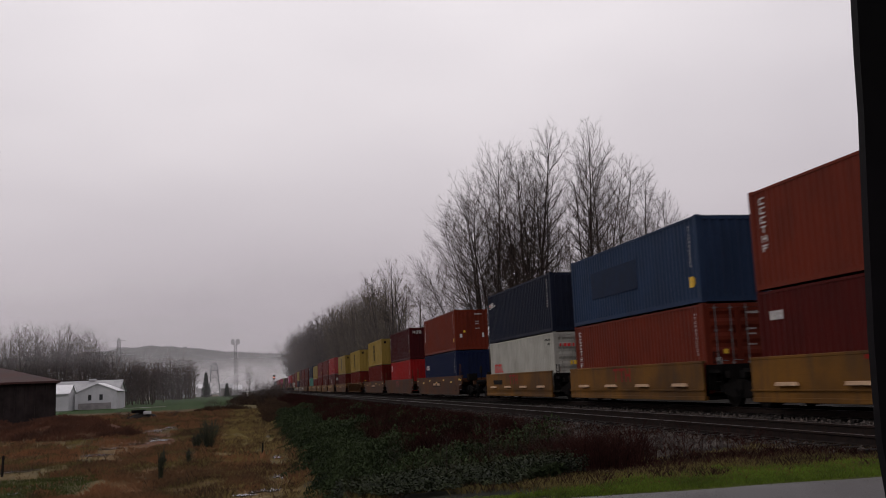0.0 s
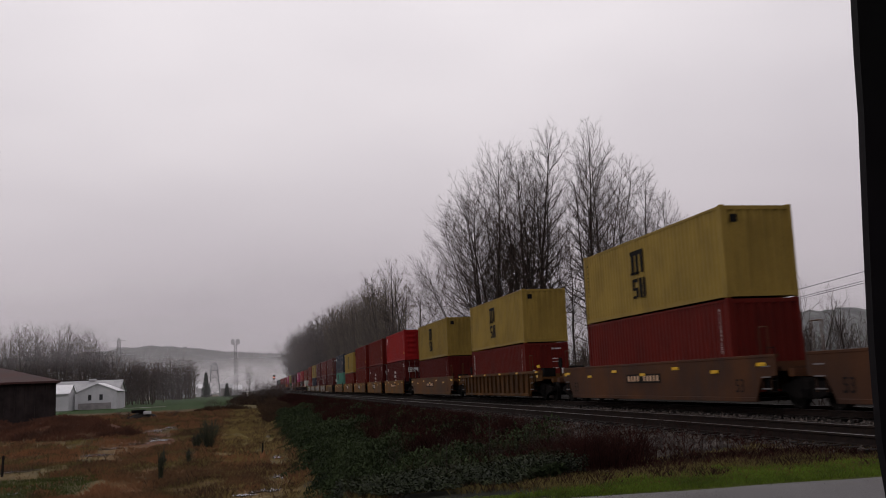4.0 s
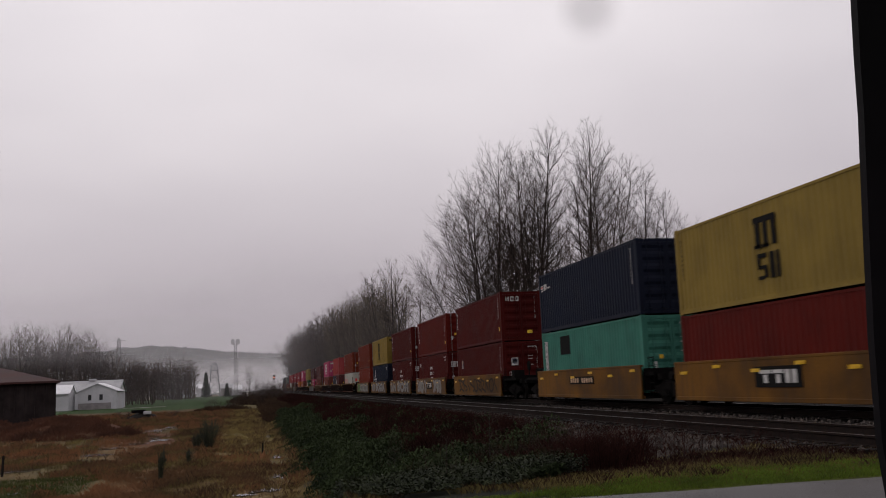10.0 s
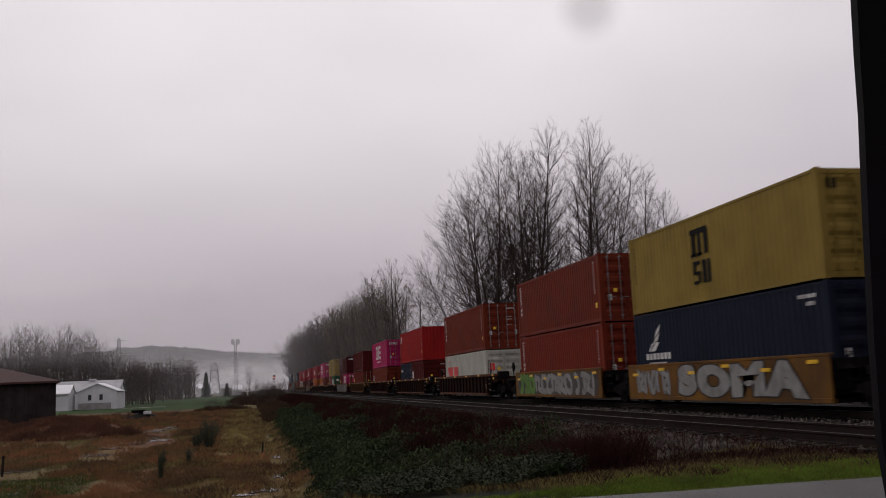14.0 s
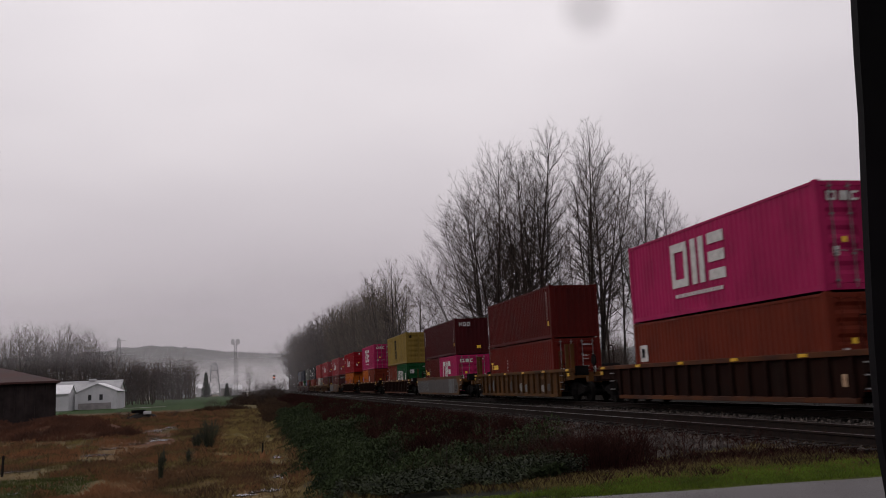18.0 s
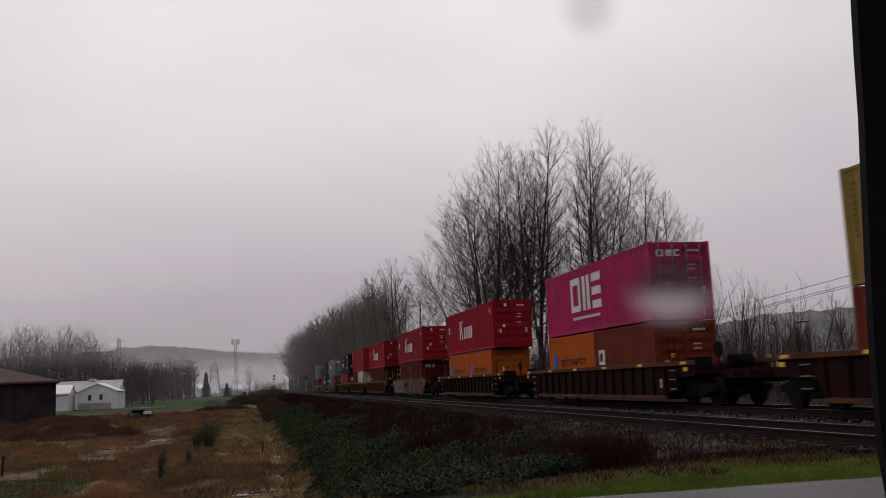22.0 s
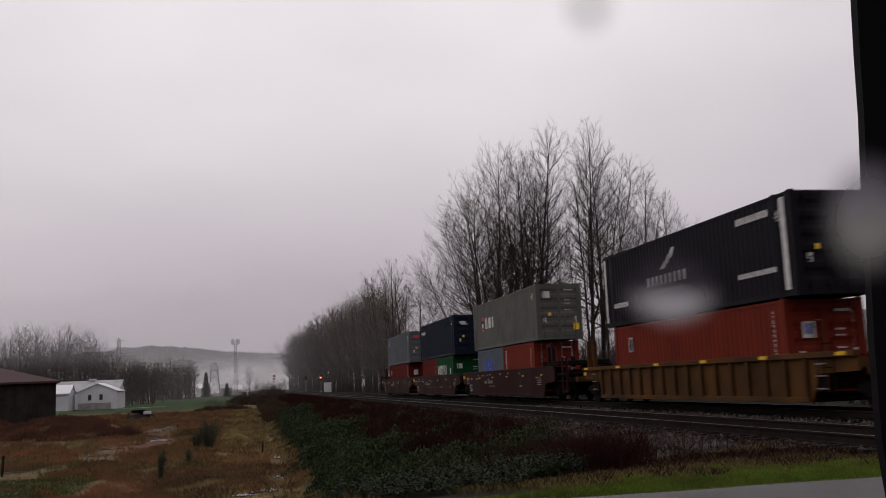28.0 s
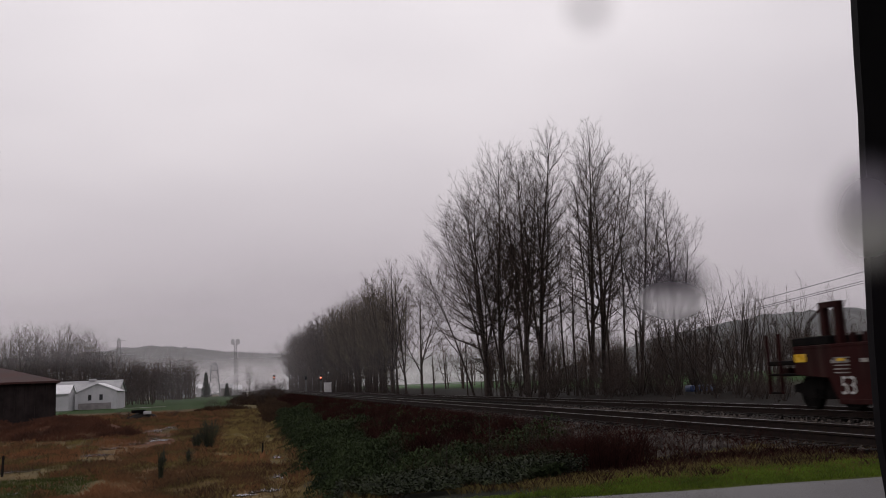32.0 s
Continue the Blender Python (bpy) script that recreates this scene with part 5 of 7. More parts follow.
for i, p in enumerate(PUDDLES):
    puddle(*p, i + 1)

# ---- window frame of the parked car from which the view is seen ----
own = thing("car_door", "black window frame and door of the parked car", "car door")
edge = [(0.3844, 0.5037, 1.3895), (0.3861, 0.5092, 1.3493), (0.3883, 0.5142, 1.3126), (0.3904, 0.5245, 1.2395), (0.3929, 0.5347, 1.1663), (0.3972, 0.5435, 1.1004), (0.4006, 0.5461, 1.0783), (0.4033, 0.5479, 1.0618), (0.4146, 0.5497, 1.0339), (0.435, 0.55, 1.0)]
g = Geo()
for x, y, z in edge:
    x += 0.0035
    g.v += [(x, y, z), (x + 0.004, y + 0.012, z), (x + 0.16, y + 0.02, z), (x + 0.16, y - 0.05, z)]
for i in range(len(edge) - 1):
    for k in range(4):
        n = (k + 1) % 4
        g.f.append((4 * i + k, 4 * i + n, 4 * i + 4 + n, 4 * i + 4 + k))
g.f += [(0, 1, 2, 3), tuple(4 * (len(edge) - 1) + k for k in (3, 2, 1, 0))]
part("window_pillar", g, M_BLACK, own, "matt black window pillar")
part("door_panel", bevelled(Geo().box(0.47, -0.4, 0.1, 0.62, 0.6, 1.0).mesh("door_panel"), 0.02), M_BLACK, own)
part("sill", bevelled(Geo().box(0.5, -0.6, -0.17, 0.75, 0.7, 0.1).mesh("sill"), 0.02), M_BLACK, own)
# ---- the train ----
def run(t):
    """Metres that the train has come by t seconds."""
    return 19.3826 * t + 0.0083 * t * t


PAINT = {
    "rust": (0.225, 0.036, 0.017), "red": (0.17, 0.016, 0.0105), "darkred": (0.11, 0.0105, 0.0082), "maroon": (0.085, 0.010, 0.0125), "cai": (0.43, 0.018, 0.018), "kline": (0.38, 0.010, 0.022),
    "orange_red": (0.25, 0.032, 0.0155), "blue": (0.034, 0.062, 0.13), "navy": (0.0165, 0.022, 0.044), "royal": (0.011, 0.02, 0.068), "white": (0.70, 0.68, 0.60), "yellow": (0.46, 0.315, 0.075),
    "mustard": (0.385, 0.262, 0.06), "teal": (0.095, 0.33, 0.25), "pink": (0.60, 0.03, 0.155), "green": (0.012, 0.10, 0.032), "orange": (0.56, 0.125, 0.007), "grey": (0.19, 0.188, 0.168), "slate": (0.19, 0.20, 0.22),
    "black": (0.017, 0.015, 0.022), "steel": (0.17, 0.2, 0.24),
}
P_MAT = {k: shade("container_paint_" + k, tuple(0.5 * v for v in c), tuple(v * 0.38 for v in c), 0.7, 0.6, 0, 0.06, 30, streak=0.35, objrand=0.08, dirt=tuple(0.12 * v + 0.004 for v in c), spec=0.06) for k, c in PAINT.items()}
WORDS = {"rust": "rust-red", "red": "brick-red", "darkred": "dark red", "maroon": "dark maroon", "cai": "bright red", "kline": "bright red", "orange_red": "orange-red", "blue": "weathered blue", "navy": "dark navy", "royal": "deep blue",
         "white": "dirty white", "yellow": "pale yellow", "mustard": "mustard yellow", "teal": "teal green", "pink": "magenta pink", "green": "dark green", "orange": "orange", "grey": "weathered grey", "slate": "slate grey", "black": "charcoal black", "steel": "blue-grey"}
M_WHITE = shade("white_marking_paint", (0.5, 0.485, 0.47), (0.34, 0.325, 0.31), 5, 0.6, 0, 0.02)
M_DIMWHITE = shade("dull_white_marking_paint", (0.25, 0.235, 0.22), (0.14, 0.13, 0.12), 5, 0.6, 0, 0.02, spec=0.1)
M_YMARK = shade("yellow_marking_paint", (0.75, 0.48, 0.03), (0.55, 0.33, 0.02), 5, 0.6, 0, 0.02)
M_KMARK = shade("black_marking_paint", (0.009, 0.008, 0.008), (0.006, 0.006, 0.006), 5, 0.75, 0, 0.02, spec=0.05)
M_RMARK = shade("red_marking_paint", (0.6, 0.03, 0.03), (0.45, 0.025, 0.025), 5, 0.6, 0, 0.02)
M_BMARK = shade("blue_marking_paint", (0.03, 0.06, 0.32), (0.02, 0.05, 0.25), 5, 0.6, 0, 0.02)
M_GALV = shade("galvanised_rod", (0.16, 0.15, 0.15), (0.09, 0.085, 0.085), 6, 0.55, 0.2, 0.05)
M_UNDER = shade("grimy_black_steel", (0.008, 0.0068, 0.0064), (0.004, 0.0037, 0.0037), 3, 0.9, 0.0, 0.2, spec=0.03)
M_WHEEL = shade("wheel_steel", (0.010, 0.0085, 0.008), (0.005, 0.0045, 0.0042), 4, 0.8, 0.0, 0.1, spec=0.04)
M_GASKET = shade("dark_container_gap", (0.02, 0.016, 0.016), (0.012, 0.01, 0.01), 4, 0.8, 0, 0.05)
M_NMARK = shade("dark_blue_patch_paint", (0.012, 0.02, 0.042), (0.008, 0.013, 0.028), 2, 0.7, 0, 0.02, spec=0.06)
MARKS = {"n": M_NMARK, "w": M_WHITE, "y": M_YMARK, "k": M_KMARK, "r": M_RMARK, "b": M_BMARK}
W2 = 1.22
mesh_cache = {}


def cached(key, make):
    if key not in mesh_cache:
        mesh_cache[key] = make()
    return mesh_cache[key]


def ridges(a, b, pitch, depth):
    """A trapezoid wave from a to b: (position, offset) pairs, offset 0 outside, depth inside."""
    n = max(1, round((b - a) / pitch))
    p = (b - a) / n
    out = []
    for i in range(n):
        s = a + i * p
        out += [(s, 0), (s + 0.26 * p, 0), (s + 0.5 * p, depth), (s + 0.76 * p, depth)]
    out.append((b, 0))
    return out


def side_panel_mesh(L, H, side):
    g = Geo()
    wave = ridges(-L / 2 + 0.17, L / 2 - 0.17, 0.28, 0.03)
    z0, z1 = 0.17, H - 0.10
    for s, d in wave:
        x = side * (W2 - 0.012 - d)
        g.v += [(x, s, z0), (x, s, z1)]
    for i in range(len(wave) - 1):
        k = 2 * i
        g.f.append((k, k + 1, k + 3, k + 2) if side < 0 else (k, k + 2, k + 3, k + 1))
    return g.mesh("side_panel")


def frame_mesh(L, H):
    g = Geo()
    for sx in (-1, 1):
        for sy in (-1, 1):
            xa, xb = sorted((sx * W2, sx * (W2 - 0.14)))
            ya, yb = sorted((sy * L / 2, sy * (L / 2 - 0.17)))
            g.box(xa, ya, 0.1, xb, yb, H - 0.1)
        xa, xb = sorted((sx * (W2 - 0.004), sx * (W2 - 0.08)))
        g.box(xa, -L / 2 + 0.165, 0.03, xb, L / 2 - 0.165, 0.18)
        g.box(xa, -L / 2 + 0.165, H - 0.105, xb, L / 2 - 0.165, H - 0.03)
    for sy in (-1, 1):
        ya, yb = sorted((sy * (L / 2 - 0.006), sy * (L / 2 - 0.12)))
        g.box(-W2 + 0.135, ya, 0.03, W2 - 0.135, yb, 0.19)
        g.box(-W2 + 0.135, ya, H - 0.16, W2 - 0.135, yb, H - 0.03)
    if L > 13:
        for sx in (-1, 1):
            for sy in (-1, 1):
                xa, xb = sorted((sx * (W2 + 0.006), sx * (W2 - 0.1)))
                ya, yb = sorted((sy * 6.096, sy * 5.93))
                g.box(xa, ya, 0.0, xb, yb, H)
    return g.mesh("frame")


def casting_mesh():
    return bevelled(Geo().box(-0.082, -0.091, 0, 0.082, 0.091, 0.118).mesh("corner_casting"), 0.012)


def roof_mesh(L, H):
    g = Geo()
    wave = ridges(-L / 2 + 0.1, L / 2 - 0.1, 0.42, 0.02)
    for s, d in wave:
        g.v += [(-W2 + 0.04, s, H - 0.035 - d), (W2 - 0.04, s, H - 0.035 - d)]
    for i in range(len(wave) - 1):
        g.f.append((2 * i, 2 * i + 1, 2 * i + 3, 2 * i + 2))
    return g.mesh("roof_panel")


def floor_mesh(L, H):
    return Geo().box(-W2 + 0.09, -L / 2 + 0.13, 0.10, W2 - 0.09, L / 2 - 0.13, 0.19).mesh("floor")


def blank_end_mesh(L, H, end):
    g = Geo()
    wave = ridges(-W2 + 0.14, W2 - 0.14, 0.29, 0.05)
    for s, d in wave:
        y = end * (L / 2 - 0.015 - d)
        g.v += [(s, y, 0.19), (s, y, H - 0.16)]
    for i in range(len(wave) - 1):
        k = 2 * i
        g.f.append((k, k + 2, k + 3, k + 1) if end < 0 else (k, k + 1, k + 3, k + 2))
    return g.mesh("end_panel")


def door_mesh(L, H, sx):
    """One door leaf at the near end with pressed horizontal bands."""
    g = Geo()
    y = -L / 2
    x0, x1 = (-W2 + 0.15, -0.012) if sx < 0 else (0.012, W2 - 0.15)
    z0, z1 = 0.2, H - 0.17
    g.box(x0, y + 0.02, z0, x0 + 0.09, y + 0.07, z1)
    g.box(x1 - 0.09, y + 0.02, z0, x1, y + 0.07, z1)
    g.box(x0 + 0.09, y + 0.02, z0, x1 - 0.09, y + 0.07, z0 + 0.1)
    g.box(x0 + 0.09, y + 0.02, z1 - 0.1, x1 - 0.09, y + 0.07, z1)
    wave = ridges(z0 + 0.1, z1 - 0.1, (z1 - z0) / 5.2, 0.05)
    k = len(g.v)
    for s, d in wave:
        g.v += [(x0 + 0.09, y + 0.035 + d, s), (x1 - 0.09, y + 0.035 + d, s)]
    for i in range(len(wave) - 1):
        a = k + 2 * i
        g.f.append((a, a + 1, a + 3, a + 2))
    return g.mesh("door")


def rod_mesh(L, H, x):
    g = Geo().tube((x, -L / 2 - 0.012, 0.08), (x, -L / 2 - 0.012, H - 0.07), 0.019, None, 6)
    for z in (0.24, H * 0.32, H * 0.68, H - 0.2):
        g.box(x - 0.05, -L / 2 - 0.04, z, x + 0.05, -L / 2 + 0.02, z + 0.05)
    return g.mesh("lock_rod")


def handle_mesh(L, H, x):
    return Geo().tube((x, -L / 2 - 0.035, 1.05), (x + 0.34, -L / 2 - 0.035, 1.02), 0.013, None, 5).mesh("door_handle")


STROKES = [((0, 0, 0.22, 1), (0.22, 0.78, 1, 1), (0.22, 0, 1, 0.22)), ((0, 0, 0.22, 1), (0.78, 0, 1, 1), (0.22, 0.4, 0.78, 0.62)), ((0, 0.78, 1, 1), (0.39, 0, 0.61, 0.78)), ((0, 0, 0.22, 1), (0.22, 0.78, 0.78, 1), (0.78, 0, 1, 1)),
           ((0, 0, 1, 0.22), (0, 0.22, 0.22, 1), (0.78, 0.22, 1, 1), (0.22, 0.78, 0.78, 1)), ((0, 0, 0.22, 1), (0.22, 0.4, 0.9, 0.62), (0.22, 0.78, 1, 1))]


def glyphs(s, z, w, h, n, step, down=False, seed=1):
    """n bar shapes, w by h, from the upper far corner (s, z); s runs toward the near end."""
    out = []
    r = random.Random(seed)
    for i in range(n):
        gl = r.choice(STROKES)
        s0 = s if down else s + i * step
        z0 = z - i * step if down else z
        for a, b, c, d in gl:
            out.append((s0 + a * w, z0 - h + b * h, s0 + c * w, z0 - h + d * h))
    return out


def mark_mesh(L, rects, plane):
    """Flat bars on the near side ('s': s from the far end) or on the near end face ('e': s from its left edge)."""
    g = Geo()
    for bar in rects:
        if len(bar) == 8:
            x = -W2 - 0.0045
            g.quad(*[(x, L / 2 - bar[2 * i], bar[2 * i + 1]) for i in range(4)])
            continue
        s0, z0, s1, z1 = bar
        if plane == "s":
            x = -W2 - 0.0045
            g.quad((x, L / 2 - s0, z0), (x, L / 2 - s1, z0), (x, L / 2 - s1, z1), (x, L / 2 - s0, z1))
        else:
            y = -L / 2 - 0.0045
            g.quad((-W2 + s0, y, z0), (-W2 + s1, y, z0), (-W2 + s1, y, z1), (-W2 + s0, y, z1))
    return g.mesh("marking")


def marks_for(style, L, H):
    """Markings by livery: (colour, plane, bars)."""
    t = H - 0.3
    code = [("w", "s", glyphs(L - 0.62, t, 0.09, 0.08, 11, 0.13, True, 4)), ("w", "e", glyphs(2.02, t - 0.05, 0.06, 0.09, 10, 0.13, True, 6))]
    small = [("w", "s", [(L - 1.3 + 0.12 * i, t - 0.1, L - 1.22 + 0.12 * i, t) for i in range(7)] + [(L - 0.95 + 0.1 * i, t - 0.3, L - 0.88 + 0.1 * i, t - 0.2) for i in range(4)])]
    warn = [("y", "s", [(L - 0.55, 0.62, L - 0.37, 0.84)])]
    doors = [("w", "e", [(1.5 + 0.09 * i, t - 0.08, 1.555 + 0.09 * i, t) for i in range(6)] + [(1.52 + 0.08 * i, t - 0.42 - 0.17 * j, 1.565 + 0.08 * i, t - 0.37 - 0.17 * j) for i in range(4) for j in range(5) if (i * 3 + j) % 3] + [(0.35, 0.9, 0.52, 1.15), (2.0, 0.9, 2.14, 1.2)]),
             ("y", "e", [(0.62, 1.25, 0.78, 1.4)])]
    if style == "vert":
        return [("w", "s", glyphs(0.55, H - 0.28, 0.26, 0.2, 6, 0.27, True, 2))] + code + warn + doors
    if style == "tex":
        return [("w", "s", glyphs(0.4, H - 0.35, 0.16, 0.34, 3, 0.42, True, 3)), ("w", "e", glyphs(0.32, H - 0.3, 0.2, 0.27, 3, 0.29, False, 3))] + code + [("y", "e", [(1.55, 0.42, 1.85, 0.62)])] + warn
    if style == "cai":
        return [("w", "s", [(0.5, H - 0.95, 0.62, H - 0.35), (0.5, H - 0.47, 0.78, H - 0.35), (0.5, H - 0.95, 0.74, H - 0.83), (0.84, H - 0.95, 0.95, H - 0.4), (0.95, H - 0.7, 1.06, H - 0.38), (1.12, H - 0.95, 1.22, H - 0.35)])] + code + warn
    if style == "msc":
        a = L * 0.42
        bars = [(a + 0.42 * i, 1.55, a + 0.24 + 0.42 * i, 2.25) for i in range(3)] + [(a - 0.08, 2.25, a + 1.1, 2.42)] + [(a - 0.1, 1.52, a + 0.3, 1.62), (a + 0.34, 1.52, a + 0.7, 1.62)]
        low = [(a, 1.24, a + 0.5, 1.36), (a, 0.99, a + 0.16, 1.24), (a, 0.92, a + 0.5, 1.02), (a + 0.34, 0.66, a + 0.5, 0.92), (a, 0.62, a + 0.34, 0.72), (a + 0.64, 0.62, a + 0.9, 1.36), (a + 0.98, 0.62, a + 1.14, 1.36)]
        return [("k", "s", bars + low + glyphs(0.42, H - 0.4, 0.1, 0.09, 9, 0.16, True, 8))] + [("k", "e", [(0.3, t - 0.25, 0.56, t)])]
    if style == "hmm":
        return [("w", "s", [(0.32, H - 0.62 - 0.12 * i, 0.62, H - 0.56 - 0.12 * i) for i in range(3)] + [(0.75 + 0.24 * i, H - 0.83 + 0.035 * i, 0.93 + 0.24 * i, H - 0.53) for i in range(2)] + [(1.3 + 0.14 * i, H - 0.78, 1.4 + 0.14 * i, H - 0.7) for i in range(3)]),
                ("r", "s", [(0.3, H - 0.7, 0.6, H - 0.64)])] + code
    if style == "oocl":
        ring = []
        for i in range(3):
            s = 0.95 + 0.48 * i
            ring += [(s, 1.12, s + 0.09, 1.6), (s + 0.3, 1.12, s + 0.39, 1.6), (s, 1.51, s + 0.39, 1.6), (s, 1.12, s + 0.39, 1.2)]
        return [("r", "s", ring + [(2.4, 1.12, 2.5, 1.6), (2.4, 1.12, 2.7, 1.2)]), ("r", "e", [(0.3 + 0.2 * i, t - 0.42, 0.45 + 0.2 * i, t - 0.27) for i in range(4)]), ("k", "s", small[0][2]), ("y", "e", [(0.8, 1.3, 1.15, 1.5)])]
    if style == "zim":
        digits = [(L * 0.42 + 0.24 * i, 1.75 - 0.42 * j, L * 0.42 + 0.15 + 0.24 * i, 1.98 - 0.42 * j) for i in range(6) for j in range(2) if (i + j) % 5] + [(L * 0.42 + 0.3 + 0.34 * i, 0.82, L * 0.42 + 0.56 + 0.34 * i, 1.12) for i in range(3)]
        return [("w", "s", digits + [(0.6 + 0.17 * i, H - 0.85, 0.73 + 0.17 * i, H - 0.6) for i in range(4)]), ("w", "e", [(0.28, t - 0.5, 0.62, t - 0.4), (0.28, t - 0.66, 0.62, t - 0.54), (0.28, t - 0.8, 0.62, t - 0.7), (0.7, t - 0.8, 0.78, t - 0.4), (0.88, t - 0.8, 0.97, t - 0.4), (1.16, t - 0.8, 1.25, t - 0.4), (0.97, t - 0.62, 1.16, t - 0.42)])] + small + doors[:1]
    if style == "one":
        a = L * 0.295
        b = [(a, 0.95, a + 0.28, 2.45), (a + 0.95, 0.95, a + 1.22, 2.45), (a + 0.28, 2.15, a + 0.95, 2.45), (a + 0.28, 0.95, a + 0.95, 1.22), (a + 1.5, 0.95, a + 1.85, 2.45), (a + 2.03, 0.95, a + 2.38, 2.45),
             (a + 2.66, 2.1, a + 3.7, 2.45), (a + 2.66, 1.52, a + 3.7, 1.86), (a + 2.66, 0.95, a + 3.7, 1.28)]
        if L < 7:
            b = [((p - a) * 0.72 + 1.3, q - 0.25, (r - a) * 0.72 + 1.3, s - 0.25) for p, q, r, s in b]
        else:
            b += [(a + 0.2 + 0.22 * i, 0.6, a + 0.37 + 0.22 * i, 0.72) for i in range(15)]
        return [("w", "s", b), ("w", "e", [(0.3, t - 0.25, 0.36, t), (0.52, t - 0.25, 0.58, t), (0.36, t - 0.06, 0.52, t), (0.36, t - 0.25, 0.52, t - 0.19), (0.68, t - 0.25, 0.92, t), (1.0, t - 0.25, 1.06, t), (1.06, t - 0.06, 1.22, t), (1.06, t - 0.25, 1.22, t - 0.19)])] + doors
    if style == "kline":
        a = L * 0.335
        b = [(a, 0.95, a + 0.28, 0.95, a + 0.36, 2.2, a + 0.08, 2.2), (a + 0.4, 1.5, a + 0.5, 1.72, a + 1.0, 2.2, a + 0.68, 2.2), (a + 0.4, 1.66, a + 0.58, 1.8, a + 1.1, 0.95, a + 0.76, 0.95)]
        b += [(a + 1.4, 0.95, a + 1.75, 1.72), (a + 1.98, 0.95, a + 2.2, 1.72), (a + 2.42, 0.95, a + 2.68, 1.72), (a + 2.76, 0.95, a + 3.02, 1.72), (a + 3.26, 0.95, a + 3.7, 1.72)]
        return [("w", "s", b + [(0.95, 1.55, 1.4, 1.98)]), ("r", "s", [(1.05, 1.65, 1.3, 1.88)])] + doors + [("w", "e", [(0.75, t - 0.1, 0.9, t + 0.08)])]
    if style == "uasc":
        b = []
        for i in range(4):
            s = 0.5 + 0.85 * i
            b += [(s, 1.08, s + 0.2, 1.95), (s + 0.45, 1.08, s + 0.64, 1.95), (s + 0.2, 1.08 if i != 1 else 1.75, s + 0.45, 1.25 if i != 1 else 1.95)]
        return [("w", "s", b + [(L - 1.1, 0.9, L - 0.8, 1.7)]), ("w", "e", [(0.3, t - 0.65, 0.7, t - 0.3)])] + doors[:1]
    if style == "mol":
        a = 2.1 if L > 7 else 1.6
        return [("w", "s", [(a + 0.95, 1.25, a + 1.22, 1.9), (a + 1.28, 1.25, a + 1.5, 1.9), (a + 1.75, 1.25, a + 2.35, 1.9), (a + 2.6, 1.25, a + 2.95, 1.9), (a + 0.12, 1.35, a + 0.5, 1.62)]),
                ("r", "s", [(a + 0.15, 1.78, a + 0.6, 1.78, a + 0.5, 2.0, a + 0.2, 2.0), (a + 0.2, 1.1, a + 0.5, 1.1, a + 0.58, 1.26, a + 0.15, 1.26)]), ("k", "s", [(a, 1.3, a + 0.1, 1.72), (a + 0.12, 1.64, a + 0.5, 1.76)])] + doors + [("y", "e", [(1.95, 0.5, 2.25, 0.85)]), ("w", "e", [(0.35, t - 0.45, 0.75, t - 0.1)])]
    if style == "plate":
        return [("b", "s", [(1.7, 1.15, 3.6, 1.95)]), ("w", "s", [(2.0, 1.3, 2.2, 1.8), (2.5, 1.3, 2.75, 1.8), (3.05, 1.3, 3.25, 1.8)])]
    if style == "logo":
        a = L * 0.28
        tri = [(a + 1.5 + 0.3 * i, 1.75 + 0.1 * i, a + 1.95 + 0.3 * i, 1.75 + 0.16 * i, a + 2.2 + 0.3 * i, 2.0 + 0.2 * i, a + 1.95 + 0.3 * i, 2.0 + 0.2 * i) for i in range(3)]
        return [("w", "s", tri + [(a + 0.4 + 0.36 * i, 1.2, a + 0.62 + 0.36 * i, 1.55) for i in range(9)] + [(a + 0.9 + 0.2 * i, 0.92, a + 1.02 + 0.2 * i, 1.04) for i in range(12)] + [(0.8 + 0.2 * i, 0.72, 0.94 + 0.2 * i, 0.9) for i in range(8)]
                 + [(L - 3.0 + 0.19 * i, 0.75, L - 2.86 + 0.19 * i, 0.9) for i in range(11)] + [(L - 2.9 + 0.2 * i, 2.35, L - 2.75 + 0.2 * i, 2.55) for i in range(9)] + [(0.12, 0.2, 0.3, H - 0.15), (L - 0.55, 0.2, L - 0.3, H - 0.15)])] + doors
    if style == "touax":
        s = 0.35
        return [("y", "s", [(s, 1.62, s + 0.42, 1.72), (s + 0.15, 1.3, s + 0.27, 1.62)] + [(s + 0.5 + 0.26 * i, 1.3, s + 0.7 + 0.26 * i, 1.55) for i in range(4)]), ("w", "s", glyphs(L * 0.32, 1.8, 0.14, 0.1, 6, 0.19, True, 5))] + doors
    if style == "label":
        return [("w", "s", [(0.5, 1.15, 1.15, 1.75)]), ("b", "s", [(0.62, 1.28, 0.9, 1.62)])] + doors
    if style == "flag":
        return [("w", "s", [(1.4, 1.55, 1.75, 2.1)]), ("b", "s", [(1.44, 1.6, 1.7, 1.85)]), ("y", "s", [(1.44, 1.86, 1.7, 2.05)])] + code + doors[:1] + [("w", "e", [(0.5, 1.5, 0.9, 1.95)]), ("b", "e", [(0.55, 1.6, 0.85, 1.9)])]
    if style == "strip":
        return [("w", "s", [(0.45, 0.55, 0.85, 2.45)]), ("k", "s", [(0.53, 0.7 + 0.3 * i, 0.76, 0.88 + 0.3 * i) for i in range(6)])] + doors + [("k", "s", [(2.75, 1.75, 4.1, 2.6)])]
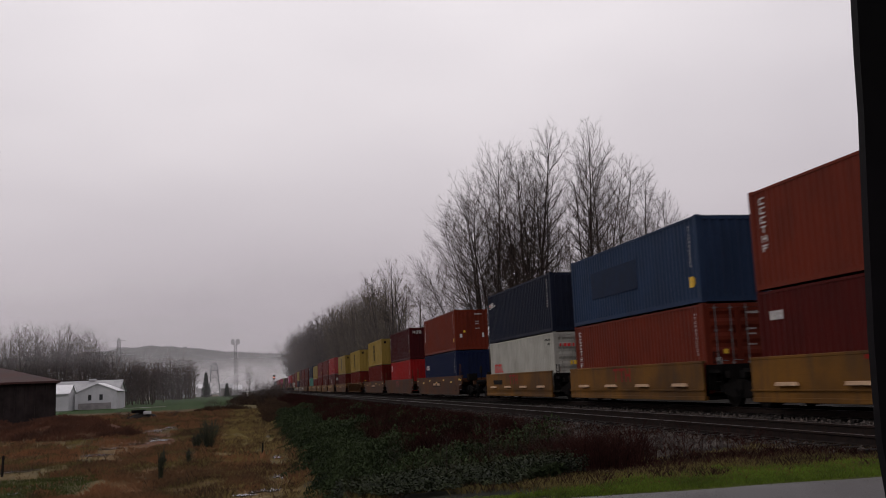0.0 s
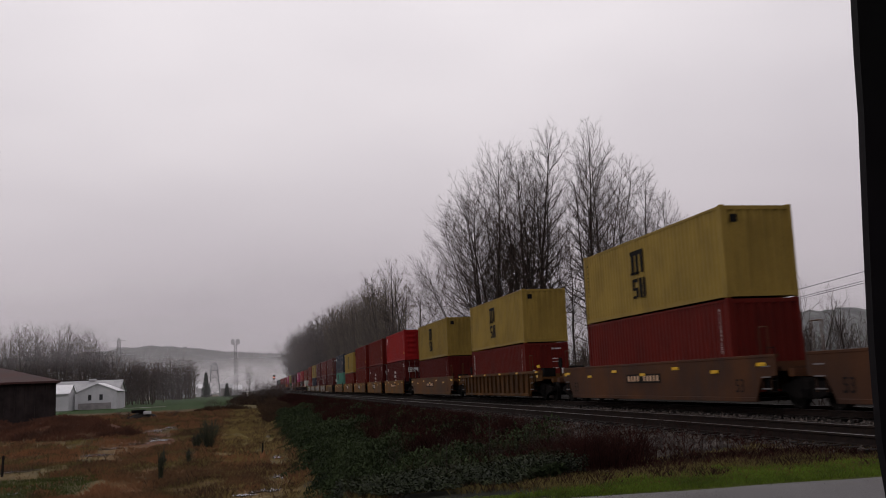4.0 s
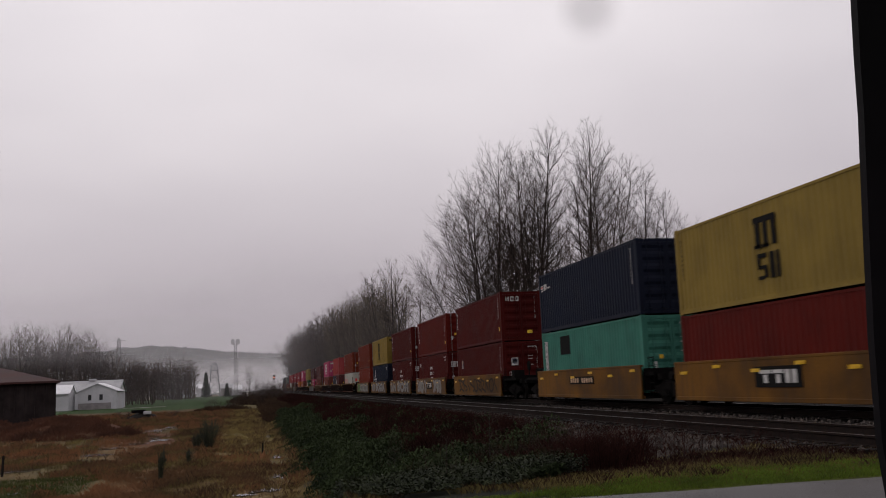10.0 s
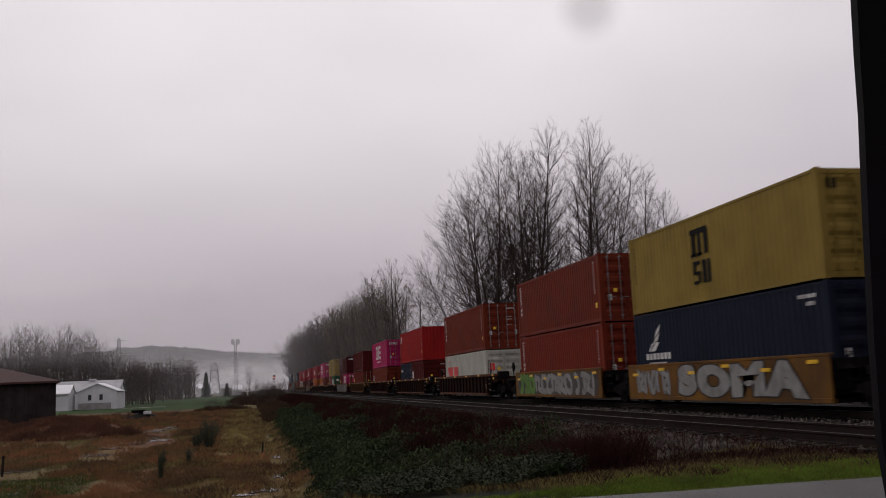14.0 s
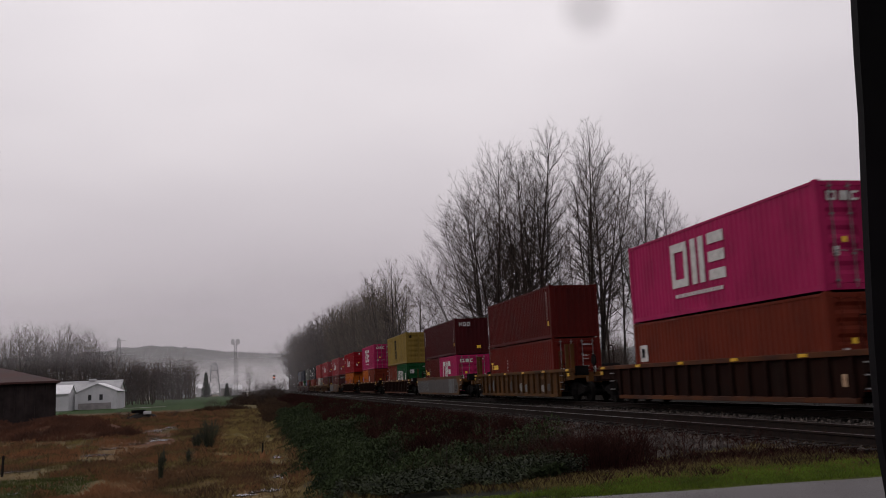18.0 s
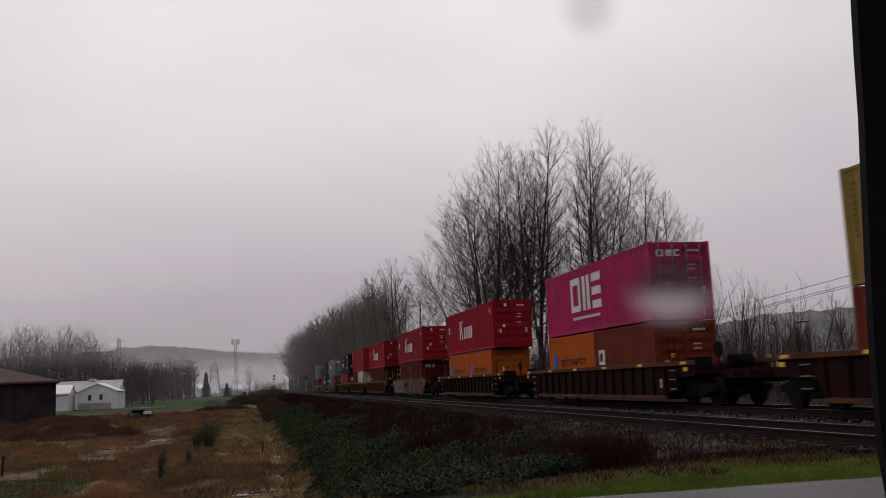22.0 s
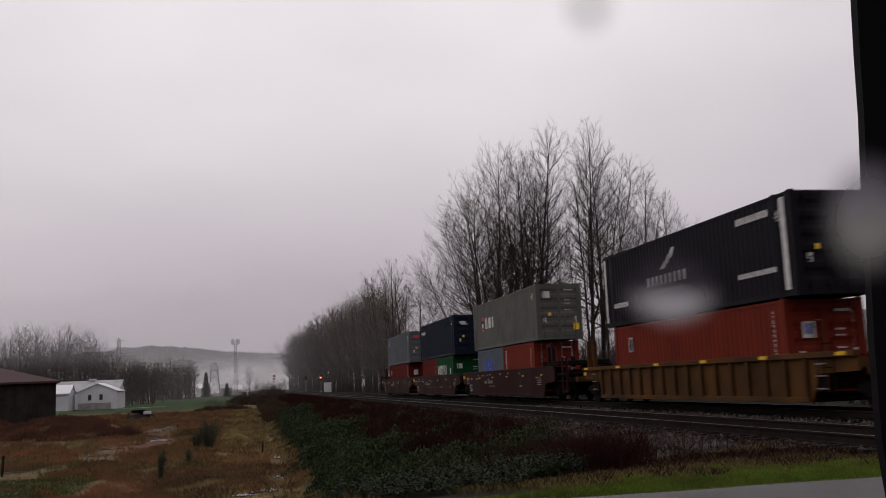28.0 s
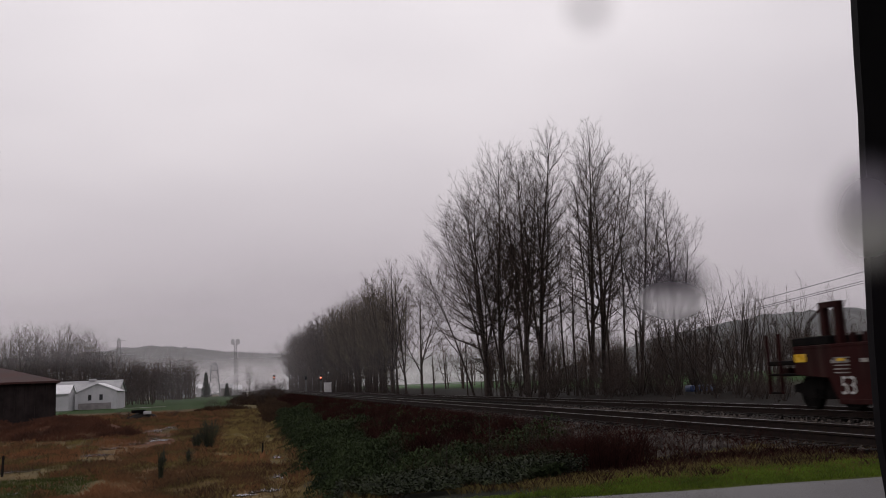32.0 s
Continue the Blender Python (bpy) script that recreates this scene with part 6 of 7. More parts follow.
    if style == "eagle":
        return [("w", "s", [(1.35, 1.5, 1.75, 1.5, 2.1, 1.8, 1.85, 1.82), (1.55, 1.7, 2.0, 1.9, 2.2, 2.15, 1.8, 1.95), (1.7, 1.95, 2.15, 2.2, 2.3, 2.45, 1.95, 2.25), (1.2, 1.5, 1.3, 1.5, 1.6, 1.75, 1.5, 1.8)] + [(0.95 + 0.3 * i, 1.2, 1.16 + 0.3 * i, 1.42) for i in range(7)] + [(1.2 + 0.16 * i, 1.02, 1.3 + 0.16 * i, 1.1) for i in range(9)] + small[0][2]), ("y", "e", [(0.5, 0.5, 1.0, 0.75)])] + doors[:1]
    if style == "cosco":
        return [("w", "s", [(0.75, 1.95, 1.1, 2.15), (0.65, 2.15, 1.2, 2.28), (0.85, 2.28, 1.0, 2.42)] + [(1.35 + 0.26 * i, 2.05, 1.55 + 0.26 * i, 2.3) for i in range(5)]), ("w", "e", [(0.4, t - 0.35, 0.9, t - 0.2), (0.55, t - 0.45, 1.05, t - 0.35)])] + doors
    if style == "ymark":
        return [("r", "s", [(1.1 + 0.36 * i, 1.1, 1.33 + 0.36 * i, 1.75) for i in range(9) if i != 4] + [(0.8, 1.45, 1.05, 1.75)] + [(0.9 + 0.12 * i, 2.1, 0.98 + 0.12 * i, 2.18) for i in range(7)]), ("r", "e", [(0.3, 1.3, 0.6, 1.75)]), ("y", "e", [(0.75, 1.3, 1.0, 1.5)])]
    if style == "bluemark":
        return [("b", "s", [(0.5, 1.12, 0.72, 1.12, 1.0, 1.75, 0.8, 1.75), (0.8, 1.12, 1.1, 1.12, 1.3, 1.75, 1.05, 1.75)]), ("k", "s", glyphs(1.7, 1.5, 0.26, 0.28, 9, 0.38, False, 9))] + [("w", "e", [(0.7, 1.2, 0.8, 1.5)])]
    if style == "patch":
        return [("n", "s", [(2.4, 1.0, 7.2, 2.1)])] + code + warn + [("y", "s", [(L - 0.75, 0.55, L - 0.45, 0.9)])]
    if style == "blue3":
        return [("w", "s", [(0.75, 1.72, 0.95, 2.05), (1.05, 1.72, 1.3, 2.05), (1.36, 1.72, 1.6, 2.05), (1.66, 1.72, 1.9, 2.05)]), ("r", "s", [(0.6, 1.72, 0.72, 1.95)])] + code
    if style == "box3":
        return [("b", "s", [(0.8, 1.95, 1.75, 2.6)]), ("w", "s", [(0.92, 2.05, 1.05, 2.5), (1.18, 2.05, 1.36, 2.5), (1.5, 2.05, 1.62, 2.5)])] + doors + [("r", "e", [(0.45, t - 0.35, 0.9, t - 0.1)])]
    return code + warn


def container(colour, L, H, style, door, u, z):
    feet = {6.06: "twenty-foot", 12.19: "forty-foot", 13.72: "forty-five-foot"}[L]
    label = f"{WORDS[colour]} {feet} steel container, {'door end' if door else 'ribbed end'} forward, on freight train"
    c = thing("shipping_container", label, "container", "containers of the freight train")
    paint = P_MAT[colour]

    def piece(name, key, make, mat=paint):
        me = cached((name, key, L, H, mat.name), lambda: make())
        return part(name, me, mat, c)

    piece("frame", 0, lambda: frame_mesh(L, H))
    cast = cached(("cast", paint.name), casting_mesh)
    for sx in (-1, 1):
        for sy in (-1, 1):
            for z0 in (0.0, H - 0.118):
                part("corner_casting", cast, paint, c, at=(sx * (W2 - 0.078), sy * (L / 2 - 0.087), z0))
    piece("side_panel", -1, lambda: side_panel_mesh(L, H, -1))
    piece("side_panel", 1, lambda: side_panel_mesh(L, H, 1))
    piece("roof_panel", 0, lambda: roof_mesh(L, H))
    piece("floor", 0, lambda: floor_mesh(L, H), M_GASKET)
    piece("end_panel", 1, lambda: blank_end_mesh(L, H, 1))
    if door:
        rods = M_GALV if style in ("zim", "one", "touax", "vert") else paint
        for sx in (-1, 1):
            d = piece("door", sx, lambda: door_mesh(L, H, sx))
            for x in (sx * 0.28, sx * 0.82):
                part("lock_rod", cached(("rod", x, L, H, rods.name), lambda: rod_mesh(L, H, x)), rods, d)
                part("door_handle", cached(("hnd", x, L, H, rods.name), lambda: handle_mesh(L, H, x)), rods, d)
    else:
        piece("end_panel", -1, lambda: blank_end_mesh(L, H, -1))
    mk = marks_for(style, L, H)
    if L > 13:
        lettering("45", 0.46, M_WHITE, c, (-W2 - 0.006, -L / 2 + 0.85, H - 0.78))
    for i, (col, plane, rects) in enumerate(mk):
        if plane == "e" and not door and col == "w" and len(rects) > 25:
            continue
        me = cached(("mark", style, L, H, i), lambda: mark_mesh(L, rects, plane))
        part("marking", me, MARKS[col], c, {"n": "dark blue", "w": "white", "y": "yellow", "k": "black", "r": "red", "b": "blue"}[col] + " painted marking")
    MOVERS.append((c, u, z))
    return c


MOVERS = []
WHEELSETS = []


def lettering(txt, size, material, parent, at, name="lettering", turn=-90):
    """Painted characters on the near side of a thing."""
    cu = bpy.data.curves.new("lettering", "FONT")
    cu.body, cu.size = txt, size
    tmp = new("lettering", cu)
    me = bpy.data.meshes.new_from_object(tmp.evaluated_get(bpy.context.evaluated_depsgraph_get()))
    bpy.data.objects.remove(tmp)
    me.materials.clear()
    ob = part(name, me, material, parent)
    ob.matrix_local = pose(*at, 90, 0, turn)
    return ob


WHEEL_R = 0.457


def wheel_mesh():
    g = Geo()
    for sx in (-1, 1):
        x = sx * 0.73
        rings = [(x - sx * 0.07, 0.0), (x - sx * 0.07, 0.455), (x - sx * 0.03, 0.455), (x - sx * 0.025, 0.42), (x + sx * 0.065, 0.415), (x + sx * 0.065, 0.36), (x + sx * 0.02, 0.34), (x + sx * 0.02, 0.14), (x + sx * 0.09, 0.12), (x + sx * 0.09, 0.0)]
        n = 20
        k = len(g.v)
        for rx, rr in rings:
            for i in range(n):
                w = 2 * math.pi * i / n
                wob = 1.0 if rr < 0.2 or rr > 0.3 else 1.0
                g.v.append((rx, rr * math.cos(w) * wob, rr * math.sin(w)))
        for j in range(len(rings) - 1):
            for i in range(n):
                a = (i + 1) % n
                g.f.append((k + j * n + i, k + j * n + a, k + (j + 1) * n + a, k + (j + 1) * n + i))
        g.box(x + sx * 0.03 - 0.012, -0.05, 0.16, x + sx * 0.03 + 0.012, 0.05, 0.3)
    g.tube((-1.05, 0, 0), (1.05, 0, 0), 0.085, None, 8)
    g.v = [(x, 1.1 * y, 1.1 * z) for x, y, z in g.v]
    return g.mesh("wheelset")


def truck(parent, y):
    """A two-axle freight truck."""
    def frame_make():
        g = Geo()
        for sx in (-1, 1):
            x0, x1 = sorted((sx * 0.93, sx * 1.08))
            g.prism([(-1.22, 0.48), (-1.18, 0.66), (-0.75, 0.74), (-0.35, 0.86), (0.35, 0.86), (0.75, 0.74), (1.18, 0.66), (1.22, 0.48), (0.95, 0.46), (0.5, 0.3), (-0.5, 0.3), (-0.95, 0.46)], x0, x1)
        g.box(-1.12, -0.24, 0.5, 1.12, 0.24, 0.78)
        for sx in (-1, 1):
            for dy in (-0.12, 0.12):
                g.tube((sx * 1.1, dy, 0.34), (sx * 1.1, dy, 0.56), 0.085, None, 8)
        return g.mesh("truck_frame")

    tr = part("truck", cached("truck", frame_make), M_UNDER, parent, "grimy two-axle freight truck", at=(0, y, 0))
    for dy in (-0.88, 0.88):
        ws = part("wheelset", cached("wheelset", wheel_mesh), M_WHEEL, tr, at=(0, dy, WHEEL_R))
        WHEELSETS.append((ws, dy))
    return tr


YELLOW_CAR = shade("weathered_yellow_car_paint", (0.13, 0.057, 0.0085), (0.056, 0.026, 0.0068), 0.55, 0.7, 0, 0.1, 25, streak=0.85, dirt=(0.04, 0.024, 0.015), spec=0.1)
LONG_CAR = shade("dull_yellow_car_paint", (0.082, 0.033, 0.0078), (0.036, 0.0155, 0.006), 0.55, 0.72, 0, 0.1, 25, streak=0.85, dirt=(0.03, 0.018, 0.012), spec=0.1)
FADED_CAR = shade("faded_red_brown_car_paint", (0.066, 0.026, 0.0105), (0.032, 0.014, 0.008), 0.6, 0.75, 0, 0.1, 25, streak=0.8, dirt=(0.03, 0.02, 0.017), spec=0.1)
RUST_EDGE = shade("worn_rusty_edge_paint", (0.075, 0.026, 0.0105), (0.035, 0.014, 0.009), 0.9, 0.75, 0, 0.1, 25, spec=0.08)
BROWN_CAR = shade("rusty_brown_car_paint", (0.016, 0.0058, 0.004), (0.0075, 0.0034, 0.0027), 0.9, 0.85, 0, 0.15, 25, streak=0.6, dirt=(0.02, 0.012, 0.009), spec=0.04)
OCHRE_CAR = shade("ochre_ribbed_car_paint", (0.076, 0.031, 0.0062), (0.031, 0.014, 0.0047), 0.8, 0.75, 0, 0.1, 25, streak=0.8, dirt=(0.03, 0.017, 0.011), spec=0.1)
WINE_CAR = shade("dark_wine_car_paint", (0.022, 0.0042, 0.0038), (0.012, 0.0032, 0.003), 0.8, 0.7, 0, 0.1, 25, streak=0.5, spec=0.06)
M_DULLCREAM = shade("lit_ledge_and_bar_cream", (0.45, 0.30, 0.19), (0.3, 0.18, 0.10), 3, 0.6, 0, 0.1)
M_REFLECT = shade("yellow_reflector", (0.6, 0.36, 0.015), (0.45, 0.26, 0.015), 6, 0.3, 0, 0.02)


S_FILL = {"silver": shade("silver_spray_paint", (0.20, 0.195, 0.19), (0.125, 0.12, 0.115), 2.2, 0.55, 0.1, 0.05, 20, streak=0.4, dirt=(0.07, 0.05, 0.035), spec=0.15),
          "green": shade("green_spray_paint", (0.085, 0.17, 0.025), (0.05, 0.11, 0.02), 3, 0.6, 0, 0.05, 20, spec=0.15),
          "gold": shade("ochre_spray_paint", (0.115, 0.05, 0.014), (0.06, 0.028, 0.011), 2.0, 0.65, 0, 0.05, 20, streak=0.5, spec=0.12),
          "grey": shade("faded_grey_spray_paint", (0.06, 0.054, 0.052), (0.03, 0.027, 0.026), 1.6, 0.65, 0, 0.05, 20, streak=0.5, spec=0.12),
          "pale": shade("pale_blue_spray_paint", (0.11, 0.12, 0.125), (0.055, 0.058, 0.06), 2.0, 0.65, 0, 0.05, 20, streak=0.5, spec=0.12),
          "line": shade("black_spray_line", (0.012, 0.01, 0.01), (0.02, 0.016, 0.014), 6, 0.7, 0, 0.05, spec=0.1)}


def ribbons(strokes, width, lift):
    """Flat bands of sprayed paint along wandering strokes of (s, z) points."""
    g = Geo()
    for q, pts in enumerate(strokes):
        m = len(pts)
        k = len(g.v)
        for i, (s, z) in enumerate(pts):
            a, b = pts[max(0, i - 1)], pts[min(m - 1, i + 1)]
            ds, dz = b[0] - a[0], b[1] - a[1]
            d = math.hypot(ds, dz) or 1
            w = width * (0.5 if i in (0, m - 1) else 1.0)
            x = -1.494 - lift - 0.0012 * q
            g.v += [(x, s - dz / d * w, z + ds / d * w), (x, s + dz / d * w, z - ds / d * w)]
        for i in range(m - 1):
            g.f.append((k + 2 * i, k + 2 * i + 2, k + 2 * i + 3, k + 2 * i + 1))
    return g


def scrawl(car, fill, s0, s1, seed, wide=0.13, count=7, edge=0.035):
    """A run of unreadable looping letters from s0 to s1, filled and outlined."""
    r = random.Random(seed)
    strokes = []
    for i in range(count):
        mid = s0 + (s1 - s0) * (i + 0.5) / count
        half = abs(s1 - s0) / count * 0.62
        form = r.choice(("S", "C", "N", "I", "O"))
        lean = r.uniform(-0.15, 0.15)
        pts = []
        for j in range(13):
            k = j / 12
            if form == "S":
                s, z = math.sin(2 * math.pi * k) * half, 1 - 2 * k
            elif form == "C":
                s, z = -math.sin(math.pi * k) * half, math.cos(math.pi * k)
            elif form == "O":
                s, z = math.sin(2 * math.pi * k) * half * 0.8, math.cos(2 * math.pi * k)
            elif form == "N":
                s, z = (-half + 2 * half * abs(((k * 3) % 2) - 1) if 1 < k * 3 < 2 else (half if k * 3 <= 1 else -half)), (1 - abs(((k * 3) % 2) - 1) * 2)
            else:
                s, z = half * 0.3 * math.sin(5 * k), 1 - 2 * k
            pts.append((mid + s + lean * z, 0.83 + z * r.uniform(0.36, 0.42)))
        strokes.append(pts)
    for i, st in enumerate(strokes):
        if edge:
            part("graffiti_outline", ribbons([st], wide + edge, 0.003 + 0.0014 * i), S_FILL["line"], car, "black sprayed outline")
        part("graffiti_fill", ribbons([st], wide, 0.0036 + 0.0014 * i), S_FILL[fill], car, ("black" if fill == "line" else fill) + " sprayed letter")


def bubble(car, txt, fill, s0, s1, fat=(0.12, 0.085)):
    """Fat bubble letters with a black outline from s0 toward the near end s1."""
    for name, off, lift, mat, lab in (("graffiti_outline", fat[0], 0.012, "line", "black sprayed outline"), ("graffiti_fill", fat[1], 0.015, fill, fill + " sprayed bubble letters")):
        cu = bpy.data.curves.new("letters", "FONT")
        cu.body, cu.size, cu.offset, cu.space_character = txt, 1.0, off, 1.22
        tmp = new("letters", cu)
        me = bpy.data.meshes.new_from_object(tmp.evaluated_get(bpy.context.evaluated_depsgraph_get()))
        bpy.data.objects.remove(tmp)
        me.materials.clear()
        if name == "graffiti_outline":
            lo, hi = min(v.co.x for v in me.vertices), max(v.co.x for v in me.vertices)
            zl, zh = min(v.co.y for v in me.vertices), max(v.co.y for v in me.vertices)
        for v in me.vertices:
            k = (v.co.x - lo) / (hi - lo)
            z = 0.30 + 1.08 * (v.co.y - zl) / (zh - zl)
            v.co = (-1.494 - lift, s0 + (s1 - s0) * k + 0.05 * math.sin(z * 6), z + 0.03 * math.sin(k * 11))
        part(name, me, S_FILL[mat], car, lab)


def veil_of_paint(car, fill, s0, s1, seed, lift=0.0035):
    """A patchy painted ground below the letters."""
    g = Geo()
    n = 40
    for i in range(n + 1):
        s = s0 + (s1 - s0) * i / n
        top = 1.34 - 0.16 * abs(noise.noise((s * 1.3, seed, 1)))
        bot = 0.30 + 0.14 * abs(noise.noise((s * 1.1, seed, 5)))
        if i in (0, n):
            top, bot = 0.95, 0.7
        g.v += [(-1.49 - lift, s, bot), (-1.49 - lift, s, top)]
    for i in range(n):
        g.f.append((2 * i, 2 * i + 2, 2 * i + 3, 2 * i + 1))
    part("graffiti_ground", g, S_FILL[fill], car, fill + " sprayed ground")


def graffiti(car, tag, half):
    if tag == "silver_a":
        scrawl(car, "silver", half - 0.4, 1.7, 3, 0.19, 7)
        scrawl(car, "silver", -1.3, -half + 1.7, 8, 0.19, 5)
    elif tag == "silver_b":
        scrawl(car, "silver", half - 0.5, 2.4, 5, 0.15, 6)
        bubble(car, "SOM", "silver", 1.4, -half + 0.9)
    elif tag == "silver_c":
        scrawl(car, "silver", half - 0.7, 2.9, 12, 0.10, 8)
        bubble(car, "SOMA", "silver", 2.2, -half + 0.8)
    elif tag == "green":
        veil_of_paint(car, "grey", half - 0.3, -half + 0.3, 2)
        scrawl(car, "green", half - 0.5, 3.0, 21, 0.2, 4, 0.03)
        scrawl(car, "silver", 2.6, -half + 1.0, 23, 0.15, 9, 0.02)
    elif tag == "grey":
        veil_of_paint(car, "grey", half - 0.3, -half + 1.3, 6)
        scrawl(car, "pale", half - 1.2, 3.4, 31, 0.05, 8, 0.01)
        veil_of_paint(car, "pale", -4.4, -half + 2.6, 14, 0.0065)
    elif tag == "swirl":
        scrawl(car, "line", half - 1.0, -half + 0.6, 51, 0.07, 11, 0.0)
    elif tag == "thin":
        scrawl(car, "grey", half - 0.8, half - 4.2, 61, 0.025, 5, 0.0)
    elif tag == "gold":
        veil_of_paint(car, "pale", half - 0.6, 2.2, 9)
        scrawl(car, "grey", half - 1.0, 2.6, 41, 0.1, 6, 0.03)
        bubble(car, "TAKS", "gold", 2.0, -half + 2.3, (0.075, 0.02))
    elif tag == "patches":
        r = random.Random(71)
        for i, (fill, panel) in enumerate((("grey", 1), ("silver", 2), ("gold", 2), ("pale", 5), ("silver", 6), ("grey", 8), ("gold", 9), ("pale", 12), ("grey", 13))):
            y0 = -7.18 + 0.957 * panel + 0.12
            g = Geo()
            low = 0.42 if fill != "gold" else 1.05
            tall = r.uniform(0.35, 0.75) if fill != "gold" else 0.2
            n = 10
            g.v = [(-1.3965, y0 + 0.36 + 0.34 * math.cos(2 * math.pi * k / n) * r.uniform(0.7, 1.0), low + tall / 2 + tall / 2 * math.sin(2 * math.pi * k / n) * r.uniform(0.75, 1.1)) for k in range(n)]
            g.f = [tuple(range(n))]
            part("graffiti_fill", g, S_FILL[fill], car, fill + " sprayed patch between ribs")


TAGGED = ("swirl", "thin", "silver_a", "silver_b", "silver_c", "green", "grey", "gold", "patches")


def well_car(kind, c, near_truck, far_truck, tag, near_end, far_end):
    """One well of an intermodal car centred on c. kind: plain40, plain53, ribbed, wine."""
    faded = kind == "plain53" and c < 115
    paint = FADED_CAR if faded else {"plain40": YELLOW_CAR, "plain53": LONG_CAR, "ribbed": BROWN_CAR, "ochre": OCHRE_CAR, "wine": WINE_CAR}[kind]
    words = {"plain40": "weathered yellow smooth-sided", "plain53": "long weathered yellow smooth-sided", "ribbed": "rusty brown ribbed", "ochre": "ochre yellow ribbed", "wine": "dark wine-red smooth-sided"}[kind]
    words = "long faded red-brown smooth-sided" if faded else words
    extra = " with graffiti" if tag in TAGGED else ""
    car = thing("well_car", f"{words} container well car{extra} on far track", "rail car", "well cars of the freight train")
    half = {"plain40": 6.3, "plain53": 8.85, "ribbed": 9.3, "ochre": 9.3, "wine": 9.4}[kind]
    deep = {"plain40": 6.3, "plain53": 7.7, "ribbed": 7.3, "ochre": 7.3, "wine": 7.6}[kind]
    HW = 1.49
    zt, zb = 1.45, 0.24
    if kind == "wine":
        zt = 1.6
    longer = {-1: 0.6 if kind == "wine" and near_truck == "end" else 0.0, 1: 0.6 if kind == "wine" and far_truck == "end" else 0.0}
    hn, hf, dn, df = half + longer[-1], half + longer[1], deep + longer[-1], deep + longer[1]
    ribbed = kind in ("ribbed", "ochre")

    def side_make(sx):
        g = Geo()
        if kind == "plain40":
            out = [(-half, zb), (-half, zt), (half, zt), (half, zb)]
        elif ribbed:
            out = [(-half, 1.0), (-half, zt - 0.1), (half, zt - 0.1), (half, 1.0), (deep + 0.35, 0.95), (deep, zb), (-deep, zb), (-deep - 0.35, 0.95)]
        else:
            out = [(-hn, 0.95), (-hn, zt + 0.06), (hf, zt + 0.06), (hf, 0.95), (df + 0.35, 0.85), (df, zb), (-dn, zb), (-dn - 0.35, 0.85)]
        inset = 0.1 if ribbed else 0.0
        x0, x1 = sorted((sx * (HW - inset), sx * (HW - inset - 0.05)))
        g.prism(out, x0, x1)
        return g.mesh("side_wall")

    def chord_make(sx):
        g = Geo()
        x0, x1 = sorted((sx * (HW + 0.02), sx * (HW - 0.16)))
        if ribbed:
            g.box(x0, -half, zt - 0.1, x1, half, zt + 0.05)
            x0, x1 = sorted((sx * HW, sx * (HW - 0.14)))
            g.box(x0, -deep, zb - 0.02, x1, deep, zb + 0.12)
        else:
            top = zt if kind == "plain40" else zt + 0.06
            x0, x1 = sorted((sx * (HW + 0.012), sx * (HW - 0.12)))
            g.box(x0, -hn - 0.01, top - 0.07, x1, hf + 0.01, top + 0.015)
            g.box(x0, -dn, zb - 0.03, x1, df, zb + 0.1)
        return bevelled(g.mesh("top_chord"), 0.012)

    for sx in (-1, 1):
        part("side_wall", cached((kind, paint.name, "side", sx, hn, hf), lambda: side_make(sx)), paint, car)
        part("chord", cached((kind, paint.name, "chord", sx, hn, hf), lambda: chord_make(sx)), RUST_EDGE if kind == "ribbed" else paint, car)
    if ribbed:
        rib = cached((kind, paint.name, "rib"), lambda: Geo().box(-HW, -0.07, zb + 0.1, -HW + 0.11, 0.07, zt - 0.1).mesh("rib"))
        n = 16
        for i in range(n):
            part("rib", rib, paint, car, at=(0, -deep + 0.12 + (2 * deep - 0.24) * i / (n - 1), 0))
        part("inner_ribs", cached((kind, paint.name, "ribs2"), lambda: (lambda g: [g.box(HW - 0.11, y - 0.07, zb + 0.1, HW, y + 0.07, zt - 0.1) for y in [-deep + 0.12 + (2 * deep - 0.24) * i / 15 for i in range(16)]] and g)(Geo()).mesh("inner_ribs")), paint, car)

    def floor_make():
        g = Geo()
        for i in range(9):
            y = -deep + 0.2 + (2 * deep - 0.4) * i / 8
            g.box(-HW + 0.06, y - 0.12, zb - 0.02, HW - 0.06, y + 0.12, zb + 0.08)
        return g.mesh("cross_members")

    part("cross_members", cached((kind, paint.name, "floor"), floor_make), M_UNDER, car)

    def end_make(sy):
        """End bulkhead, platform over the truck and draw sill."""
        g = Geo()
        e = (near_end if sy < 0 else far_end) - 0.1
        half, deep = (hn, dn) if sy < 0 else (hf, df)
        ya, yb = sorted((sy * (deep - 0.1), sy * (deep + 0.02)))
        g.box(-HW + 0.16, ya, zb + 0.3, HW - 0.16, yb, zt - 0.12)
        ya, yb = sorted((sy * half, sy * e))
        g.box(-0.42, ya, 0.88, 0.42, yb, 1.18)
        ya, yb = sorted((sy * deep, sy * (half if kind != "plain40" else half + 0.75 if e < 8 else e - 0.9)))
        g.box(-HW + 0.17, ya, 1.06, HW - 0.17, yb, 1.18)
        ya, yb = sorted((sy * (e - 0.5), sy * (e - 0.2)))
        g.box(-1.2, ya, 0.9, 1.2, yb, 1.12)
        return g.mesh("end_platform")

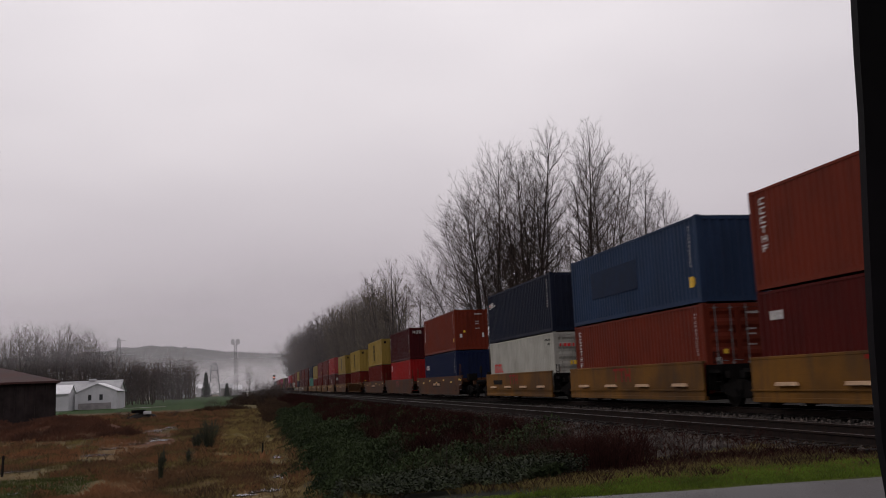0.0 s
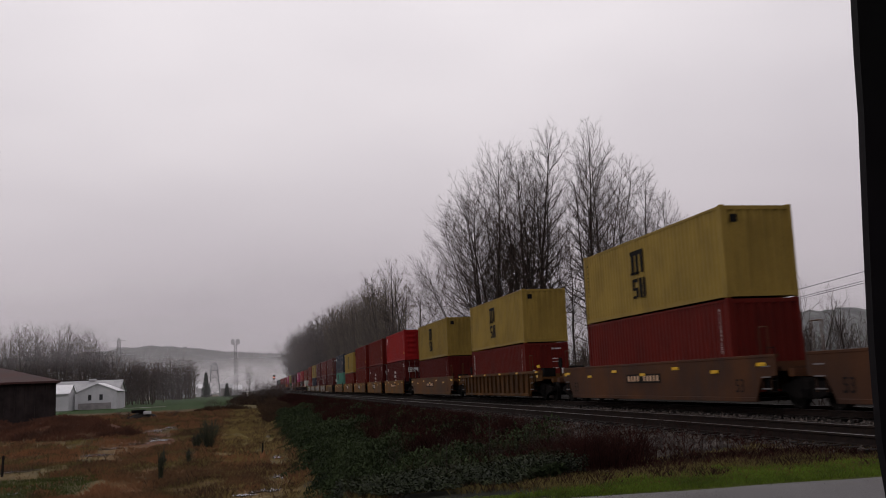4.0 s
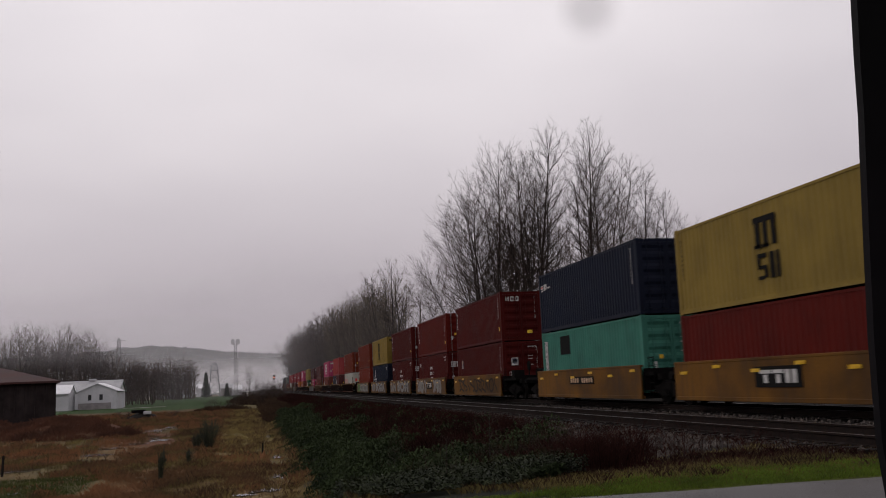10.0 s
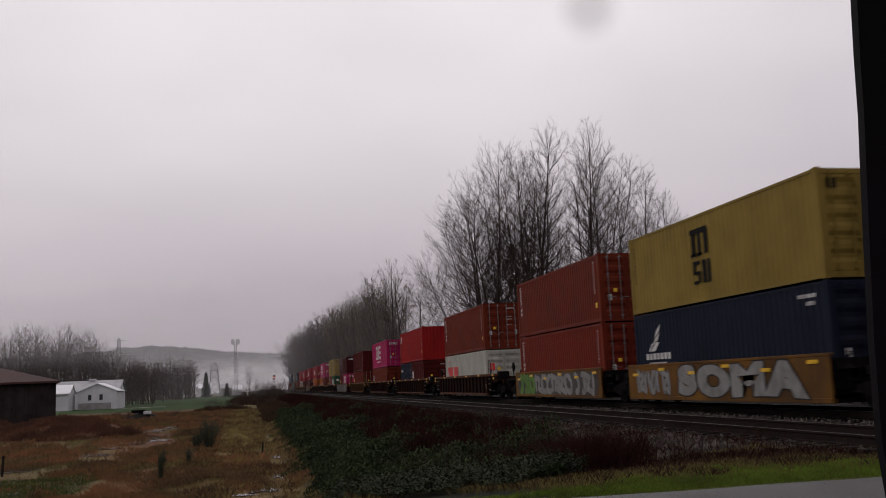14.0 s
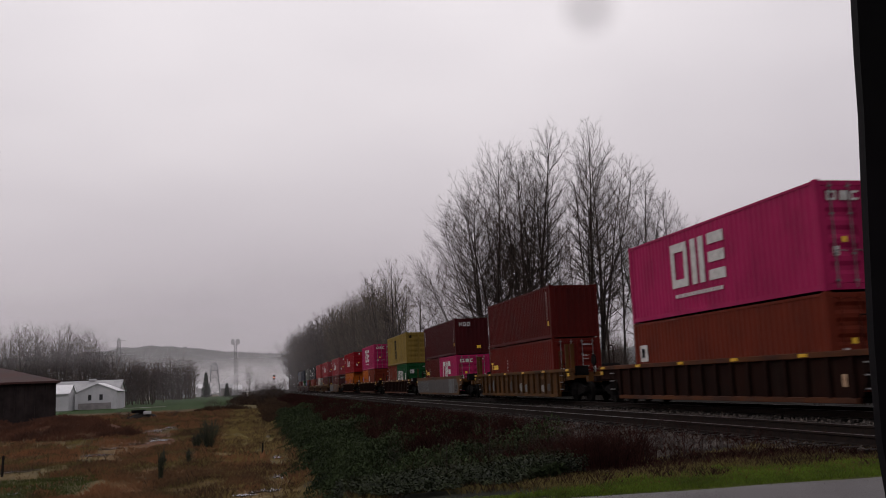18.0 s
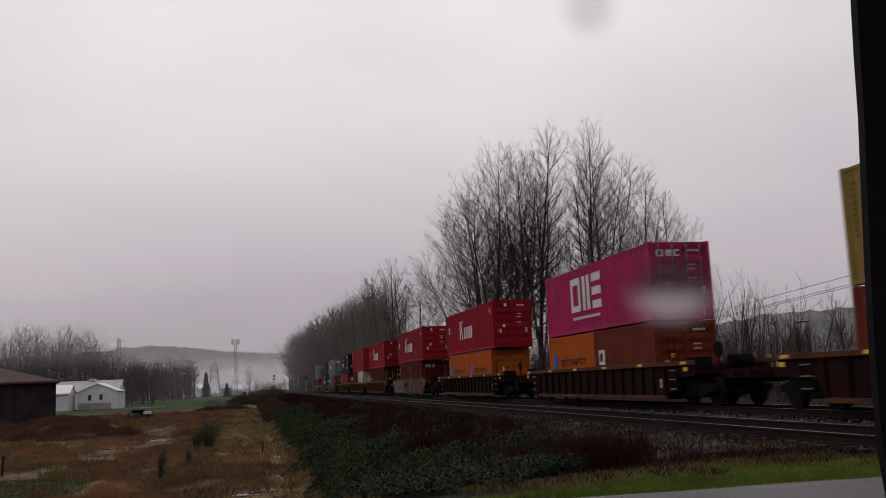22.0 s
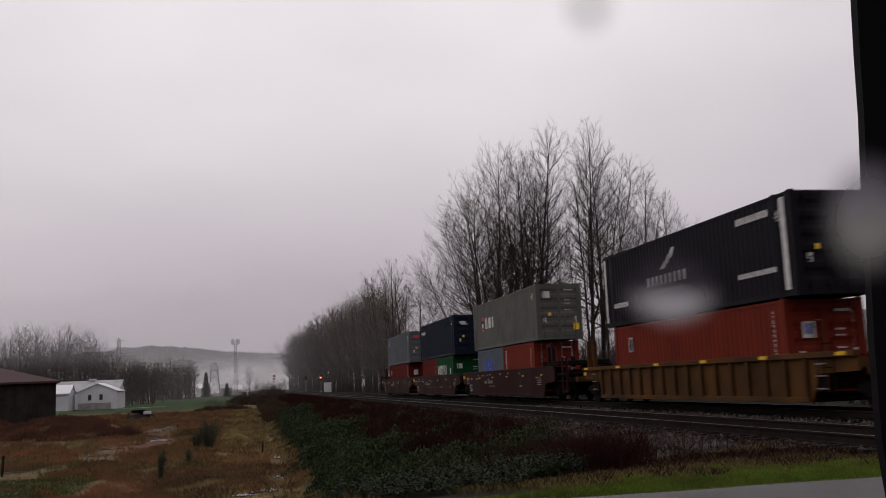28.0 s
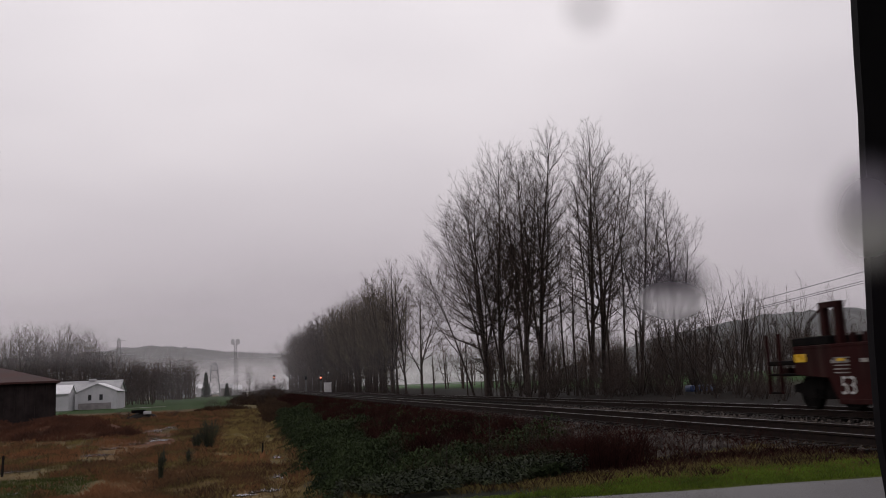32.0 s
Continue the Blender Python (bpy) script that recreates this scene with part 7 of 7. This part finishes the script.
    for sy in (-1, 1):
        part("end_platform", cached((kind, paint.name, "end", sy, round(near_end if sy < 0 else far_end, 2)), lambda: end_make(sy)), M_UNDER if kind == "plain40" else paint, car)

    def ladder_make(sy):
        g = Geo()
        y = sy * (deep + 0.9)
        for dy in (-0.2, 0.2):
            g.tube((-HW + 0.04, y + dy, 0.45), (-HW + 0.04, y + dy, 1.75), 0.016, None, 5)
        for z in (0.5, 0.8, 1.1, 1.4, 1.7):
            g.tube((-HW + 0.04, y - 0.2, z), (-HW + 0.04, y + 0.2, z), 0.013, None, 5)
        return g.mesh("ladder")

    part("ladder", cached((kind, paint.name, "ladder"), lambda: ladder_make(-1)), M_UNDER, car)

    if near_truck == "end":
        b0 = -deep - 1.0
        box = Geo().box(-1.1, b0 - 0.6, 1.18, -0.5, b0, 1.62)
        part("air_tank", bevelled(Geo().tube((0.3, b0 - 0.3, 1.45), (1.1, b0 - 0.3, 1.45), 0.24, None, 12).mesh("air_tank"), 0.02), M_UNDER, car)
        part("brake_wheel", Geo().tube((-0.23, b0 - 0.5, 1.85), (-0.17, b0 - 0.5, 1.85), 0.27, None, 14).tube((-0.2, b0 - 0.5, 1.2), (-0.2, b0 - 0.5, 1.85), 0.03), M_UNDER, car)
        part("brake_gear", bevelled(box.mesh("brake_gear"), 0.01), M_UNDER, car)
    for where, sy in ((near_truck, -1), (far_truck, 1)):
        if where == "shared":
            if sy < 0:
                truck(car, -near_end)
        else:
            truck(car, sy * ((dn if sy < 0 else df) + 1.35))
            c0 = (near_end if sy < 0 else far_end) - 0.45
            cp = Geo().box(-0.12, sy * c0 - 0.5, 0.78, 0.12, sy * c0 + 0.5, 1.02).box(-0.2, sy * (c0 + 0.35) - 0.15, 0.74, 0.2, sy * (c0 + 0.35) + 0.15, 1.06)
            part("coupler", bevelled(cp.mesh("coupler"), 0.015), M_UNDER, car)
    if ribbed:
        tab = cached("tab", lambda: Geo().box(-HW - 0.03, -0.2, -0.045, -HW - 0.021, 0.2, 0.045).mesh("reflector"))
        for i in range(6):
            part("reflector", tab, M_REFLECT, car, "yellow reflector", at=(0, -half + 0.5 + (2 * half - 1.0) * i / 5, zt - 0.02))
    if not ribbed and tag not in ("ledges", "redmark", "grey", "gold"):
        refl = cached("reflector", lambda: Geo().box(-HW - 0.032, -0.24, -0.05, -HW - 0.02, 0.24, 0.05).mesh("reflector"))
        zr = 1.26 if kind != "wine" else 1.22
        for i in range({"plain40": 6, "wine": 0}.get(kind, 7)):
            k = 6 if kind == "plain40" else 7
            part("reflector", refl, M_REFLECT, car, "yellow reflector", at=(0, -half + 0.7 + (2 * half - 1.4) * i / (k - 1), zr - (0.16 if i % 2 else 0)))
    if tag == "ledges":
        # Cream ledges: the light on their tops is put into the colour.
        led = cached("ledge", lambda: bevelled(Geo().prism([(-0.5, 0.0), (-0.42, 0.1), (0.42, 0.1), (0.5, 0.0)], -HW - 0.14, -HW + 0.0).mesh("ledge"), 0.008))
        for i in range(4):
            part("ledge", led, M_DULLCREAM, car, "walkway ledge, its lit top put into a cream colour", at=(0, -half + 1.6 + 3.05 * i, 0.66))
        lip = Geo().box(-HW - 0.05, -half, 0.52, -HW - 0.002, half, 0.56)
        part("lip", lip, paint, car)
        if c > 40:
            part("sign_board", Geo().box(-HW - 0.02, half - 3.6, 0.86, -HW - 0.004, half - 1.7, 1.1), M_KMARK, car, "black number panel")
    if tag in ("ledges", "redmark"):
        rects = Geo()
        for a, b, c2, d in ((0, 0.32, 0.5, 0.42), (0.2, -0.1, 0.3, 0.32), (0.6, 0.32, 1.1, 0.42), (0.8, -0.1, 0.9, 0.32), (1.2, -0.1, 1.3, 0.42), (1.3, 0.1, 1.6, 0.2), (1.6, -0.1, 1.7, 0.42)):
            rects.quad((-HW - 0.006, 1.2 - a, 0.95 + b), (-HW - 0.006, 1.2 - c2, 0.95 + b), (-HW - 0.006, 1.2 - c2, 0.95 + d), (-HW - 0.006, 1.2 - a, 0.95 + d))
        part("marking", rects, P_MAT["cai"], car, "faded red painted marking")
    if tag in ("board", "silver_a"):
        part("sign_board", Geo().box(-HW - 0.02, -1.15, 0.62, -HW - 0.004, 1.15, 1.2), M_KMARK, car, "black painted panel with pale bars")
        rects = Geo()
        for a, b, c2, d in ((0.25, 1.0, 0.85, 1.1), (0.44, 0.74, 0.66, 0.97), (0.93, 1.0, 1.45, 1.1), (1.08, 0.74, 1.3, 0.97), (1.53, 0.74, 1.76, 1.1), (1.85, 0.74, 2.08, 1.1)):
            x = -HW - 0.026
            rects.quad((x, 1.15 - a, b), (x, 1.15 - c2, b), (x, 1.15 - c2, d), (x, 1.15 - a, d))
        part("marking", rects, M_WHITE, car, "white painted marking")
    if tag in ("number", "thin"):
        part("sign_board", Geo().box(-HW - 0.02, -1.5, 0.8, -HW - 0.004, 1.5, 1.12), M_KMARK, car, "black number panel with pale bars")
        rects = Geo()
        for i in range(10):
            if i != 4:
                x = -HW - 0.026
                rects.quad((x, 1.35 - 0.28 * i, 0.86), (x, 1.17 - 0.28 * i, 0.86), (x, 1.17 - 0.28 * i, 1.06), (x, 1.35 - 0.28 * i, 1.06))
        part("marking", rects, M_DULLCREAM, car, "pale number bars")
    graffiti(car, tag, half)
    if kind in ("ochre", "plain53", "ribbed"):
        grab = cached((kind, paint.name, "grab"), lambda: Geo().tube((-HW + 0.03, -0.22, 0.5), (-HW + 0.03, -0.22, 2.3), 0.018, None, 5).tube((-HW + 0.03, 0.22, 0.5), (-HW + 0.03, 0.22, 2.3), 0.018, None, 5).tube((-HW + 0.03, -0.22, 2.3), (-HW + 0.03, 0.22, 2.3), 0.018, None, 5).mesh("grab_rail"))
        rung = cached("white rung", lambda: Geo().box(-HW - 0.012, -0.22, -0.018, -HW + 0.03, 0.22, 0.018).mesh("rung"))
        post = cached((kind, paint.name, "post"), lambda: bevelled(Geo().box(-1.36, -0.07, 1.3, -1.2, 0.07, 2.62).mesh("guide_post"), 0.01))
        for sy, where in ((-1, near_truck), (1, far_truck)):
            y = sy * (deep + 0.62)
            part("grab_rail", grab, paint, car, at=(0, y, 0))
            for z in (0.58, 0.9, 1.2):
                part("rung", rung, M_GALV, car, "worn white step rung", at=(0, y, z))
            part("box", bevelled(Geo().box(-HW + 0.1, y - sy * 0.1 - 0.14, 0.5, -HW + 0.3, y - sy * 0.1 + 0.14, 0.86).mesh("box"), 0.02), M_UNDER, car, "black brake valve box")
            if where == "end":
                if kind == "ochre" and c > 300:
                    for dy in (0.35, 1.05):
                        part("guide_post", post, paint, car, "upright yellow guide post", at=(0, sy * (half - dy), 0))
                part("marker_plate", Geo().box(-HW - 0.03, sy * (half - 0.35) - 0.14, 1.16, -HW - 0.021, sy * (half - 0.35) + 0.14, 1.29), M_REFLECT, car, "yellow marker plate")
                part("hose", Geo().tube((-0.35, sy * (half + 0.4), 0.95), (-0.3, sy * (half + 0.9), 0.45), 0.03, None, 6).tube((-0.3, sy * (half + 0.9), 0.45), (-0.2, sy * (half + 1.2), 0.6), 0.03, None, 6), M_UNDER, car)
        if kind == "plain53":
            for y in (deep - 0.25, -deep + 1.1):
                lettering("53", 0.56, M_KMARK, car, (-HW - 0.006, y, 0.48))
        if kind == "ribbed":
            part("stencil", Geo().box(-HW + 0.094, -deep + 0.45, 0.62, -HW + 0.1 - 0.002, -deep + 0.62, 0.92), M_DULLCREAM, car, "small pale stencil plate")
    if kind == "wine":
        r = random.Random(int(c))
        rects = Geo()
        x = -HW - 0.006
        for i in range(9):
            s = 3.6 - 0.22 * i
            if i != 3:
                rects.quad((x, s, 0.93), (x, s - 0.15, 0.93), (x, s - 0.15, 1.1), (x, s, 1.1))
        for i in range(10):
            s = half - 1.0 - 0.5 * i * r.random()
            rects.quad((x, s, 1.2), (x, s - 0.18, 1.2), (x, s - 0.18, 1.29), (x, s, 1.29))
        for j in range(5):
            rects.quad((x, -half + 2.2, 0.8 + 0.09 * j), (x, -half + 1.5, 0.8 + 0.09 * j), (x, -half + 1.5, 0.83 + 0.09 * j), (x, -half + 2.2, 0.83 + 0.09 * j))
            rects.quad((x, half - 1.1, 0.95 + 0.09 * j), (x, half - 1.7, 0.95 + 0.09 * j), (x, half - 1.7, 0.98 + 0.09 * j), (x, half - 1.1, 0.98 + 0.09 * j))
        for q in range(14):
            s = r.uniform(-half + 1.5, half - 1.5)
            zz = r.choice((1.38, 1.42, 0.72, 1.12))
            for i in range(r.randint(2, 5)):
                rects.quad((x, s - 0.11 * i, zz), (x, s - 0.11 * i - 0.07, zz), (x, s - 0.11 * i - 0.07, zz + 0.08), (x, s - 0.11 * i, zz + 0.08))
        part("marking", rects, M_DIMWHITE, car, "dull white lettering bars")
        tab = cached("wine tab", lambda: Geo().box(-HW - 0.02, -0.15, -0.035, -HW - 0.014, 0.15, 0.035).mesh("reflector"))
        for i in range(6):
            part("reflector", tab, M_REFLECT, car, "yellow reflector", at=(0, -half + 1.4 + 3.2 * i, 1.28))
        lettering("53", 0.62, M_WHITE, car, (x, df - 0.1, 0.45))
        part("reflector", Geo().box(x - 0.01, hf - 0.55, 1.26, x + 0.002, hf - 0.05, 1.47), M_REFLECT, car, "square yellow marker plate")
        for sy, where in ((-1, near_truck), (1, far_truck)):
            if where != "end":
                continue
            for dy in (8.38, 8.98):
                part("stanchion", Geo().box(-1.25, sy * dy - 0.09, 1.62, -1.08, sy * dy + 0.09, 2.62), paint, car, "upright steel stanchion")
            part("stanchion_beam", Geo().box(-1.26, sy * 8.68 - 0.4, 2.6, -1.07, sy * 8.68 + 0.4, 2.74), paint, car)
            part("stay", Geo().tube((-1.16, sy * 9.05, 2.66), (-1.16, sy * 9.7, 2.28), 0.03).tube((-1.16, sy * 9.7, 2.28), (-1.16, sy * 9.85, 1.8), 0.03), paint, car)
            part("deck_box", bevelled(Geo().box(-1.3, sy * 9.525 - 0.825, 1.67, 1.2, sy * 9.525 + 0.825, 1.9).mesh("deck_box"), 0.03), M_UNDER, car, "black steel deck box")
            for dy in (7.4, 7.9):
                part("pin", Geo().box(-1.22, sy * dy - 0.06, 1.66, -1.1, sy * dy + 0.06, 1.92), paint, car)
            for dy in (10.85, 11.45):
                part("end_post", Geo().tube((-1.36, sy * dy, 0.44), (-1.36, sy * dy, 2.05), 0.06, None, 6), paint, car, "dark upright end post")
            part("end_rung", Geo().tube((-1.36, sy * 10.0, 1.28), (-1.36, sy * 11.45, 1.28), 0.035).tube((-1.36, sy * 10.0, 0.95), (-1.36, sy * 11.45, 0.95), 0.035).tube((-1.36, sy * 10.85, 0.46), (-1.36, sy * 11.45, 0.46), 0.03), M_UNDER, car)
            part("end_beam", bevelled(Geo().box(-1.4, sy * 10.7 - 0.7, 1.2, 1.4, sy * 10.7 + 0.7, 1.32).mesh("end_beam"), 0.02), M_UNDER, car)
    MOVERS.append((car, c, 0.0))
    return car


HI, ST = 2.9, 2.59
BED = 0.42
# well: kind, near end of the 40 ft footprint, near truck, far truck, tag, top (colour, length, height, style, door), bottom list
F, T45, TW = 12.19, 13.72, 6.06
TRAIN = [
    ("plain40", 11.95, "shared", "shared", "ledges", ("rust", F, HI, "vert", 0), [("darkred", F, HI, "zim", 1)]),
    ("plain40", 27.46, "shared", "shared", "ledges", ("blue", F, HI, "patch", 0), [("rust", F, HI, "vert", 1)]),
    ("plain40", 42.75, "shared", "end", "ledges", ("navy", F, HI, "hmm", 0), [("white", F, HI, "oocl", 1)]),
    ("plain53", 64.77, "end", "shared", "number", ("rust", F, HI, "vert", 0), [("royal", F, HI, "blue3", 0)]),
    ("plain53", 84.37, "shared", "shared", "redmark", ("maroon", F, HI, "tex", 0), [("cai", F, HI, "cai", 0)]),
    ("plain53", 103.53, "shared", "end", "number", ("yellow", F, HI, "msc", 0), [("red", F, HI, "plain", 0)]),
    ("ochre", 125.33, "end", "end", "", ("yellow", F, HI, "msc", 0), [("red", F, ST, "vert", 0)]),
    ("plain53", 145.27, "end", "end", "number", ("mustard", F, HI, "msc", 0), [("darkred", F, ST, "plain", 0)]),
    ("plain40", 165.13, "end", "shared", "thin", ("cai", F, HI, "cai", 1), [("darkred", F, HI, "zim", 1)]),
    ("plain40", 180.63, "shared", "shared", "board", ("red", F, HI, "plain", 0), [("darkred", F, HI, "zim", 1)]),
    ("plain40", 196.10, "shared", "shared", "board", ("red", F, HI, "plain", 0), [("red", F, HI, "vert", 1)]),
    ("plain40", 211.53, "shared", "shared", "board", ("yellow", F, HI, "msc", 0), [("red", F, ST, "plain", 1)]),
    ("plain40", 226.97, "shared", "end", "number", ("navy", F, HI, "hmm", 1), [("teal", F, HI, "strip", 1)]),
    ("plain40", 246.74, "end", "shared", "swirl", ("darkred", F, HI, "tex", 1), [("darkred", F, HI, "flag", 1)]),
    ("plain40", 262.46, "shared", "shared", "silver_a", ("red", F, HI, "vert", 1), [("darkred", F, HI, "zim", 1)]),
    ("plain40", 278.07, "shared", "shared", "silver_b", ("darkred", F, HI, "vert", 1), [("darkred", F, HI, "zim", 1)]),
    ("plain40", 293.80, "shared", "shared", "silver_c", ("mustard", F, HI, "msc", 1), [("navy", F, HI, "eagle", 1)]),
    ("plain40", 309.28, "shared", "end", "green", ("rust", F, HI, "vert", 1), [("orange_red", F, HI, "vert", 1)]),
    ("ribbed", 329.26, "end", "end", "", ("rust", F, HI, "vert", 1), [("white", F, ST, "ymark", 1)]),
    ("ribbed", 350.82, "end", "end", "", ("cai", F, HI, "cai", 0), [("navy", TW, ST, "hmm", 0), ("darkred", TW, ST, "label", 1)]),
    ("ribbed", 372.47, "end", "end", "", ("pink", F, HI, "one", 1), [("rust", F, ST, "label", 1)]),
    ("ochre", 394.49, "end", "end", "patches", ("darkred", F, ST, "plain", 0), [("red", F, ST, "touax", 1)]),
    ("plain53", 416.30, "end", "end", "grey", ("maroon", F, ST, "tex", 0), [("darkred", TW, ST, "touax", 0), ("pink", TW, ST, "one", 1)]),
    ("ribbed", 438.10, "end", "end", "", ("mustard", F, HI, "msc", 1), [("rust", TW, ST, "vert", 0), ("green", TW, ST, "uasc", 1)]),
    ("ribbed", 461.71, "end", "end", "", ("pink", F, HI, "one", 1), [("orange", TW, ST, "bluemark", 0), ("rust", TW, ST, "label", 1)]),
    ("ribbed", 485.25, "end", "end", "", ("kline", T45, HI, "kline", 1), [("orange", TW, ST, "bluemark", 0), ("orange", TW, ST, "bluemark", 1)]),
    ("plain53", 509.00, "end", "end", "gold", ("kline", T45, HI, "kline", 1), [("darkred", TW, ST, "tex", 0), ("darkred", TW, ST, "tex", 1)]),
    ("ochre", 532.62, "end", "shared", "", ("kline", T45, HI, "kline", 1), [("darkred", F, ST, "touax", 1)]),
    ("ochre", 552.29, "shared", "shared", "", ("cai", T45, HI, "cai", 1), [("darkred", TW, ST, "tex", 0), ("white", TW, ST, "oocl", 1)]),
    ("ochre", 572.10, "shared", "end", "", ("black", T45, HI, "logo", 1), [("orange_red", F, ST, "flag", 1)]),
    ("wine", 595.25, "end", "shared", "", ("grey", T45, HI, "mol", 1), [("steel", TW, ST, "plate", 0), ("orange_red", TW, ST, "vert", 1)]),
    ("wine", 615.17, "shared", "shared", "", ("navy", T45, HI, "cosco", 1), [("red", TW, ST, "plain", 0), ("green", TW, ST, "uasc", 1)]),
    ("wine", 634.80, "shared", "end", "", ("slate", T45, HI, "box3", 1), [("red", F, ST, "flag", 1)]),
]


def build_train():
    reach = {"plain40": 9.9, "plain53": 10.9, "ribbed": 10.85, "ochre": 10.85, "wine": 11.3}
    joints = [7.75]
    for a, b in zip(TRAIN, TRAIN[1:]):
        gap = b[1] - a[1]
        k = 0.5 if a[3] == "shared" else reach[a[0]] / (reach[a[0]] + reach[b[0]])
        joints += [k * gap, (1 - k) * gap]
    joints.append(11.4)
    for i, (kind, near, nt, ft, tag, top, bottoms) in enumerate(TRAIN):
        mid = near + F / 2
        well_car(kind, mid, nt, ft, tag, joints[2 * i], joints[2 * i + 1])
        hb = bottoms[0][2]
        if len(bottoms) == 1:
            col, L, H, st, door = bottoms[0]
            container(col, L, H, st, door, mid, BED)
        else:
            col, L, H, st, door = bottoms[0]
            container(col, L, H, st, door, mid + 3.06, BED)
            col, L, H, st, door = bottoms[1]
            container(col, L, H, st, door, mid - 3.06, BED)
        col, L, H, st, door = top
        container(col, L, H, st, door, mid, BED + hb + 0.012)


build_train()




# ---- rain drops that land in front of the lens, placed to fit the camera's view; no glass is built ----
def smear(name, upper, lower, rx, ry, dense, split=(-0.35, 0.4)):
    """Soft-edged film of water, clear at its rim; refracted scene painted as grey upper and pale lower part."""
    m = bpy.data.materials.new(name)
    m.use_nodes = True
    n, l = m.node_tree.nodes, m.node_tree.links
    n.clear()
    out = n.new("ShaderNodeOutputMaterial")
    tr, df, tl = n.new("ShaderNodeBsdfTransparent"), n.new("ShaderNodeBsdfDiffuse"), n.new("ShaderNodeBsdfTranslucent")
    co = n.new("ShaderNodeTexCoord")
    mp = n.new("ShaderNodeMapping")
    mp.inputs["Scale"].default_value = (1 / rx, 1 / ry, 0)
    l.new(co.outputs["Object"], mp.inputs[0])
    ln = n.new("ShaderNodeVectorMath")
    ln.operation = "LENGTH"
    l.new(mp.outputs[0], ln.inputs[0])
    al = n.new("ShaderNodeMapRange")
    al.interpolation_type = "SMOOTHERSTEP"
    al.inputs["From Min"].default_value, al.inputs["From Max"].default_value = 0.1, 1.0
    al.inputs["To Min"].default_value, al.inputs["To Max"].default_value = dense, 0.0
    l.new(ln.outputs["Value"], al.inputs["Value"])
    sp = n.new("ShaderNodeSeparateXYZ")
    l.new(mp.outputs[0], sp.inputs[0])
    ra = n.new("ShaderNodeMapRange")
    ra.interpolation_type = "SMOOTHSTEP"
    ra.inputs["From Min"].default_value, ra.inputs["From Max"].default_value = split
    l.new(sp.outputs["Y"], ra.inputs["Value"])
    # Dark ground and bright sky, upside down in a drop, painted as two tones.
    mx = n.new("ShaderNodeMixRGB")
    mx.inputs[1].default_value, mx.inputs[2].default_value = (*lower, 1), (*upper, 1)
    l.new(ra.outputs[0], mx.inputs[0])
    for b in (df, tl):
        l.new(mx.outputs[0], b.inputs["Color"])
    body, mix = n.new("ShaderNodeMixShader"), n.new("ShaderNodeMixShader")
    l.new(df.outputs[0], body.inputs[1])
    l.new(tl.outputs[0], body.inputs[2])
    l.new(al.outputs[0], mix.inputs[0])
    l.new(tr.outputs[0], mix.inputs[1])
    l.new(body.outputs[0], mix.inputs[2])
    l.new(mix.outputs[0], out.inputs["Surface"])
    return m


VIEW_TURN = look(EYE, AIM, -2.418).to_3x3().to_4x4()
DROPS = []


def rain_drop(place, rx, ry, upper, lower, dense, lands, label, split=(-0.35, 0.4)):
    g = Geo()
    rings, n = 6, 28
    g.v.append((0, 0, 0.0012))
    for j in range(1, rings + 1):
        k = j / rings
        for i in range(n):
            w = 2 * math.pi * i / n
            g.v.append((rx * k * math.cos(w), ry * k * math.sin(w), 0.0012 * (1 - k * k)))
    g.f += [(0, 1 + i, 1 + (i + 1) % n) for i in range(n)]
    for j in range(rings - 1):
        for i in range(n):
            a, b = 1 + j * n + i, 1 + j * n + (i + 1) % n
            g.f.append((a, a + n, b + n, b))
    ob = part("rain_drop", g.mesh("rain_drop", True), smear("painted_rain_film", upper, lower, rx, ry, dense, split))
    tagged(ob, label, "water drop", "rain drops on the glass")
    DROPS.append((ob, Matrix.Translation(place) @ VIEW_TURN, lands))


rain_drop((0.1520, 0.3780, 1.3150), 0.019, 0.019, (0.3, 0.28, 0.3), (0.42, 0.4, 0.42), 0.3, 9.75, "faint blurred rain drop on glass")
rain_drop((0.1872, 0.3890, 1.1875), 0.029, 0.023, (0.08, 0.07, 0.085), (0.8, 0.78, 0.8), 0.76, 20.87, "large blurred rain drop on glass with refracted sky painted pale below", (-0.42, 0.2))
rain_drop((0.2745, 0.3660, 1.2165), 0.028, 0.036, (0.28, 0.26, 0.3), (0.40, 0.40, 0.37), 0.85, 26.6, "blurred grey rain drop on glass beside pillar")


def motions():
    times = [0.0, 8.0, 16.0, 24.0, 32.0]
    for ob, u, z in MOVERS:
        walk(ob, [(t, pose(TRAIN_X, u - run(t), z)) for t in times])
    turns = [(i / FPS, math.degrees(run(i / FPS) / WHEEL_R)) for i in range(round(DURATION * FPS) + 1)]
    for ob, dy in WHEELSETS:
        walk(ob, [(t, pose(0, dy, WHEEL_R, a)) for t, a in turns])
    for ob, m, lands in DROPS:
        above = Matrix.Translation((0, 0, 0.45)) @ m
        walk(ob, [(0.0, above), (lands - 0.1, above), (lands, m), (32.0, m)])


motions()
